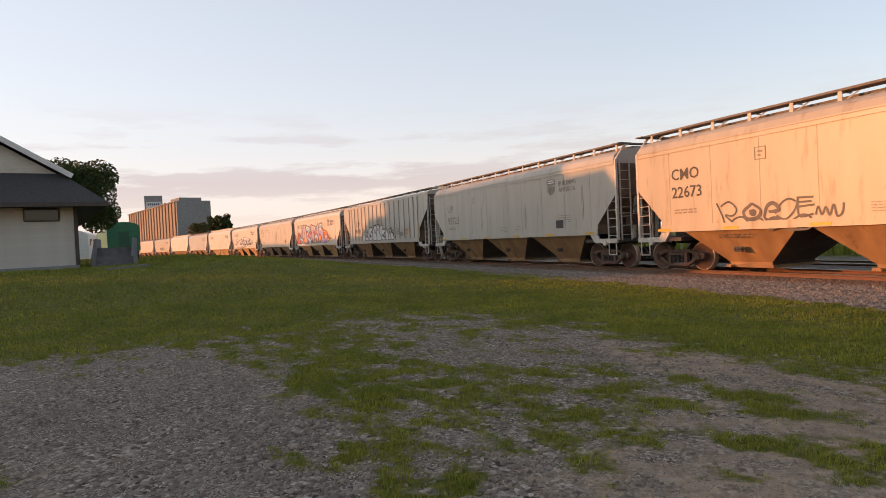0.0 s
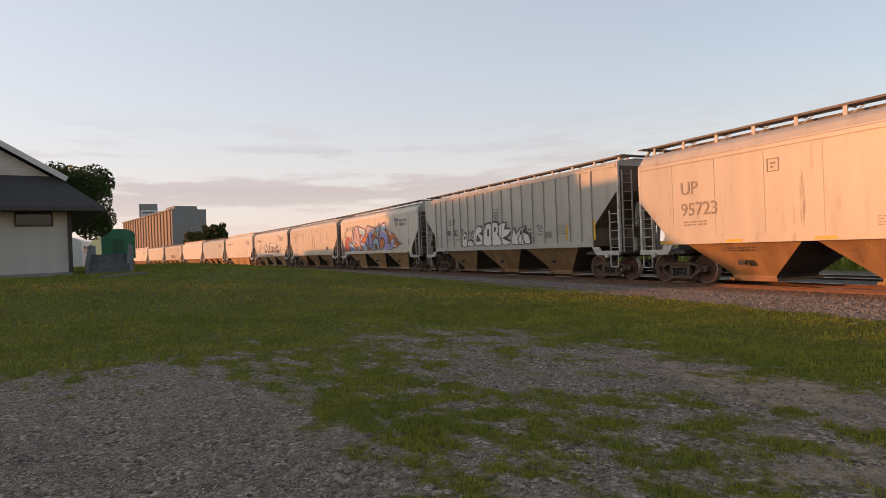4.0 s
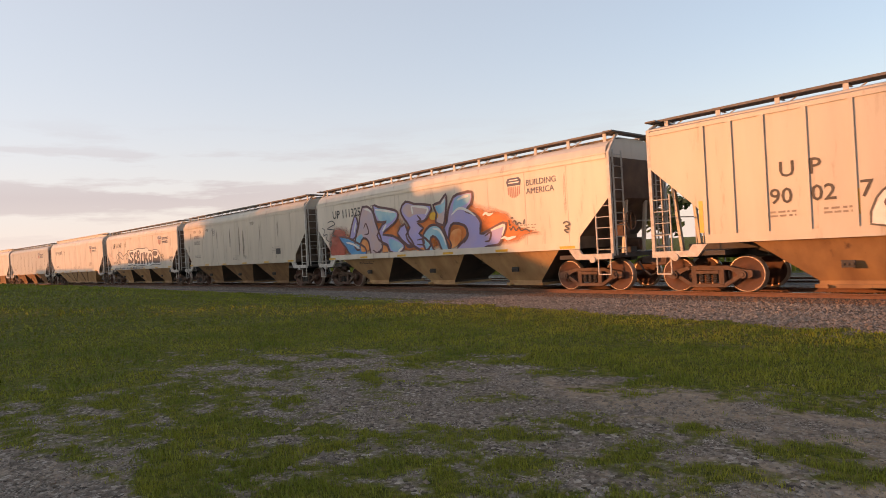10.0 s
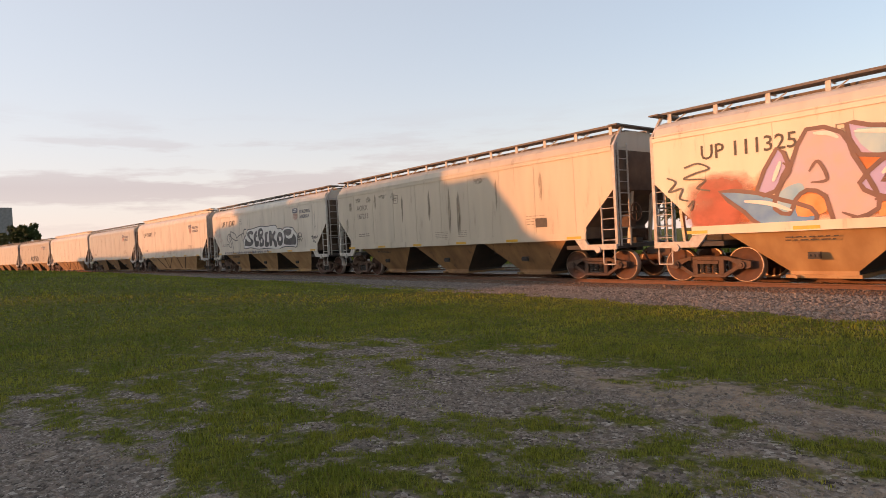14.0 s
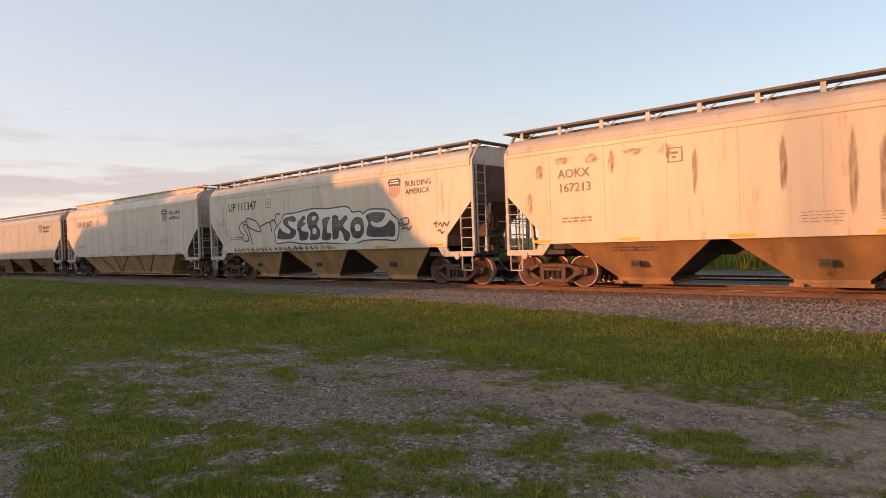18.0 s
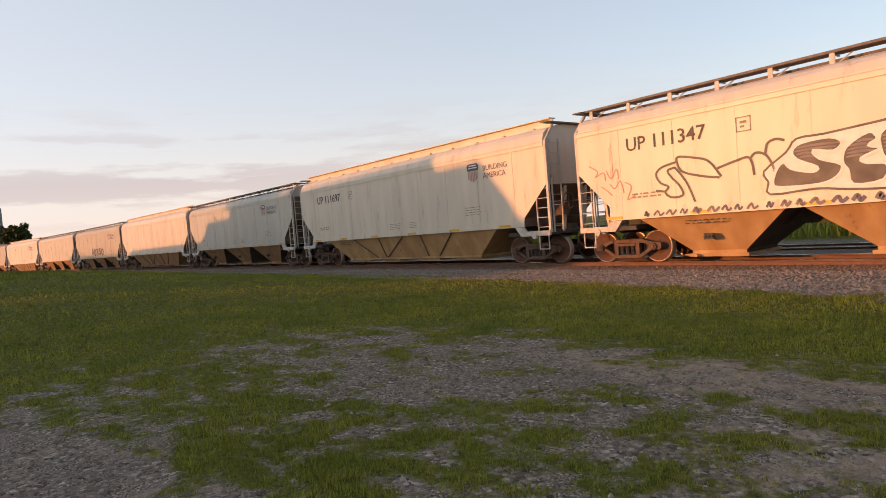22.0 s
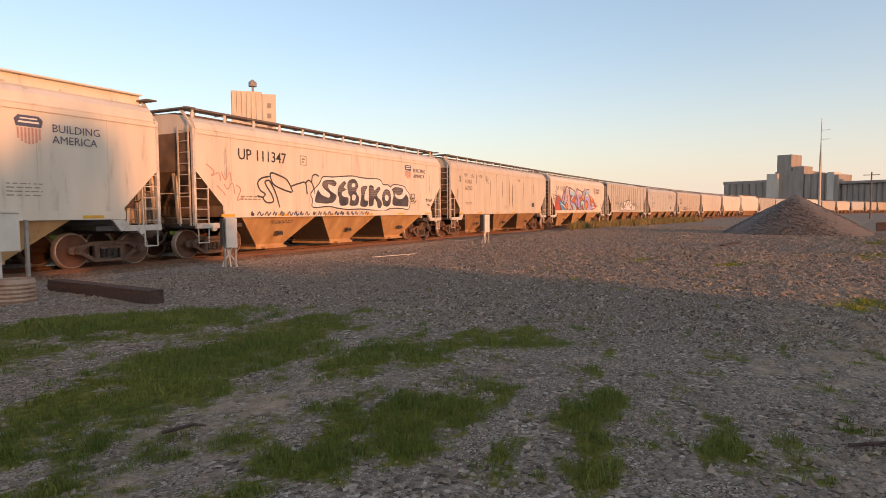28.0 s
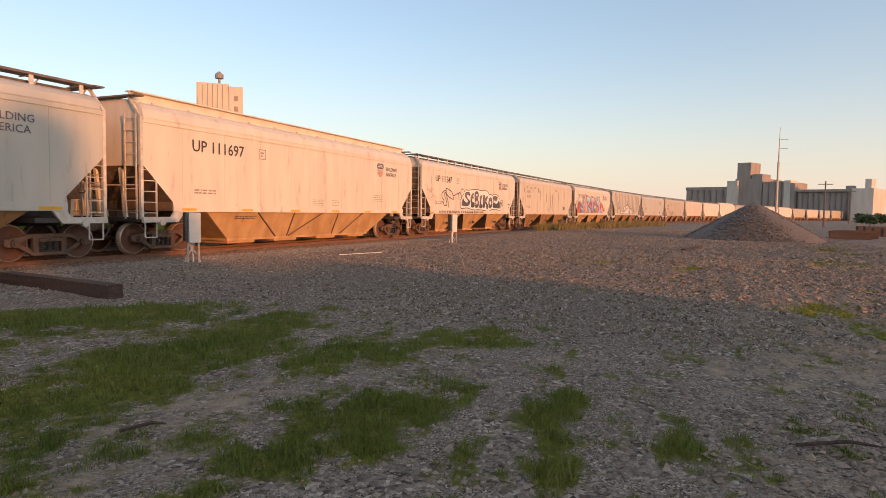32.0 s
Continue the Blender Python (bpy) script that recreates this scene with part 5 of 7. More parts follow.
common(E, ["AOKX", "167213"], -6.36, 3.10, 0.34, logo=False, worn=True)
b = B()
quadbox(b, 5.0, 5.5, SIDE - 0.012, SIDE - 0.008, 1.75, 2.05)
part("data_plate", b, BLACK, E)

rng = random.Random(31)
for k, (x, z, w, h, v) in enumerate(((-6.95, 3.35, 0.16, 0.5, 0.55), (-6.2, 3.6, 0.3, 0.22, 0.5), (-5.3, 3.55, 0.22, 0.3, 0.5), (-4.75, 3.4, 0.1, 0.6, 0.55), (-4.1, 3.6, 0.35, 0.2, 0.5), (-3.3, 3.5, 0.2, 0.4, 0.5), (-2.62, 3.0, 0.07, 1.2, 0.6), (-0.72, 2.9, 0.08, 1.3, 0.62), (0.55, 2.6, 0.10, 1.7, 0.55), (1.1, 2.5, 0.12, 1.9, 0.62), (3.2, 3.0, 0.07, 1.2, 0.55), (5.3, 3.1, 0.09, 1.0, 0.5), (-7.3, 2.5, 0.1, 0.7, 0.5), (2.3, 3.6, 0.3, 0.25, 0.5))):
    cloud("weather_stain", STAIN, E, 0.2 * k - 2.2, [(x + w * math.cos(a) * rng.uniform(0.7, 1.2), z + h / 2 * math.sin(a) * rng.uniform(0.7, 1.2)) for a in (0.0, 0.8, 1.6, 2.4, 3.2, 4.0, 4.8, 5.6)], v, label="brown weather stain on the side")
for car, spots_at in ((A, ((1.6, 3.0, 0.06, 1.1), (4.9, 2.9, 0.06, 1.2))), (Bc, ((-2.2, 2.4, 0.09, 1.5), (2.0, 2.2, 0.08, 1.2), (6.2, 2.6, 0.1, 1.5))), (D, ((6.6, 3.0, 0.07, 1.3),)), (F, ((-6.9, 3.0, 0.08, 1.2), (6.9, 2.9, 0.07, 1.2)))):
    for x, z, w, h in spots_at:
        cloud("weather_stain", STAIN, car, -1.5, [(x + w * math.cos(a), z + h / 2 * math.sin(a)) for a in (0.0, 0.8, 1.6, 2.4, 3.2, 4.0, 4.8, 5.6)], 0.42, label="faint brown weather stain")

# car f: heavy black letters in white
common(F, ["UP 111347"], -6.4, 3.2, 0.52, lx=4.7)

BACKING = [(-2.71, 2.18), (-2.20, 2.56), (-1.97, 2.83), (-1.41, 2.85), (-0.69, 2.91), (0.00, 2.96), (0.65, 2.92), (1.27, 2.91), (1.86, 2.93), (2.23, 2.87), (2.40, 2.69), (2.85, 2.69), (3.02, 2.59), (3.29, 2.72), (3.79, 2.72), (4.34, 2.65), (4.55, 2.46), (4.84, 2.23), (4.75, 1.59), (4.20, 1.59), (3.55, 1.61), (2.96, 1.59), (2.40, 1.48), (1.37, 1.53), (0.55, 1.57), (-0.33, 1.55), (-1.03, 1.60), (-1.63, 1.67), (-2.60, 1.63), (-2.62, 1.92)]
S_ONE = [(-1.88, 2.72), (-1.30, 2.76), (-1.07, 2.61), (-1.25, 2.45), (-1.64, 2.52), (-1.51, 2.32), (-1.10, 2.14), (-1.20, 1.89), (-1.55, 1.76), (-2.32, 1.77), (-2.52, 1.86), (-2.44, 2.16), (-2.27, 2.34), (-2.10, 2.17), (-1.68, 2.05), (-1.57, 2.14), (-1.96, 2.35), (-2.07, 2.55)]
E_ONE = [(-1.00, 2.50), (-0.58, 2.75), (-0.43, 2.59), (-0.60, 2.47), (-0.38, 2.38), (-0.74, 2.22), (-0.63, 2.11), (-0.29, 2.05), (-0.36, 1.73), (-0.90, 1.69), (-0.99, 2.01), (-1.08, 2.19)]
B_ONE = [(-0.38, 2.68), (-0.01, 2.87), (0.32, 2.79), (0.45, 2.51), (0.28, 2.32), (0.48, 2.08), (0.39, 1.74), (0.02, 1.67), (-0.27, 1.73), (-0.20, 2.04), (-0.35, 2.23)]
L_ONE = [(0.58, 2.50), (0.94, 2.61), (1.14, 2.54), (0.98, 2.33), (0.90, 2.00), (1.16, 1.95), (1.10, 1.68), (0.66, 1.64), (0.50, 1.78), (0.61, 2.12)]
K_ONE = [(1.23, 2.61), (1.60, 2.61), (1.67, 2.44), (2.03, 2.62), (2.17, 2.44), (1.90, 2.19), (2.17, 2.00), (2.31, 1.87), (2.20, 1.61), (1.92, 1.60), (1.79, 1.90), (1.64, 1.99), (1.58, 1.72), (1.22, 1.67), (1.18, 1.98)]
O_ONE = [(2.34, 2.34), (2.61, 2.51), (2.96, 2.44), (3.08, 2.15), (3.02, 1.82), (2.73, 1.65), (2.38, 1.73), (2.25, 2.00)]
S_TWO = [(3.14, 2.50), (3.45, 2.63), (4.10, 2.60), (4.22, 2.47), (4.05, 2.26), (3.72, 2.19), (3.46, 2.27), (3.55, 2.14), (3.91, 2.08), (4.23, 2.17), (4.43, 2.33), (4.62, 2.21), (4.71, 2.10), (4.66, 1.70), (4.28, 1.67), (3.64, 1.68), (3.19, 1.74), (3.16, 1.99), (3.26, 2.23)]
COUNTERS = [[(2.55, 2.20), (2.82, 2.19), (2.83, 1.99), (2.58, 1.97)], [(-0.02, 2.64), (0.20, 2.64), (0.14, 2.51), (-0.03, 2.50)], [(-0.01, 2.17), (0.21, 2.15), (0.17, 1.95), (-0.03, 1.96)]]
SMALL_TAGS = [[(4.90, 2.26), (5.02, 2.30), (4.92, 2.11), (4.87, 2.19)], [(5.08, 2.32), (5.30, 2.30), (5.32, 2.13), (5.09, 2.10), (5.04, 2.21)], [(4.89, 2.06), (5.06, 2.07), (5.00, 1.93), (5.20, 2.00), (5.31, 1.91), (5.49, 2.03)], [(6.46, 2.05), (6.66, 2.08)], [(6.57, 2.15), (6.58, 1.93)], [(6.68, 1.98), (6.79, 2.07), (6.85, 1.94), (6.95, 2.08), (7.04, 1.97), (7.17, 2.11)], [(6.64, 1.80), (6.76, 1.84), (6.82, 1.73), (6.94, 1.80)]]
BIRD = [[(-3.73, 2.19), (-4.03, 2.61), (-4.45, 2.76), (-4.83, 2.83), (-4.89, 2.71), (-4.74, 2.43), (-4.20, 2.25), (-3.78, 2.17)], [(-4.88, 2.71), (-5.32, 2.62), (-5.51, 2.45), (-5.40, 2.21), (-5.17, 2.08), (-5.27, 1.94), (-5.09, 1.79), (-4.77, 1.83), (-4.86, 2.09), (-5.07, 2.33), (-5.16, 2.51), (-4.95, 2.57)], [(-4.95, 2.57), (-4.65, 2.14), (-4.45, 1.62)], [(-5.54, 2.01), (-5.27, 1.96)], [(-3.82, 2.40), (-3.36, 2.52), (-3.02, 2.55), (-2.93, 2.13)], [(-3.02, 2.52), (-2.87, 2.65), (-2.66, 2.58), (-2.53, 2.37), (-2.45, 2.10)], [(-2.66, 2.58), (-2.59, 2.83), (-2.40, 2.90), (-2.22, 2.84)]]
back = flat("graffiti_backing", SPRAYWHITE, F, 1, fill=[BACKING], n=3, label="white outline behind heavy black letters")
flat("backing_outline", SPRAYBLACK, back, 2, lines=[BACKING], w=0.05, closed=True, n=3)
for shape in (S_ONE, E_ONE, B_ONE, L_ONE, K_ONE, O_ONE, S_TWO):
    let = flat("graffiti_letter", SPRAYBLACK, F, 3, fill=[shape], n=3, label="heavy black graffiti letter rimmed in white")
    flat("letter_rim", SPRAYWHITE, let, 6, lines=[shape], w=0.06, closed=True, n=3)
    half = (min(q[1] for q in shape) + max(q[1] for q in shape)) / 2
    for k in range(5):
        zz = half + 0.06 + 0.075 * k
        cut = sorted(a[0] + (b[0] - a[0]) * (zz - a[1]) / (b[1] - a[1]) for a, b in zip(shape, shape[1:] + shape[:1]) if (a[1] - zz) * (b[1] - zz) < 0)
        for x0, x1 in zip(cut[::2], cut[1::2]):
            if x1 - x0 > 0.12:
                flat("letter_shading", SPRAYGREY, let, 4, lines=[[(x0 + 0.04, zz), ((x0 + x1) / 2, zz + 0.02), (x1 - 0.04, zz)]], w=0.055, n=3, taper=True)
for q in COUNTERS:
    flat("letter_counter", SPRAYWHITE, F, 5, fill=[q], n=3)
for q in BIRD:
    flat("line_drawing", SPRAYBLACK, F, 1, lines=[q], w=0.06, label="thin black line drawing in spray paint")
for q in SMALL_TAGS:
    flat("tag_stroke", SPRAYBLACK, F, 1, lines=[q], w=0.045, label="small black spray tag")
for q in ([(-7.7, 2.95), (-7.4, 2.75), (-7.5, 2.6), (-7.2, 2.7), (-7.15, 2.45)], [(-7.1, 2.75), (-6.95, 2.5), (-6.75, 2.75), (-6.7, 2.45)], [(-7.0, 2.35), (-6.85, 2.2), (-6.65, 2.4), (-6.55, 2.05)], [(-6.5, 2.35), (-6.3, 2.2), (-6.45, 1.85), (-6.2, 1.95)], [(-7.3, 2.3), (-7.1, 2.15), (-6.95, 2.0)]):
    flat("tag_stroke", RED, F, 1, lines=[q], w=0.035, label="faded red scrawl")
x = -5.9
while x < 1.2:
    w = rng.uniform(0.12, 0.34)
    flat("sill_scrawl", SPRAYGREY if rng.random() < 0.7 else BLUE, F, 18, lines=[[(x, 1.33 + rng.uniform(0, 0.03)), (x + 0.4 * w, 1.46), (x + 0.6 * w, 1.34), (x + w, 1.42 + rng.uniform(-0.04, 0.04))]], w=rng.uniform(0.04, 0.09), label="grey spray scrawl along the sill")
    x += w + rng.uniform(0.03, 0.2)
common(G, ["UP 111697"], -6.75, 3.2, 0.52, lx=5.15)
# the two cars behind carry an emblem each, and one a dark piece
for car_i in (0, 2, 4):
    car = train[7 + car_i][0]
    common(car, [], -6.3, 3.0, 0.4)
letters(train[9][0], [4, 1, 2, 0, 5], -2.0, 1.65, 0.9, 0.6, ((SPRAYBLACK, 0.2),), "dark graffiti letter on the lower side")


# ---- depot ----
CLAP = mat("white_clapboard", (0.62, 0.57, 0.49), (0.54, 0.49, 0.42), scale=2, rough=0.6, bump=0.1, fine=20, rnd=0.05)
TRIMW = mat("white_trim", (0.66, 0.64, 0.60), (0.58, 0.56, 0.52), scale=4, rough=0.55)
SHINGLE = mat("dark_shingles", (0.045, 0.042, 0.042), (0.07, 0.064, 0.06), scale=9, rough=0.95, bump=0.6, fine=16, streak=(1, 2, 1), rnd=0.3)
CONCGREY = mat("grey_concrete", (0.30, 0.29, 0.27), (0.22, 0.21, 0.20), scale=2, rough=0.9, bump=0.3)
BROWNTRIM = mat("brown_trim", (0.06, 0.045, 0.035), (0.08, 0.06, 0.05), scale=5, rough=0.7)
GLASSDARK = mat("dark_window_glass", (0.02, 0.022, 0.025), (0.03, 0.03, 0.033), scale=2, rough=0.08, bump=0)

depot = thing("depot", "white clapboard railway depot with dark hipped roof", "building")
DX, DY0, DY1, DZ = -26.6, -10.6, -3.45, 1.02   # near end wall, its two corners, ground
EAVE, DEEP = 3.55, 30.0
DM = (DY0 + DY1) / 2 + 1.15
b = B()
quadbox(b, DX - DEEP, DX, DY0, DY1, DZ - 0.6, DZ + 0.18)
part("foundation", b, CONCGREY, depot)
b = B()
quadbox(b, DX - DEEP, DX - 0.04, DY0 + 0.02, DY1 - 0.04, DZ + 0.18, EAVE + 0.1)
part("wall", b, CLAP, depot)
b = B()
prism(b, [(DY0 + 0.05, 0), (DY1 - 0.05, 0), (DY1 - 0.05, 0.115), (DY0 + 0.05, 0.115)], DX - 0.045, DX - 0.012, axis="x")
plank = finish(b, "clapboard", CLAP)
k = 0
while DZ + 0.18 + k * 0.12 < EAVE - 0.05:
    part("clapboard", plank, None, depot, at=pose(0.0, 0, DZ + 0.18 + k * 0.12))
    k += 1
for y in (DY0, DY1):
    b = B()
    quadbox(b, DX - 0.06, DX + 0.03, y - 0.12, y + 0.02, DZ + 0.18, EAVE)
    part("corner_board", b, BROWNTRIM if y > -5 else TRIMW, depot)
for y in (-4.65, -7.9):
    b = B()
    quadbox(b, DX - 0.02, DX + 0.015, y - 0.55, y + 0.55, EAVE - 0.50, EAVE - 0.05)
    w = part("window", b, GLASSDARK, depot, "small dark window under the eave")
    b = B()
    for z in (EAVE - 0.53, EAVE - 0.05):
        quadbox(b, DX - 0.01, DX + 0.03, y - 0.6, y + 0.6, z - 0.03, z + 0.03)
    for yy in (y - 0.58, y + 0.58):
        quadbox(b, DX - 0.01, DX + 0.03, yy - 0.03, yy + 0.03, EAVE - 0.5, EAVE - 0.08)
    part("window_frame", b, BROWNTRIM, w)
# skirt roof all round, then the upper gable
O, RISE = 1.05, 1.25
b = B()
lo = [(DX + O, DY0 - O), (DX + O, DY1 + O), (DX - DEEP - O, DY1 + O), (DX - DEEP - O, DY0 - O)]
hi = [(DX - 0.25, DM - 2.35), (DX - 0.25, DM + 2.0), (DX - DEEP + 0.25, DM + 2.0), (DX - DEEP + 0.25, DM - 2.35)]
v0 = [b.verts.new((x, y, EAVE)) for x, y in lo]
v1 = [b.verts.new((x, y, EAVE + 0.14)) for x, y in lo]
v2 = [b.verts.new((x, y, EAVE + 0.14 + RISE)) for x, y in hi]
for i in range(4):
    j = (i + 1) % 4
    b.faces.new((v0[i], v0[j], v1[j], v1[i]))
    b.faces.new((v1[i], v1[j], v2[j], v2[i]))
b.faces.new(v0[::-1])
b.faces.new(v2)
part("skirt_roof", b, SHINGLE, depot, "dark shingled skirt roof with deep eaves")
b = B()
for i in range(4):
    j = (i + 1) % 4
    bar(b, (*lo[i], EAVE + 0.05), (*lo[j], EAVE + 0.05), 0.05, 0.16)
part("eave_fascia", b, BROWNTRIM, depot)
zb, zt = EAVE + 0.14 + RISE - 0.05, 6.4
b = B()
prism(b, [(DM - 2.2, zb), (DM + 1.9, zb), (DM - 0.15, zt - 0.25)], DX - DEEP + 0.6, DX - 0.3, axis="x")
gable = part("gable_wall", b, CLAP, depot)
for k in range(11):
    z = zb + 0.12 + k * 0.12
    half = (zt - 0.25 - z - 0.1) / (zt - 0.25 - zb) * 2.05
    if half < 0.15:
        break
    b = B()
    quadbox(b, DX - 0.3, DX - 0.27, DM - 0.15 - half, DM - 0.15 + half, z, z + 0.112)
    part("clapboard", b, CLAP, gable)
for s in (-1, 1):
    b = B()
    prism(b, [(DM - 0.15, zt), (DM - 0.15 + s * 2.45, zb - 0.02), (DM - 0.15 + s * 2.45, zb - 0.16), (DM - 0.15, zt - 0.16)][:: s], DX - DEEP - 0.2, DX + 0.1, axis="x")
    part("upper_roof", b, SHINGLE, depot)
    b = B()
    bar(b, (DX + 0.12, DM - 0.15, zt - 0.06), (DX + 0.12, DM - 0.15 + s * 2.5, zb - 0.08), 0.05, 0.20)
    part("bargeboard", b, TRIMW, depot, "white bargeboard along the gable")
# the cross gable behind, a little higher
b = B()
prism(b, [(DM - 3.2, zb + 0.2), (DM + 1.6, zb + 0.2), (DM - 0.75, zt + 0.75)], DX - DEEP + 4, DX - 3.6, axis="x")
part("rear_gable", b, SHINGLE, depot)
b = B()
for s in (-1, 1):
    bar(b, (DX - 3.5, DM - 0.75, zt + 0.78), (DX - 3.5, DM - 0.75 + s * 2.4, zb + 0.25), 0.05, 0.18)
part("bargeboard", b, TRIMW, depot)

# the long axis runs a little away from the tracks
depot.matrix_basis = Matrix.Translation((DX, DY1, 0)) @ Matrix.Rotation(radians(10), 4, "Z") @ Matrix.Translation((-DX, -DY1, 0))

# wooden steps and ramp beside the depot
DECK = mat("grey_weathered_boards", (0.20, 0.19, 0.18), (0.13, 0.125, 0.12), scale=4, rough=0.9, bump=0.4, streak=(8, 1, 1), rnd=0.2)
steps = thing("wooden_steps", "grey weathered wooden steps with side walls beside the depot", "steps")
for k in range(5):
    b = B()
    quadbox(b, -27.9 + 0.28 * k, -27.6 + 0.28 * k, -2.9, -1.55, 1.02, 1.85 - 0.17 * k)
    part("tread", b, DECK, steps)
for y in (-2.95, -1.5):
    b = B()
    prism(b, [(-29.4, 1.0), (-26.2, 1.0), (-26.2, 1.45), (-27.8, 2.25), (-29.4, 2.25)], y - 0.05, y + 0.05)
    part("side_wall", b, DECK, steps)
b = B()
quadbox(b, -29.4, -27.9, -2.9, -1.5, 1.0, 1.85)
part("landing", b, DECK, steps)
b = B()
bar(b, (-23.2, -2.2, 0.98), (-24.4, -0.9, 1.05), 0.22, 0.14)
tagged(part("landscape_timber", b, DECK), "weathered timber lying at the edge of the lawn", "timber")

# green railway coach behind the depot
GREEN = mat("bright_green_paint", (0.015, 0.19, 0.085), (0.012, 0.15, 0.07), scale=2, rough=0.4)
coach = thing("railway_coach", "bright green old railway coach with arched roof", "railway coach")
b = B()
ye, yw = -2.35, -4.75
arc = [(yw, 1.75), (ye, 1.75), (ye, 3.70)] + [((ye + yw) / 2 + 1.2 * math.cos(math.pi * k / 8), 3.70 + 0.45 * math.sin(math.pi * k / 8)) for k in range(1, 8)] + [(yw, 3.70)]
prism(b, arc, -72, -54, axis="x")
part("body", b, GREEN, coach, bevel=0.0)
b = B()
quadbox(b, -54.02, -53.95, -3.95, -3.15, 1.8, 3.35)
part("end_door", b, mat("dark_green_door", (0.01, 0.09, 0.045), (0.012, 0.11, 0.05), scale=3, rough=0.4), coach)
for k in range(6):
    b = B()
    quadbox(b, -57.2 - 2.6 * k, -56 - 2.6 * k, ye - 0.02, ye + 0.02, 2.55, 3.25)
    part("window", b, GLASSDARK, coach)
for x in (-57, -69):
    b = B()
    for k in (-1, 1):
        tube(b, (x + k, ye, 1.35), (x + k, yw, 1.35), 0.45, 14)
    quadbox(b, x - 1.6, x + 1.6, ye - 0.1, yw + 0.1, 1.3, 1.75)
    part("bogie", b, DARK, coach)
coach.matrix_basis = Matrix.Translation((-54, -3.55, 0)) @ Matrix.Rotation(radians(8), 4, "Z") @ Matrix.Translation((54, 3.55, 0))
shed = thing("parked_coach", "pale cream coach standing beyond the green one", "railway coach")
b = B()
prism(b, [(-13.7, 0.4), (-10.4, 0.4), (-8.5, 0.4), (-8.5, 3.9), (-9.2, 4.3), (-13.2, 4.3), (-13.7, 3.9)], -95, -76, axis="x")
part("body", b, TRIMW, shed)
for k in range(7):
    b = B()
    quadbox(b, -79.2 - 2.4 * k, -77.8 - 2.4 * k, -8.52, -8.46, 2.6, 3.4)
    part("window", b, GLASSDARK, shed)

# ---- grain elevators ----
CONC = mat("tan_weathered_concrete", (0.34, 0.29, 0.25), (0.26, 0.22, 0.19), scale=0.5, rough=0.9, bump=0.3, fine=4, streak=(1, 1, 0.2), spots=(0.22, 0.18, 0.15), spot_scale=0.4, spot_at=0.6)
CONCW = mat("pale_concrete", (0.60, 0.54, 0.46), (0.50, 0.45, 0.38), scale=0.6, rough=0.9, bump=0.2, fine=4, streak=(1, 1, 0.25))
RUSTSHEET = mat("rust_streaked_sheet", (0.36, 0.23, 0.14), (0.27, 0.24, 0.21), scale=0.35, rough=0.8, bump=0.3, fine=6, streak=(2.5, 2.5, 0.15), spots=(0.18, 0.12, 0.09), spot_scale=0.5, spot_at=0.58)


def block(parent, name, x0, x1, y0, y1, z0, z1, material):
    b = B()
    quadbox(b, x0, x1, y0, y1, z0, z1)
    return part(name, b, material, parent)


def silos(parent, x, ya, yb, z1, r, material, along="y", x2=None):
    n = max(1, round((yb - ya) / (2 * r)))
    for k in range(n):
        y = ya + (yb - ya) * (k + 0.5) / n
        b = B()
        tube(b, (x, y, 0), (x, y, z1), (yb - ya) / n / 2 * 1.02, 16)
        part("silo", b, material, parent, smooth=False)


elev = thing("grain_warehouse", "long rust-streaked grain warehouse with grey end wall", "warehouse")
# own axes: x away from the near corner along the lit wall, y back from it
block(elev, "body", 0.4, 58, -8, 0, 0, 13.0, RUSTSHEET)
block(elev, "end_wall", 0, 0.4, -8.1, 0.1, 0, 13.15, CONCGREY)
for k in range(18):
    block(elev, "rib", 1.5 + 3.2 * k, 1.8 + 3.2 * k, 0, 0.25, 0, 12.9, RUSTSHEET)
block(elev, "roof_house", 1, 9, -6.2, -0.8, 13.0, 14.0, CONCGREY)
block(elev, "roof_coping", 0.4, 58.2, -0.2, 0.3, 12.9, 13.2, CONCGREY)
elev.matrix_basis = pose(-300, 3.0, 0, 0, 0, 193.9) @ Matrix.Scale(1.85, 4)
SIGNW = mat("white_sign_paint", (0.72, 0.71, 0.68), (0.64, 0.63, 0.60), scale=2, rough=0.5)
head = thing("elevator_head_house", "grey elevator head house carrying a white sign", "grain elevator")
block(head, "tower", -266, -262.3, -9.0, -2.6, 0, 22.8, CONCGREY)
sg = block(head, "sign_board", -262.3, -262.0, -8.4, -3.0, 17.0, 20.4, SIGNW)
b = B()
for y0, y1, z in ((-7.9, -3.6, 19.4), (-6.9, -4.6, 18.0)):
    yy = y0
    while yy < y1:
        quadbox(b, -262.0, -261.9, yy, yy + 0.5, z - 0.4, z + 0.4)
        yy += 0.72
part("sign_lettering", b, BLUE, sg)
b = B()
tube(b, (-264, -1.6, 0), (-264, -1.6, 20.0), 0.5, 8)
part("vent_pipe", b, CONCGREY, head)
head.matrix_basis = Matrix.Scale(1.75, 4)

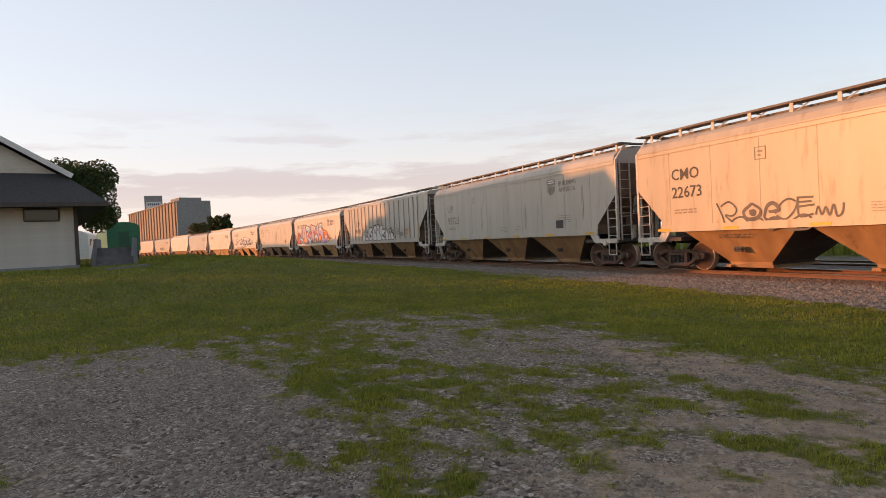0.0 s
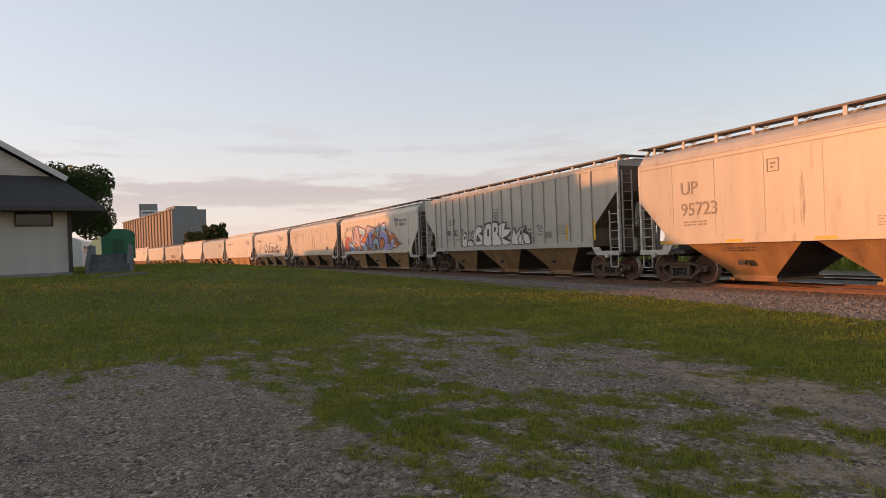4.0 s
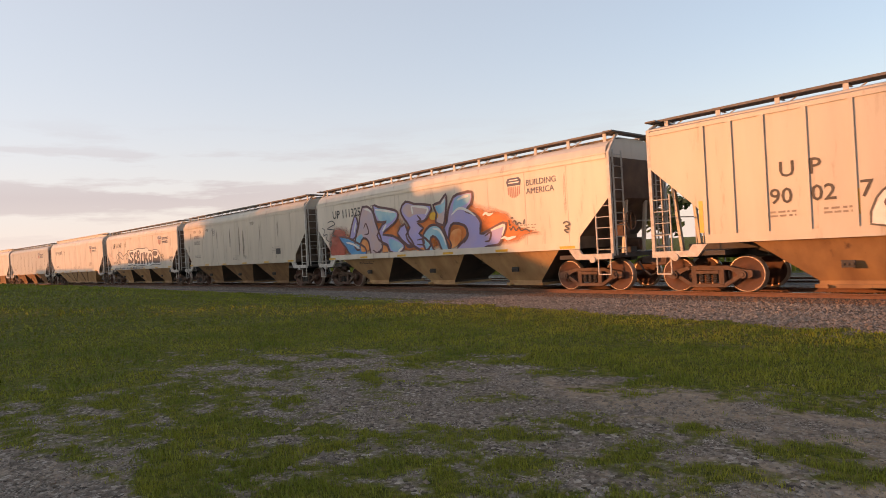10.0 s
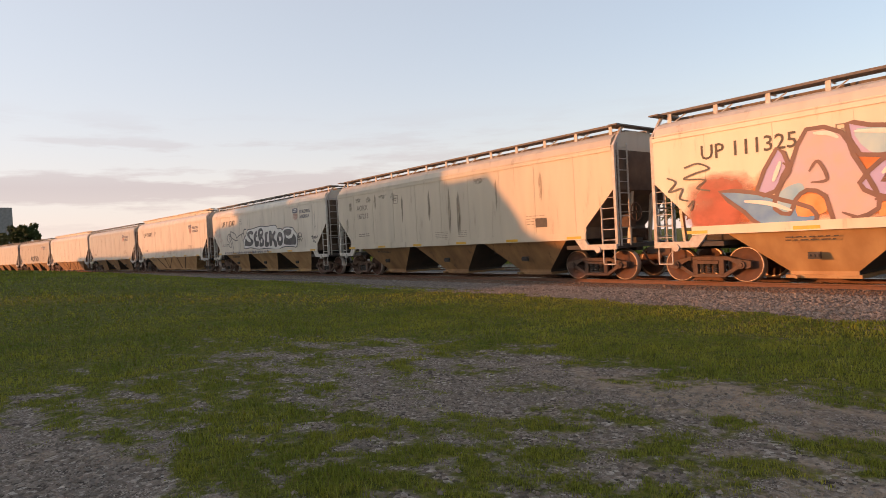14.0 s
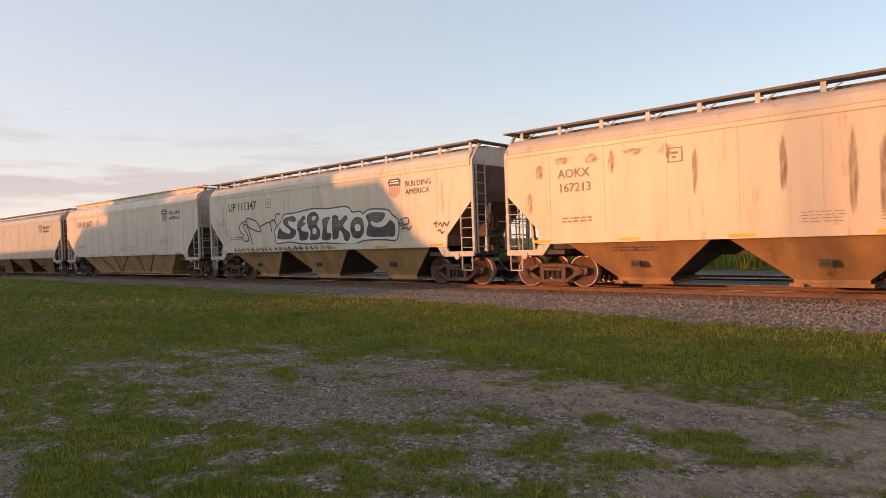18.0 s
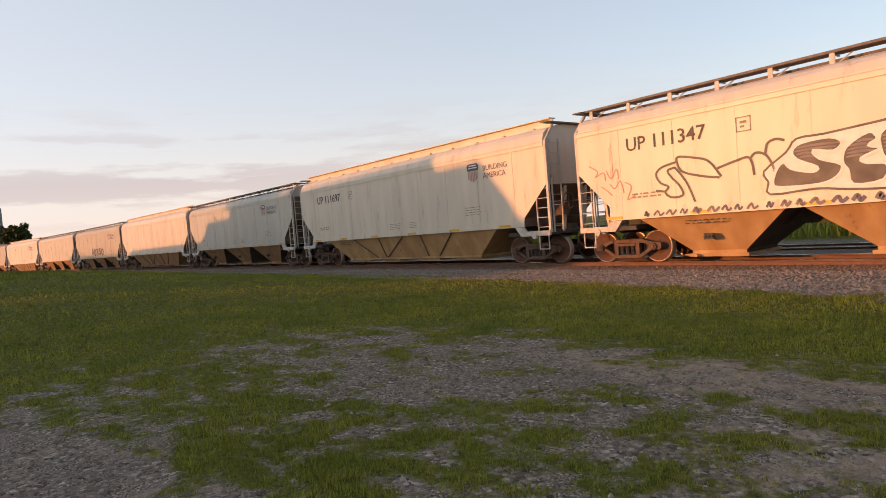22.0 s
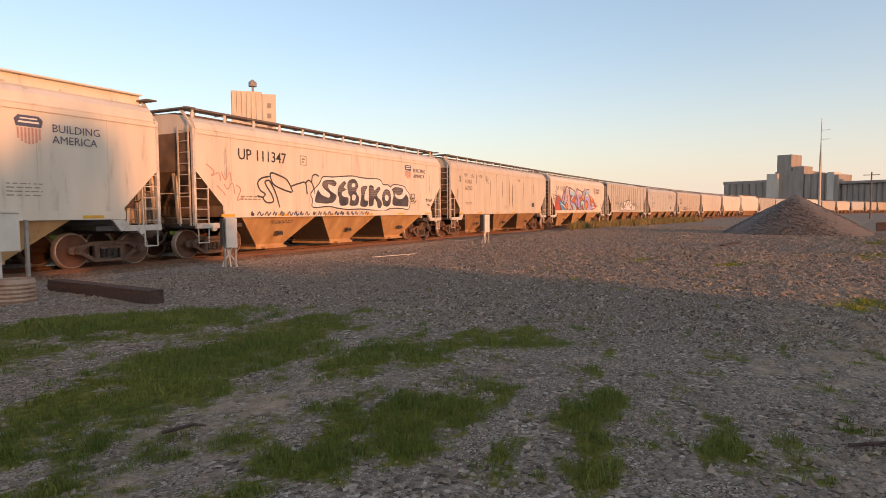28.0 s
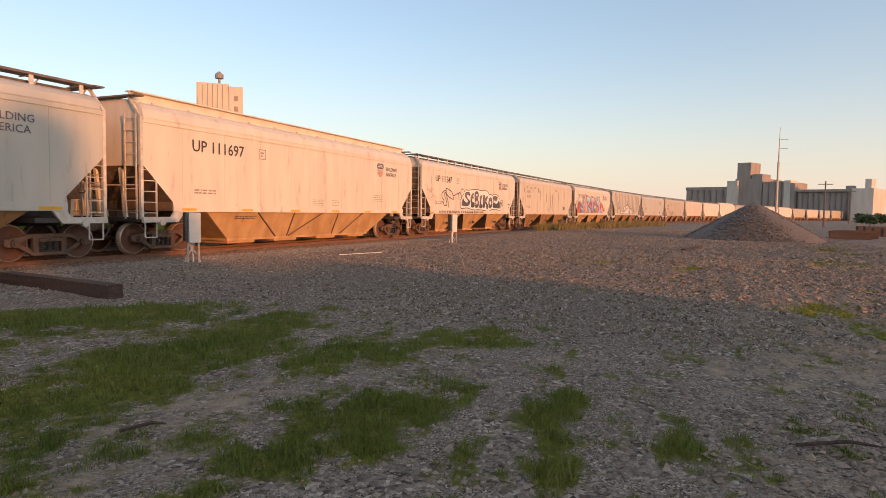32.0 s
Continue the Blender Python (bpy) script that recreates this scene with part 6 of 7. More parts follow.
east = thing("grain_elevator", "concrete grain elevator with stepped towers and silo rows", "grain elevator")
block(east, "silo_house", 352, 372, -10.3, 12.0, 0, 17.0, CONC)
silos(east, 352, -10.2, 12.0, 15.4, 1.6, CONC)
block(east, "gallery", 351, 373, -10.4, 12.2, 15.5, 17.1, CONC)
block(east, "stair_tower", 348, 356, -14.8, -10.0, 0, 20.0, CONCW)
block(east, "work_house", 350, 372, -25.2, -13.0, 0, 21.0, CONC)
block(east, "head_tower", 350.5, 362, -19.6, -13.5, 20.9, 29.4, CONC)
block(east, "second_tower", 350.2, 360, -25.1, -20.5, 20.9, 23.2, CONC)
silos(east, 351, -36.5, -25.3, 19.2, 1.4, CONC)
block(east, "silo_house", 352, 372, -37, -25.2, 0, 18.8, CONC)
block(east, "end_tower", 349, 358, -37.6, -35.0, 0, 19.5, CONCW)
block(east, "end_tower", 349, 358, -39.4, -37.7, 0, 18.2, CONC)
block(east, "roof_house", 351, 356, -31.5, -29.5, 18.7, 19.9, CONC)
west = thing("grain_elevator", "long low row of concrete silos with a lit end block", "grain elevator")
block(west, "silo_house", 352, 368, -61.4, -39.6, 0, 13.6, CONC)
silos(west, 352, -61.2, -39.8, 13.3, 1.1, CONC)
block(west, "gallery", 350, 366, -61.5, -39.6, 13.7, 14.9, CONC)
block(west, "end_block", 348, 366, -69.0, -61.4, 0, 15.0, CONCW)
block(west, "head_house", 350, 356, -67.6, -65.4, 14.9, 19.3, CONCW)
block(west, "roof_house", 350, 355, -61.0, -58.6, 14.8, 16.4, CONCGREY)
for e in (east, west):
    e.matrix_basis = Matrix.Translation((352, -25, 0)) @ Matrix.Rotation(radians(-27), 4, "Z") @ Matrix.Diagonal((1, 1.12, 1, 1)) @ Matrix.Translation((-352, 25, 0))
tall = thing("grain_elevator", "tall pale concrete elevator head house behind the train", "grain elevator")
KT = 2.78
cx, cy = 77.3 * KT, 74.5 * KT
hd = math.degrees(math.atan2(-cx, cy))
b = B()
quadbox(b, -9.0, 4.5, -7, 7, 0, 56.5)
part("silo_block", b, CONCW, tall)
b = B()
quadbox(b, 4.5, 10.5, -7.5, 7, 0, 55.5)
part("work_house", b, CONCW, tall)
for k in range(6):
    b = B()
    quadbox(b, -8.6 + 2.1 * k, -8.1 + 2.1 * k, -7.5, -7.0, 0, 55.9)
    part("pilaster", b, CONCW, tall)
for k in range(3):
    b = B()
    quadbox(b, 6.6, 8.4, -7.62, -7.5, 40 + 4.6 * k, 42.2 + 4.6 * k)
    part("window", b, CONC, tall)
b = B()
tube(b, (0.5, 0, 56.5), (0.5, 0, 60), 0.5, 8)
tube(b, (0.5, 0, 60), (0.5, 0, 61.8), 1.9, 12)
tube(b, (0.5, 0, 61.8), (0.5, 0, 63.2), 1.9, 12, 0.3)
part("roof_vent", b, CONCGREY, tall)
tall.matrix_basis = pose(cx, cy, 0, 0, 0, hd)

# ---- line-side cabinets, ties, rubble ----
CABW = mat("white_cabinet_paint", (0.66, 0.63, 0.58), (0.55, 0.52, 0.47), scale=3, rough=0.5, spots=(0.35, 0.25, 0.17), spot_scale=3, spot_at=0.66)
GALV = mat("galvanised_post", (0.36, 0.34, 0.32), (0.28, 0.26, 0.24), scale=6, rough=0.5, metal=0.4)
cab = thing("signal_cabinet", "white line-side signal cabinet on three posts", "signal cabinet", pose(6.25, 12.0, lie(6.25, 12)))
b = B()
quadbox(b, -0.23, 0.33, -0.18, 0.18, 0.88, 1.58)
part("box", b, CABW, cab, bevel=0.015)
b = B()
quadbox(b, -0.42, -0.24, -0.10, 0.16, 0.90, 1.56)
part("side_box", b, CABW, cab, bevel=0.012)
b = B()
quadbox(b, -0.26, 0.36, -0.22, 0.21, 1.585, 1.61)
part("lid", b, CABW, cab)
b = B()
tube(b, (0.02, 0, 0.0), (0.02, 0, 0.88), 0.065, 10)
part("conduit", b, CABW, cab)
for x in (-0.20, 0.42):
    b = B()
    bar(b, (x, -0.2, -0.1), (x, -0.2, 1.45), 0.07, 0.05)
    part("post", b, GALV, cab)
pipe = thing("culvert_pipe", "short rusty corrugated pipe standing in the grass", "pipe", pose(6.2, 11.35, lie(6.2, 11.35)))
b = B()
prof = [(0.30, 0.0)] + [(0.30 + 0.014 * (k % 2), 0.02 + 0.036 * k) for k in range(11)] + [(0.28, 0.42), (0.26, 0.40), (0.26, 0.0)]
rings = [[b.verts.new((r * math.cos(2 * math.pi * i / 20), r * math.sin(2 * math.pi * i / 20), z)) for i in range(20)] for r, z in prof]
for ra, rb in zip(rings, rings[1:]):
    for i in range(20):
        b.faces.new((ra[i], ra[(i + 1) % 20], rb[(i + 1) % 20], rb[i]))
part("corrugated_sleeve", b, mat("rust_striped_steel", (0.42, 0.30, 0.22), (0.30, 0.17, 0.11), scale=3, rough=0.6, metal=0.3), pipe, smooth=False)


def line_box(x, y, label):
    t = thing("signal_post_box", label, "signal cabinet", pose(x, y, lie(x, y), 0, 0, -25))
    b = B()
    quadbox(b, -0.12, 0.20, -0.14, 0.14, 0.56, 1.40)
    part("box", b, CABW, t, bevel=0.012)
    b = B()
    quadbox(b, -0.21, -0.172, -0.10, 0.10, 0.62, 1.40)
    part("connector_strip", b, DARK, t)
    for sx in (-0.15, 0.15):
        b = B()
        bar(b, (sx, -0.1, -0.05), (sx, -0.1, 0.56), 0.05, 0.05)
        part("leg", b, GALV, t)
    for sx, q in ((-0.05, -0.16), (0.06, 0.18), (0.0, 0.03)):
        b = B()
        pts = [(sx, 0, 0.56), (sx * 0.4, 0, 0.36), (q, 0, 0.16), (q * 1.2, 0, 0.0)]
        for p, r in zip(pts, pts[1:]):
            tube(b, p, r, 0.022, 6)
        part("cable", b, CABW, t)


line_box(12.85, 13.2, "white signal box on legs with hanging cables")
line_box(27.0, 11.25, "white signal box farther along the track")

TIE = mat("old_dark_tie", (0.05, 0.032, 0.026), (0.095, 0.06, 0.046), scale=3, rough=0.95, bump=0.6, fine=30, streak=(1, 9, 9), spots=(0.20, 0.16, 0.13), spot_scale=6, spot_at=0.66)


def old_tie(p, q, label, lift=0.0, w=0.23, h=0.19):
    b = B()
    pv, qv = Vector(p), Vector(q)
    bar(b, (0, -(qv - pv).length / 2, 0), (0, (qv - pv).length / 2, 0), w, h)
    bmesh.ops.subdivide_edges(b, edges=b.edges[:], cuts=3, use_grid_fill=True)
    rng = random.Random(int(pv.x * 100))
    for v in b.verts:
        v.co += Vector((rng.uniform(-1, 1), rng.uniform(-1, 1), rng.uniform(-1, 1))) * 0.009
    mid = (pv + qv) / 2
    o = part("railway_tie", b, TIE, bevel=0.0)
    d = (qv - pv).normalized()
    o.matrix_basis = Matrix.Translation(mid) @ d.to_track_quat("Y", "Z").to_matrix().to_4x4()
    return tagged(o, label, "railway tie", "discarded railway ties")


old_tie((0.26, 6.75, 0.11), (0.31, 8.9, 0.20), "dark discarded tie lying end-on in the grass")
old_tie((1.30, 9.75, 0.13), (2.25, 7.45, 0.10), "dark discarded tie lying aslant in the grass")
old_tie((2.42, 8.25, 0.16), (3.20, 10.5, 0.18), "dark tie in a heap of three")
old_tie((2.80, 8.22, 0.14), (3.55, 10.45, 0.16), "dark tie in the middle of a heap of three")
old_tie((3.70, 8.25, 0.15), (4.05, 10.8, 0.22), "dark tie leaning in a heap of three")
old_tie((7.30, 9.15, 0.10), (7.60, 12.6, 0.10), "long dark timber lying beside the ballast", w=0.26, h=0.24)
old_tie((28.0, 0.95, 0.06), (31.3, 0.3, 0.06), "pale weathered timber on the gravel by the mound", w=0.18, h=0.1)
rng = random.Random(9)
for k in range(9):
    x, y, z = 52 + (k % 3) * 1.6 + rng.uniform(-0.4, 0.4), -9.4 - (k % 3) * 0.5, 0.12 + 0.2 * (k // 3)
    a = rng.uniform(-0.5, 0.5)
    old_tie((x, y - 1.3, z), (x + a, y + 1.3, z), "dark tie in a stack beyond the mound")
for k in range(4):
    old_tie((62 + 3.2 * k, -13.5, 0.35 + 0.02 * k), (62.6 + 3.2 * k, -16.5, 0.35), "dark tie in a long low stack", w=0.5, h=0.7)

CARD = mat("pale_card", (0.62, 0.52, 0.34), (0.5, 0.38, 0.2), scale=6, rough=0.85, bump=0.2)
box = thing("crushed_carton", "crushed pale cardboard carton on the ground", "carton", pose(1.80, 3.82, 0.012, 0, 0, 25))
b = B()
prism(b, [(-0.07, 0.0), (0.055, 0.0), (0.08, 0.03), (0.012, 0.075), (-0.06, 0.045)], -0.04, 0.035)
part("body", b, CARD, box, bevel=0.008)
b = B()
bar(b, (0.015, -0.01, 0.068), (0.09, 0.015, 0.10), 0.06, 0.005)
part("flap", b, CARD, box)
b = B()
bar(b, (4.6, 10.2, 0.10), (4.95, 10.45, 0.13), 0.28, 0.03)
tagged(part("white_board_scrap", b, CABW), "scrap of white board on the ballast", "scrap")
for p, q, nm in (((3.0, 3.6, 0.03), (3.22, 3.42, 0.04), 1), ((4.8, -0.62, 0.03), (4.95, -1.15, 0.05), 3), ((14.6, 7.0, 0.03), (15.6, 6.6, 0.03), 4), ((1.7, 5.5, 0.02), (2.2, 5.65, 0.05), 5)):
    b = B()
    m = (Vector(p) + Vector(q)) / 2 + Vector((0.03, -0.05, 0.03))
    tube(b, p, m, 0.014, 6)
    tube(b, m, q, 0.014, 6, 0.006)
    tagged(part("dead_branch", b, TIE), "short dark piece of wood on the gravel", "stick")
b = B()
bar(b, (17.2, 11.2, 0.05), (19.0, 10.6, 0.06), 0.03, 0.02)
tagged(part("pale_lath", b, CABW), "pale thin lath on the ballast", "lath")

# gravel mound
b = B()
nr, na = 16, 40
ring = []
MX, MY, MH, MR = 44.5, -2.7, 2.5, 4.3
for i in range(nr + 1):
    r = i / nr
    for j in range(na):
        a = 2 * math.pi * j / na
        rr = r * MR * (1 + 0.10 * noise.noise((math.cos(a) * 1.5, math.sin(a) * 1.5, 7.7)))
        z = MH * max(0.0, (1 - r) ** 0.92 - 0.05 * math.sin(3 * a) * r * (1 - r)) + 0.10 * noise.noise((rr * math.cos(a) * 0.9, rr * math.sin(a) * 0.9, 1.0)) * (1 - r)
        ring.append(b.verts.new((MX + rr * math.cos(a) * 0.9, MY + rr * math.sin(a), z - 0.03)))
for i in range(nr):
    for j in range(na):
        q = [ring[i * na + j], ring[i * na + (j + 1) % na], ring[(i + 1) * na + (j + 1) % na], ring[(i + 1) * na + j]]
        if i == 0:
            q = q[1:] if j else q[1:]
        b.faces.new(q)
MOUND = mat("mound_gravel", (0.17, 0.14, 0.12), (0.11, 0.092, 0.08), scale=14, rough=0.95, bump=1.0, fine=12, spots=(0.30, 0.26, 0.22), spot_scale=9, spot_at=0.6)
tagged(part("gravel_mound", b, MOUND, smooth=True), "heap of dark grey gravel in the yard", "gravel heap")

# utility poles and mast
POLEW = mat("weathered_pole_wood", (0.16, 0.13, 0.11), (0.11, 0.09, 0.08), scale=4, rough=0.9, bump=0.3, streak=(6, 6, 0.5))
mast = thing("radio_mast", "slender pale radio mast with side arms", "mast", pose(119, -10.6, 0))
b = B()
tube(b, (0, 0, 0), (0, 0, 11), 0.22, 8, 0.17)
part("lower_tube", b, GALV, mast)
b = B()
tube(b, (0, 0, 11), (0, 0, 16.8), 0.11, 8, 0.04)
part("upper_tube", b, GALV, mast)
for z in (13.2, 14.7):
    b = B()
    bar(b, (0, 0.1, z), (0, -1.3, z), 0.07, 0.07)
    part("side_arm", b, GALV, mast)


def pole(x, y, h):
    t = thing("utility_pole", "weathered wooden utility pole with a crossarm", "utility pole", pose(x, y, 0), group="utility poles")
    b = B()
    tube(b, (0, 0, -0.3), (0, 0, h), 0.14, 8, 0.10)
    part("pole", b, POLEW, t)
    b = B()
    bar(b, (0, -1.1, h - 0.5), (0, 1.1, h - 0.5), 0.1, 0.12)
    part("crossarm", b, POLEW, t)


pole(119, -17.7, 7.6)
pole(190, -34, 9)

# ---- boxcars on the second track ----
BOXC = paint("cream_boxcar_paint", (0.60, 0.50, 0.36), amount=0.57)
boxcar = thing("boxcar", "cream ribbed boxcar standing on the second track", "freight car", group="standing boxcars")
b = B()
quadbox(b, -7.6, 7.6, -1.55, 1.55, 1.05, 4.95)
part("body", b, BOXC, boxcar)
for k in range(26):
    x = -7.5 + k * 0.6
    b = B()
    quadbox(b, x - 0.05, x + 0.05, -1.62, -1.55, 1.1, 4.9)
    part("side_post", b, BOXC, boxcar)
b = B()
prism(b, [(-1.6, 4.95), (1.6, 4.95), (0, 5.15)], -7.65, 7.65, axis="x")
part("roof", b, BOXC, boxcar)
b = B()
quadbox(b, -1.5, 1.5, -1.66, -1.60, 1.15, 4.75)
part("sliding_door", b, BOXC, boxcar)
for x in (-5.6, 5.6):
    truck(boxcar, x)
boxcar.matrix_basis = pose(4.6, way(4.6)[0] + 4.6, RAIL - 0.05)
for k in range(1, 5):
    x = 4.6 + 16.4 * k
    copy_thing(boxcar, pose(x, way(x)[0] + 4.6, RAIL - 0.05, 0, 0, way(x)[1]))

# ---- trees ----
BARK = mat("tree_bark", (0.08, 0.06, 0.045), (0.05, 0.04, 0.03), scale=5, rough=0.95, bump=0.6, streak=(4, 4, 0.7))
LEAF = mat("tree_leaves", (0.045, 0.075, 0.022), (0.075, 0.10, 0.03), scale=1.2, rough=0.6, bump=0, rnd=0.35)
LEAFDRY = mat("dry_brush_leaves", (0.16, 0.13, 0.045), (0.09, 0.10, 0.03), scale=1.2, rough=0.7, bump=0, rnd=0.3)


def tree(x, y, z, h, r, seed, label, leaves=2600, leaf=0.16, material=None, low=0.28, name="tree"):
    """Tapered trunk, forking limbs and a crown of leaf sprays round their ends."""
    rng = random.Random(seed)
    t = thing(name, label, name, pose(x, y, z))
    b = B()
    tube(b, (0, 0, -0.2), (rng.uniform(-0.1, 0.1) * h * 0.3, 0, h * 0.42), 0.035 * h, 8, 0.022 * h)
    part("trunk", b, BARK, t)
    tips = []
    lb = B()
    for k in range(9):
        a, e = 2 * math.pi * (k + rng.random() * 0.6) / 9, rng.uniform(0.25, 1.25)
        s = Vector((0, 0, h * rng.uniform(0.26, 0.42)))
        q = s + Vector((math.cos(a) * math.cos(e) * r * 0.75, math.sin(a) * math.cos(e) * r * 0.75, math.sin(e) * h * 0.42))
        tube(lb, s, q, 0.012 * h, 6, 0.005 * h)
        tips.append(q)
        for j in range(3):
            w = q + Vector((rng.uniform(-1, 1) * r * 0.42, rng.uniform(-1, 1) * r * 0.42, rng.uniform(-0.5, 0.8) * h * 0.16))
            tube(lb, q, w, 0.005 * h, 5, 0.002 * h)
            tips.append(w)
    part("limbs", lb, BARK, t)
    vs, fs = [], []
    for k in range(leaves):
        c = rng.choice(tips)
        g = Vector((rng.gauss(0, 1), rng.gauss(0, 1), rng.gauss(0, 0.8)))
        g = g * min(1.0, 1.7 / max(0.01, g.length))
        p = c + g * r * 0.15
        if p.z < h * low:
            continue
        u = Vector((rng.gauss(0, 1), rng.gauss(0, 1), rng.gauss(0, 0.7))).normalized()
        w = u.orthogonal().normalized() * leaf * rng.uniform(0.5, 1.1)
        u = u * leaf * rng.uniform(0.8, 1.5)
        i = len(vs)
        vs += [p - u - w * 0.2, p + w, p + u, p - w]
        fs.append((i, i + 1, i + 2, i + 3))
    crown = part("crown", raw("crown", [tuple(v) for v in vs], fs, material or LEAF), None, t)
    tagged(crown, kind="stuff")
    return t


tree(-46, -7.5, 1.0, 7.3, 4.6, 3, "large dark green tree behind the depot", leaves=42000, leaf=0.085, low=0.12)
tree(-284, 20.2, 0.0, 18.5, 5.6, 5, "dark tree beside the warehouse", leaves=3000, leaf=0.5, low=0.3)
tree(-280, 11.5, 0.0, 15.0, 4.2, 6, "olive shrub against the warehouse wall", leaves=2400, leaf=0.45, low=0.2, material=LEAFDRY)
tree(140, -28.5, 0.0, 2.3, 2.6, 9, "low green bush by the yard's end", leaves=1500, leaf=0.25, low=0.05, name="shrub")
for k, (x, y, h) in enumerate(((-34, 62, 7.5), (-22, 66, 6.5), (-60, 70, 8), (-8, 72, 6), (14, 76, 6.0), (-90, 75, 9))):
    tree(x, y, 0, h, h * 0.42, 20 + k, "dark green tree beyond the tracks", leaves=1300, leaf=0.3, low=0.12)
# grass bank and weeds beyond the tracks
DRYGRASS = mat("dry_weeds", (0.27, 0.20, 0.085), (0.19, 0.165, 0.055), scale=2, rough=0.9, bump=0, rnd=0.35)
GRASS = mat("grass_blades", (0.125, 0.158, 0.008), (0.265, 0.248, 0.020), scale=0.9, rough=0.75, bump=0, rnd=0.45)


def blades(name, label, places, material, hmin, hmax, wid, seed):
    """places: (x, y, z, scale). One blade each, bent, of two faces."""
    r = np.random.RandomState(seed)
    p = np.array(places)
    n = len(p)
    a, b2 = r.uniform(0, 2 * np.pi, n), r.uniform(0, 2 * np.pi, n)
    h = r.uniform(hmin, hmax, n) * p[:, 3]
    w = wid * r.uniform(0.6, 1.3, n) * p[:, 4]
    bend = h * r.uniform(0.2, 0.9, n)
    ux, uy = np.cos(a) * w, np.sin(a) * w
    bx, by = np.cos(b2) * bend, np.sin(b2) * bend
    base = p[:, :3]
    v = np.empty((n, 5, 3))
    v[:, 0] = base + np.stack([-ux, -uy, np.full(n, -0.02)], 1)
    v[:, 1] = base + np.stack([ux, uy, np.full(n, -0.02)], 1)
    mid = base + np.stack([bx * 0.35, by * 0.35, h * 0.62], 1)
    v[:, 2] = mid + np.stack([ux * 0.8, uy * 0.8, 0 * h], 1)
    v[:, 3] = mid - np.stack([ux * 0.8, uy * 0.8, 0 * h], 1)
    v[:, 4] = base + np.stack([bx, by, h], 1)
    k = np.arange(n) * 5
    me = bpy.data.meshes.new(name)
    me.vertices.add(n * 5)
    me.vertices.foreach_set("co", v.ravel())
    loops = np.stack([k, k + 1, k + 2, k + 3, k + 3, k + 2, k + 4], 1).ravel()
    me.loops.add(len(loops))
    me.loops.foreach_set("vertex_index", loops.astype(np.int32))
    me.polygons.add(2 * n)
    st = np.stack([np.arange(n) * 7, np.arange(n) * 7 + 4], 1).ravel()
    me.polygons.foreach_set("loop_start", st.astype(np.int32))
    me.update(calc_edges=True)
    me.materials.append(material)
    tagged(new(name, me), label, "grass", kind="stuff")


rng = random.Random(77)
seeds = np.random.RandomState(77)
spots, dry = [], []


def sow(x0, x1, y0, y1, density, sc, wd, near, far_):
    """Blades over a stretch of the plan, thick where the turf is thick and gathered into clumps."""
    n = int((x1 - x0) * (y1 - y0) * density)
    x, y = seeds.uniform(x0, x1, n), seeds.uniform(y0, y1, n)
    d = np.hypot(x, y)
    ok = (d >= near) & (d < far_)
    x, y = x[ok], y[ok]
    v = turf(x, y)
    clump = 0.5 + 0.9 * ripple(x * 5.5, y * 5.5, 31) + 0.5 * ripple(x * 13, y * 13, 32)
    ok = seeds.uniform(0, 1, len(x)) < soft(0.40, 0.80, v) * np.clip(0.35 + clump, 0.15, 1.0)
    x, y, v, clump = x[ok], y[ok], v[ok], clump[ok]
    tall_at = (0.45 + 0.55 * soft(0.45, 0.9, v)) * (0.6 + 0.7 * np.clip(clump, 0, 1.2)) * (0.8 + 0.6 * np.clip(ripple(x * 0.8, y * 0.8, 33), -0.3, 1))
    rows = np.stack([x, y, lie(x, y), sc * tall_at, np.full(len(x), wd)], 1)
    pale = seeds.uniform(0, 1, len(x)) < 0.035 + 0.10 * (1 - soft(0.45, 0.75, v)) + 0.10 * soft(0.1, 0.5, ripple(x * 0.5, y * 0.5, 34))
    dry.append(rows[pale])
    spots.append(rows[~pale])


sow(-8, 9, -2.5, 8, 5200, 0.85, 0.62, 1.8, 5.6)
sow(-11, 10, -4, 10, 2100, 0.85, 0.95, 5.6, 9.5)
sow(-16, 14, -5, 12.2, 720, 0.9, 1.7, 9.5, 15)
sow(-34, 20, -14, 12.4, 150, 1.0, 3.4, 15, 32)
sow(-75, -25, -9, 12.5, 18, 1.6, 7.0, 32, 90)
sow(15, 45, -8, 12.2, 60, 0.8, 3.0, 15, 50)
spots, dry = np.concatenate(spots), np.concatenate(dry)
rank = (spots[:, 0] > 1.6) & (spots[:, 1] < 10) & (spots[:, 0] < 9)
# lush strips; the darker green also holds the self-shadow of dense blades
LUSH = mat("lush_grass_blades", (0.062, 0.098, 0.010), (0.135, 0.150, 0.020), scale=0.9, rough=0.75, bump=0, rnd=0.45)
blades("lush_grass", "rank dark green grass in strips on the gravel", spots[rank], LUSH, 0.03, 0.105, 0.0050, 5)
spots = spots[~rank]
blades("lawn_grass", "patchy green grass over the gravel yard", spots, GRASS, 0.022, 0.072, 0.0050, 1)
blades("dry_grass", "straw-coloured blades among the grass", dry, DRYGRASS, 0.025, 0.07, 0.0040, 2)
far = []
for _ in range(9000):
    x = rng.uniform(48, 92)
    y = way(x)[0] - rng.uniform(3.2, 3.2 + 4.0 * (x - 45) / 45)
    far.append((x, y, 0.0, rng.uniform(0.8, 1.6), 5.0))
blades("weeds", "tall dry orange weeds along the track", far, DRYGRASS, 0.2, 0.6, 0.006, 3)
bank_g = []
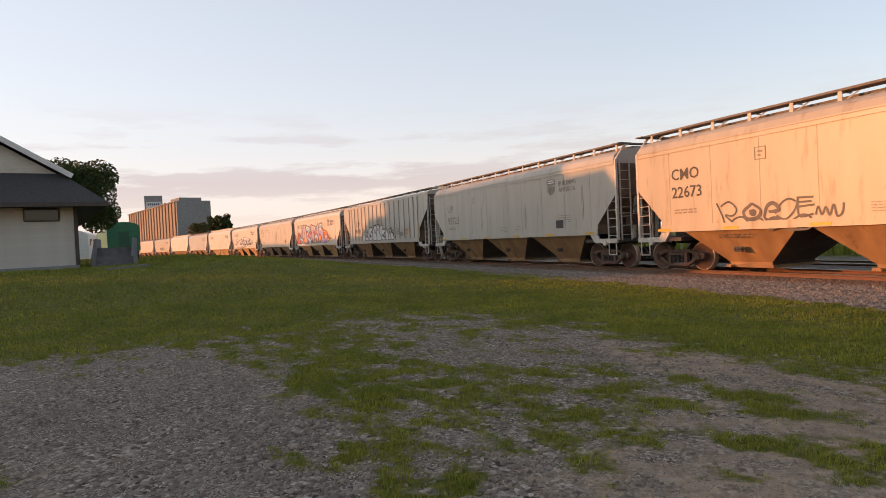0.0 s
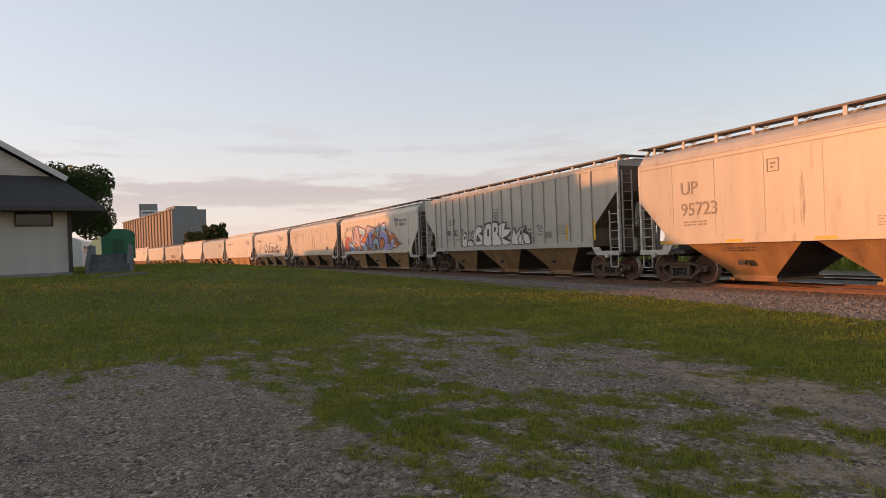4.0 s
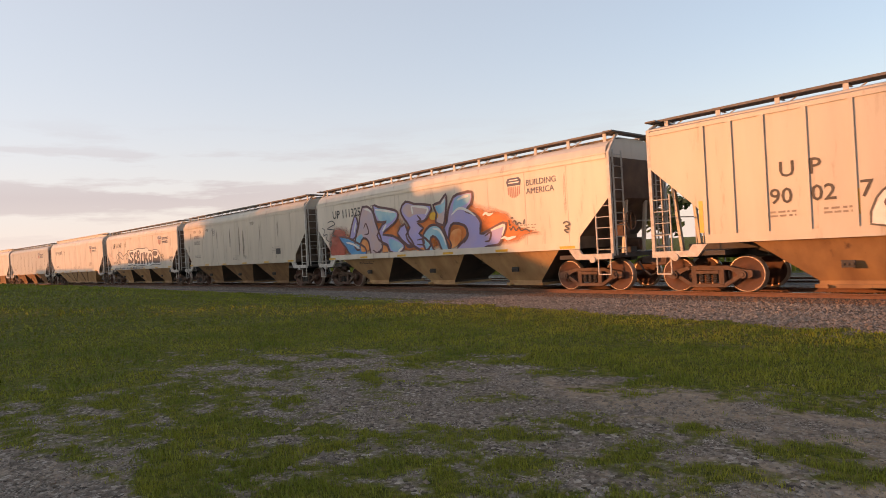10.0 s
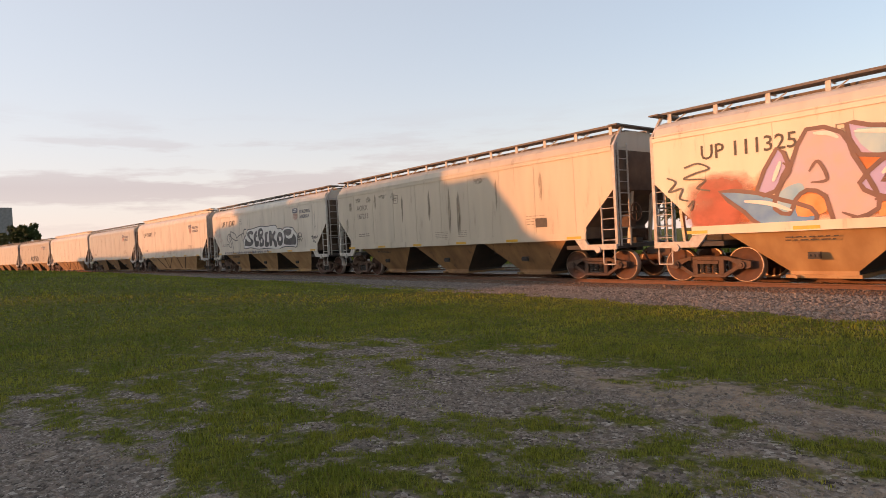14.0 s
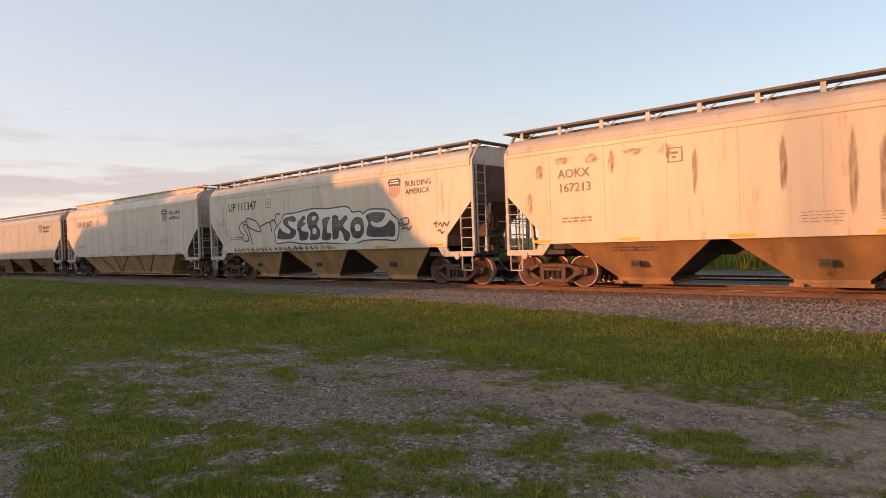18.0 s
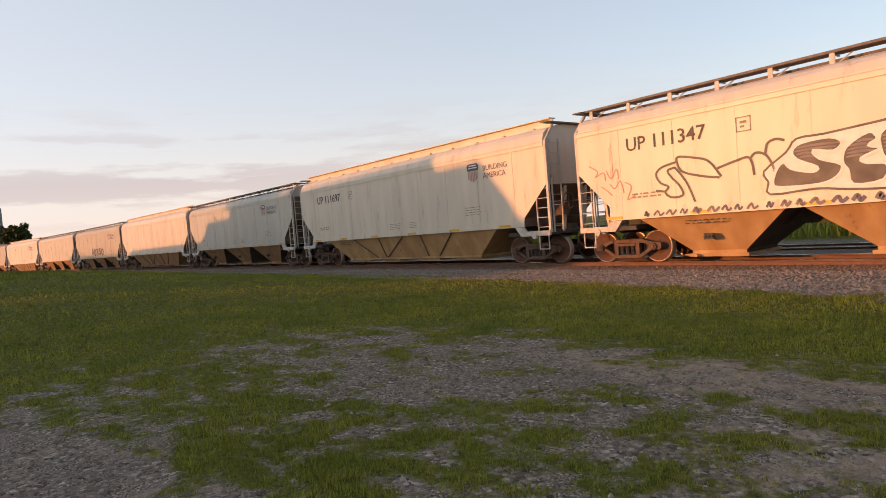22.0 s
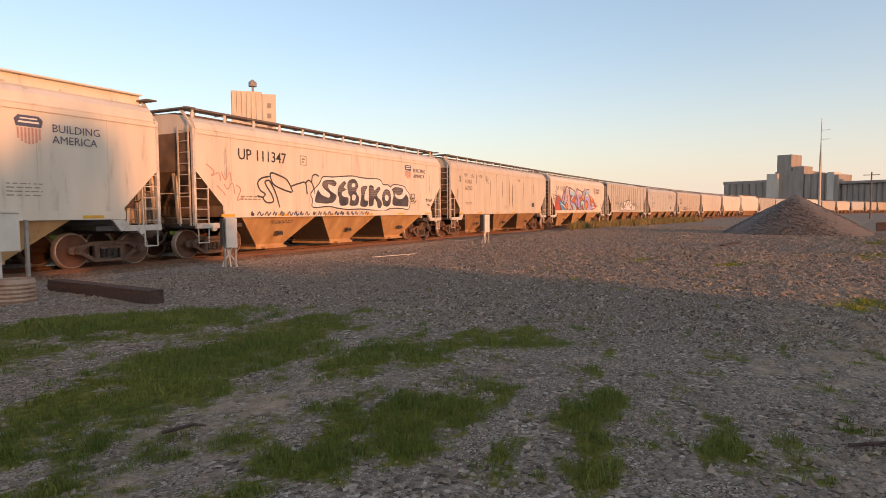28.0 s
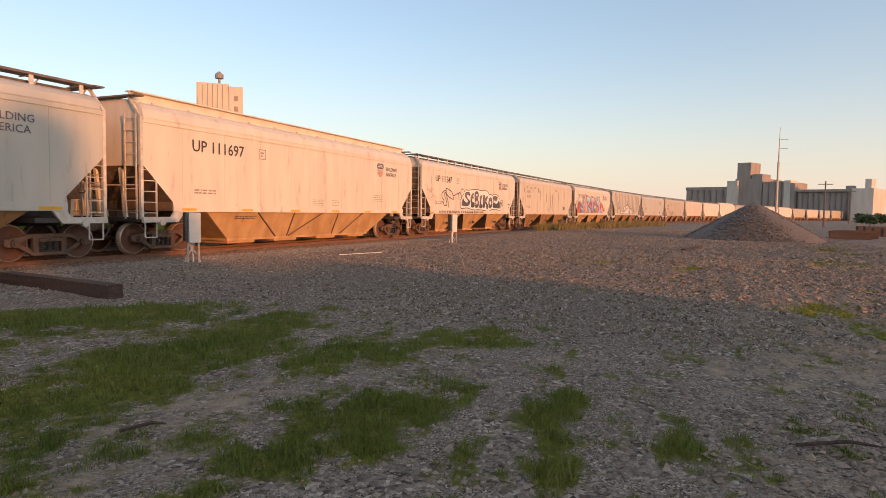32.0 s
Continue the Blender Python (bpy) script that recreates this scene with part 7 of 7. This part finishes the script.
for _ in range(26000):
    x = rng.uniform(-70, 60)
    y = way(x)[0] + rng.uniform(9.5, 20)
    bank_g.append((x, y, 0.0, rng.uniform(0.7, 1.5), 6.0))
blades("weeds", "dark green weeds beyond the second track", bank_g, GRASS, 0.3, 0.8, 0.006, 4)

# ---- loose stones ----
STONE = mat("loose_stones", (0.37, 0.292, 0.227), (0.18, 0.139, 0.106), scale=9, rough=0.95, bump=0.2, rnd=0.55)
BSTONE = mat("ballast_stones", (0.29, 0.242, 0.20), (0.14, 0.115, 0.095), scale=9, rough=0.95, bump=0.2, rnd=0.5)


def stones(name, label, places, material, seed):
    """places: (x, y, z, size). Angular stones of eight faces."""
    r = np.random.RandomState(seed)
    p = np.array(places)
    n = len(p)
    base = np.array([(1, 0, 0), (-1, 0, 0), (0, 1, 0), (0, -1, 0), (0, 0, 1), (0, 0, -1)], float)
    v = base[None] * r.uniform(0.55, 1.15, (n, 6, 3)) + r.uniform(-0.25, 0.25, (n, 6, 3))
    v[:, :, 2] *= 0.7
    a = r.uniform(0, 2 * np.pi, n)
    c, s = np.cos(a), np.sin(a)
    x, y = v[:, :, 0] * c[:, None] - v[:, :, 1] * s[:, None], v[:, :, 0] * s[:, None] + v[:, :, 1] * c[:, None]
    v[:, :, 0], v[:, :, 1] = x, y
    v = v * p[:, None, 3:4] + p[:, None, :3]
    f = np.array([(0, 2, 4), (2, 1, 4), (1, 3, 4), (3, 0, 4), (2, 0, 5), (1, 2, 5), (3, 1, 5), (0, 3, 5)])
    loops = (f[None] + (np.arange(n) * 6)[:, None, None]).ravel()
    me = bpy.data.meshes.new(name)
    me.vertices.add(n * 6)
    me.vertices.foreach_set("co", v.ravel())
    me.loops.add(len(loops))
    me.loops.foreach_set("vertex_index", loops.astype(np.int32))
    me.polygons.add(n * 8)
    me.polygons.foreach_set("loop_start", (np.arange(n * 8) * 3).astype(np.int32))
    me.update(calc_edges=True)
    me.polygons.foreach_set("use_smooth", np.zeros(n * 8, bool))
    me.materials.append(material)
    return tagged(new(name, me), label, "gravel", kind="stuff")


MOUNDSTONE = mat("mound_stones", (0.19, 0.165, 0.15), (0.12, 0.105, 0.095), scale=5, rough=0.95, bump=0.2, rnd=0.55)
gp = []


def strew(x0, x1, y0, y1, density, lo, hi_, near, far_):
    n = int((x1 - x0) * (y1 - y0) * density)
    x, y = seeds.uniform(x0, x1, n), seeds.uniform(y0, y1, n)
    d = np.hypot(x, y)
    v = turf(x, y)
    stony = 0.45 + 0.9 * ripple(x * 0.7, y * 0.7, 41) + 0.6 * ripple(x * 2.2, y * 2.2, 42) - 0.8 * most(SANDY, x, y)
    ok = (d >= near) & (d < far_) & (seeds.uniform(0, 1, n) < np.clip(stony, 0.06, 1.0)) & (seeds.uniform(0, 1, n) > soft(0.35, 0.75, v))
    x, y = x[ok], y[ok]
    gp.append(np.stack([x, y, lie(x, y) + 0.001, lo * (hi_ / lo) ** (seeds.uniform(0, 1, len(x)) ** 2.2)], 1))


strew(-8, 8, -2.5, 7, 1300, 0.006, 0.036, 1.8, 6.5)
strew(-13, 12, -5, 11, 240, 0.012, 0.042, 6.5, 12)
strew(8, 22, -6, 12.6, 130, 0.022, 0.06, 12, 26)
strew(20, 38, -7, 12.4, 50, 0.03, 0.075, 22, 60)
x, y = 4.35 + 0.75 * seeds.normal(0, 1, 700), -1.15 + 0.45 * seeds.normal(0, 1, 700)
gp.append(np.stack([x, y, lie(x, y) + 0.006, seeds.uniform(0.015, 0.05, 700)], 1))
stones("gravel", "loose grey gravel over the yard", np.concatenate(gp), STONE, 1)
prof_z = lambda d: np.interp(np.abs(d), [0, 1.3, 2.0, 3.2, 3.7], [RAIL - 0.185, RAIL - 0.17, RAIL - 0.22, 0.03, -0.02])
n = 52000
x = seeds.uniform(-26, 30, n)
d = -np.where(seeds.uniform(0, 1, n) < 0.93, 1.0 + 5.2 * seeds.uniform(0, 1, n) ** 0.9, seeds.uniform(-0.7, 0.7, n))
y = way_y(x) + d
ok = turf(x, y) < seeds.uniform(0.25, 0.6, n)
x, y, d = x[ok], y[ok], d[ok]
bp = np.stack([x, y, np.maximum(lie(x, y), prof_z(d)) + 0.006, seeds.uniform(0.02, 0.050, len(x))], 1)
stones("ballast", "grey crushed-stone ballast along the rails", bp[d < -2.1], BSTONE, 2)
RUSTSTONE = mat("rust_stained_ballast", (0.27, 0.165, 0.105), (0.13, 0.082, 0.056), scale=9, rough=0.95, bump=0.2, rnd=0.5)
stones("ballast", "rust-stained ballast between and beside the rails", bp[d >= -2.1], RUSTSTONE, 4)

# coarse gravel of the yard beyond, as one jagged sheet that dips under the grass
gx, step = [7.0], 0.05
while gx[-1] < 60:
    gx.append(gx[-1] + step)
    step = 0.06 if gx[-1] < 25 else 0.105
X, Y = np.meshgrid(np.array(gx), np.array([-9.0 + 0.075 * k for k in range(289)]))
R1, R2 = seeds.uniform(0, 1, X.shape), seeds.uniform(0, 1, X.shape)
edge = np.minimum(1.0, np.minimum((Y + 9) / 1.5, (way_y(X) - 3.4 - Y) / 0.4))
fade = np.clip(np.minimum((X - 7.0) / 1.5, edge), 0.0, 1.0)
Z = lie(X, Y) + np.where(edge > 0, (0.06 + 0.0014 * X) * R1 ** 1.3 - 0.014, -0.2) * fade - 0.05 * soft(0.42, 0.52, turf(X, Y))
tagged(new("yard_gravel", sheet("yard_gravel", X + 0.03 * R2, Y + 0.03 * R1, Z, GROUND, smooth=False)), "coarse grey gravel of the open yard", "gravel", kind="stuff")
mp_ = []
for _ in range(5000):
    a, r = rng.uniform(0, 2 * math.pi), math.sqrt(rng.random())
    mp_.append((MX + 0.9 * r * MR * math.cos(a), MY + r * MR * math.sin(a), MH * (1 - r) ** 0.92 - 0.02, rng.uniform(0.035, 0.10)))
stones("mound_stones", "dark grey stones heaped in the yard", mp_, MOUNDSTONE, 3)

# ---- low buildings and a tree behind, which shade the yard ----
hut = thing("storage_shed", "long plain low storage shed at the yard's edge", "shed")
b = B()
quadbox(b, -28.8, -1.9, -30, -22, 0, 3.6)
part("wall", b, CLAP, hut)
b = B()
prism(b, [(-30.3, 3.6), (-21.7, 3.6), (-26.0, 4.38)], -29.0, -1.7, axis="x")
part("roof", b, SHINGLE, hut)
tree(-17.2, -42.0, 0, 11.4, 3.7, 41, "broad green tree behind the shed", leaves=5200, leaf=0.24, low=0.42)
rear = thing("utility_pole", "plain wooden utility pole behind the shed", "utility pole", pose(-29.4, -42.0, lie(-29.4, -42.0)))
b = B()
tube(b, (0, 0, -0.3), (0, 0, 13.2), 0.17, 10, 0.12)
part("shaft", b, TIE, rear)
b = B()
bar(b, (-1.1, 0, 12.6), (1.1, 0, 12.6), 0.1, 0.12)
part("crossarm", b, TIE, rear)



def motions():
    times = [0.0, 1.0, 2.0, 3.0, 4.0, 5.0, 6.0, 7.0, 8.0, 9.0, 10.0, 11.0, 12.0, 13.0, 14.0, 15.0, 16.0, 17.0, 18.0, 19.0, 20.0, 21.0, 22.0, 23.0, 24.0, 25.0, 26.0, 27.0, 28.0, 29.0, 30.0, 31.0, 32.0]
    for car, c in train:
        rows = []
        for t in times:
            x = c + run(t)
            ya, _ = way(x - 6.8)
            yb, _ = way(x + 6.8)
            rows.append((t, pose(x, (ya + yb) / 2, RAIL, 0, 0, math.degrees(math.atan2(yb - ya, 13.6)))))
        walk(car, rows)
    for nm in NAMED:
        wheels = [o for o in named[nm].children_recursive if o.name.startswith("wheelset")]
        for w in wheels:
            x = w.matrix_basis.translation.x
            walk(w, [(k * 0.16, pose(x, 0, 0.46, 0, math.degrees(run(k * 0.16) / 0.46) % 360, 0)) for k in range(200)] + [(32.0, pose(x, 0, 0.46, 0, math.degrees(run(32.0) / 0.46) % 360, 0))])


motions()
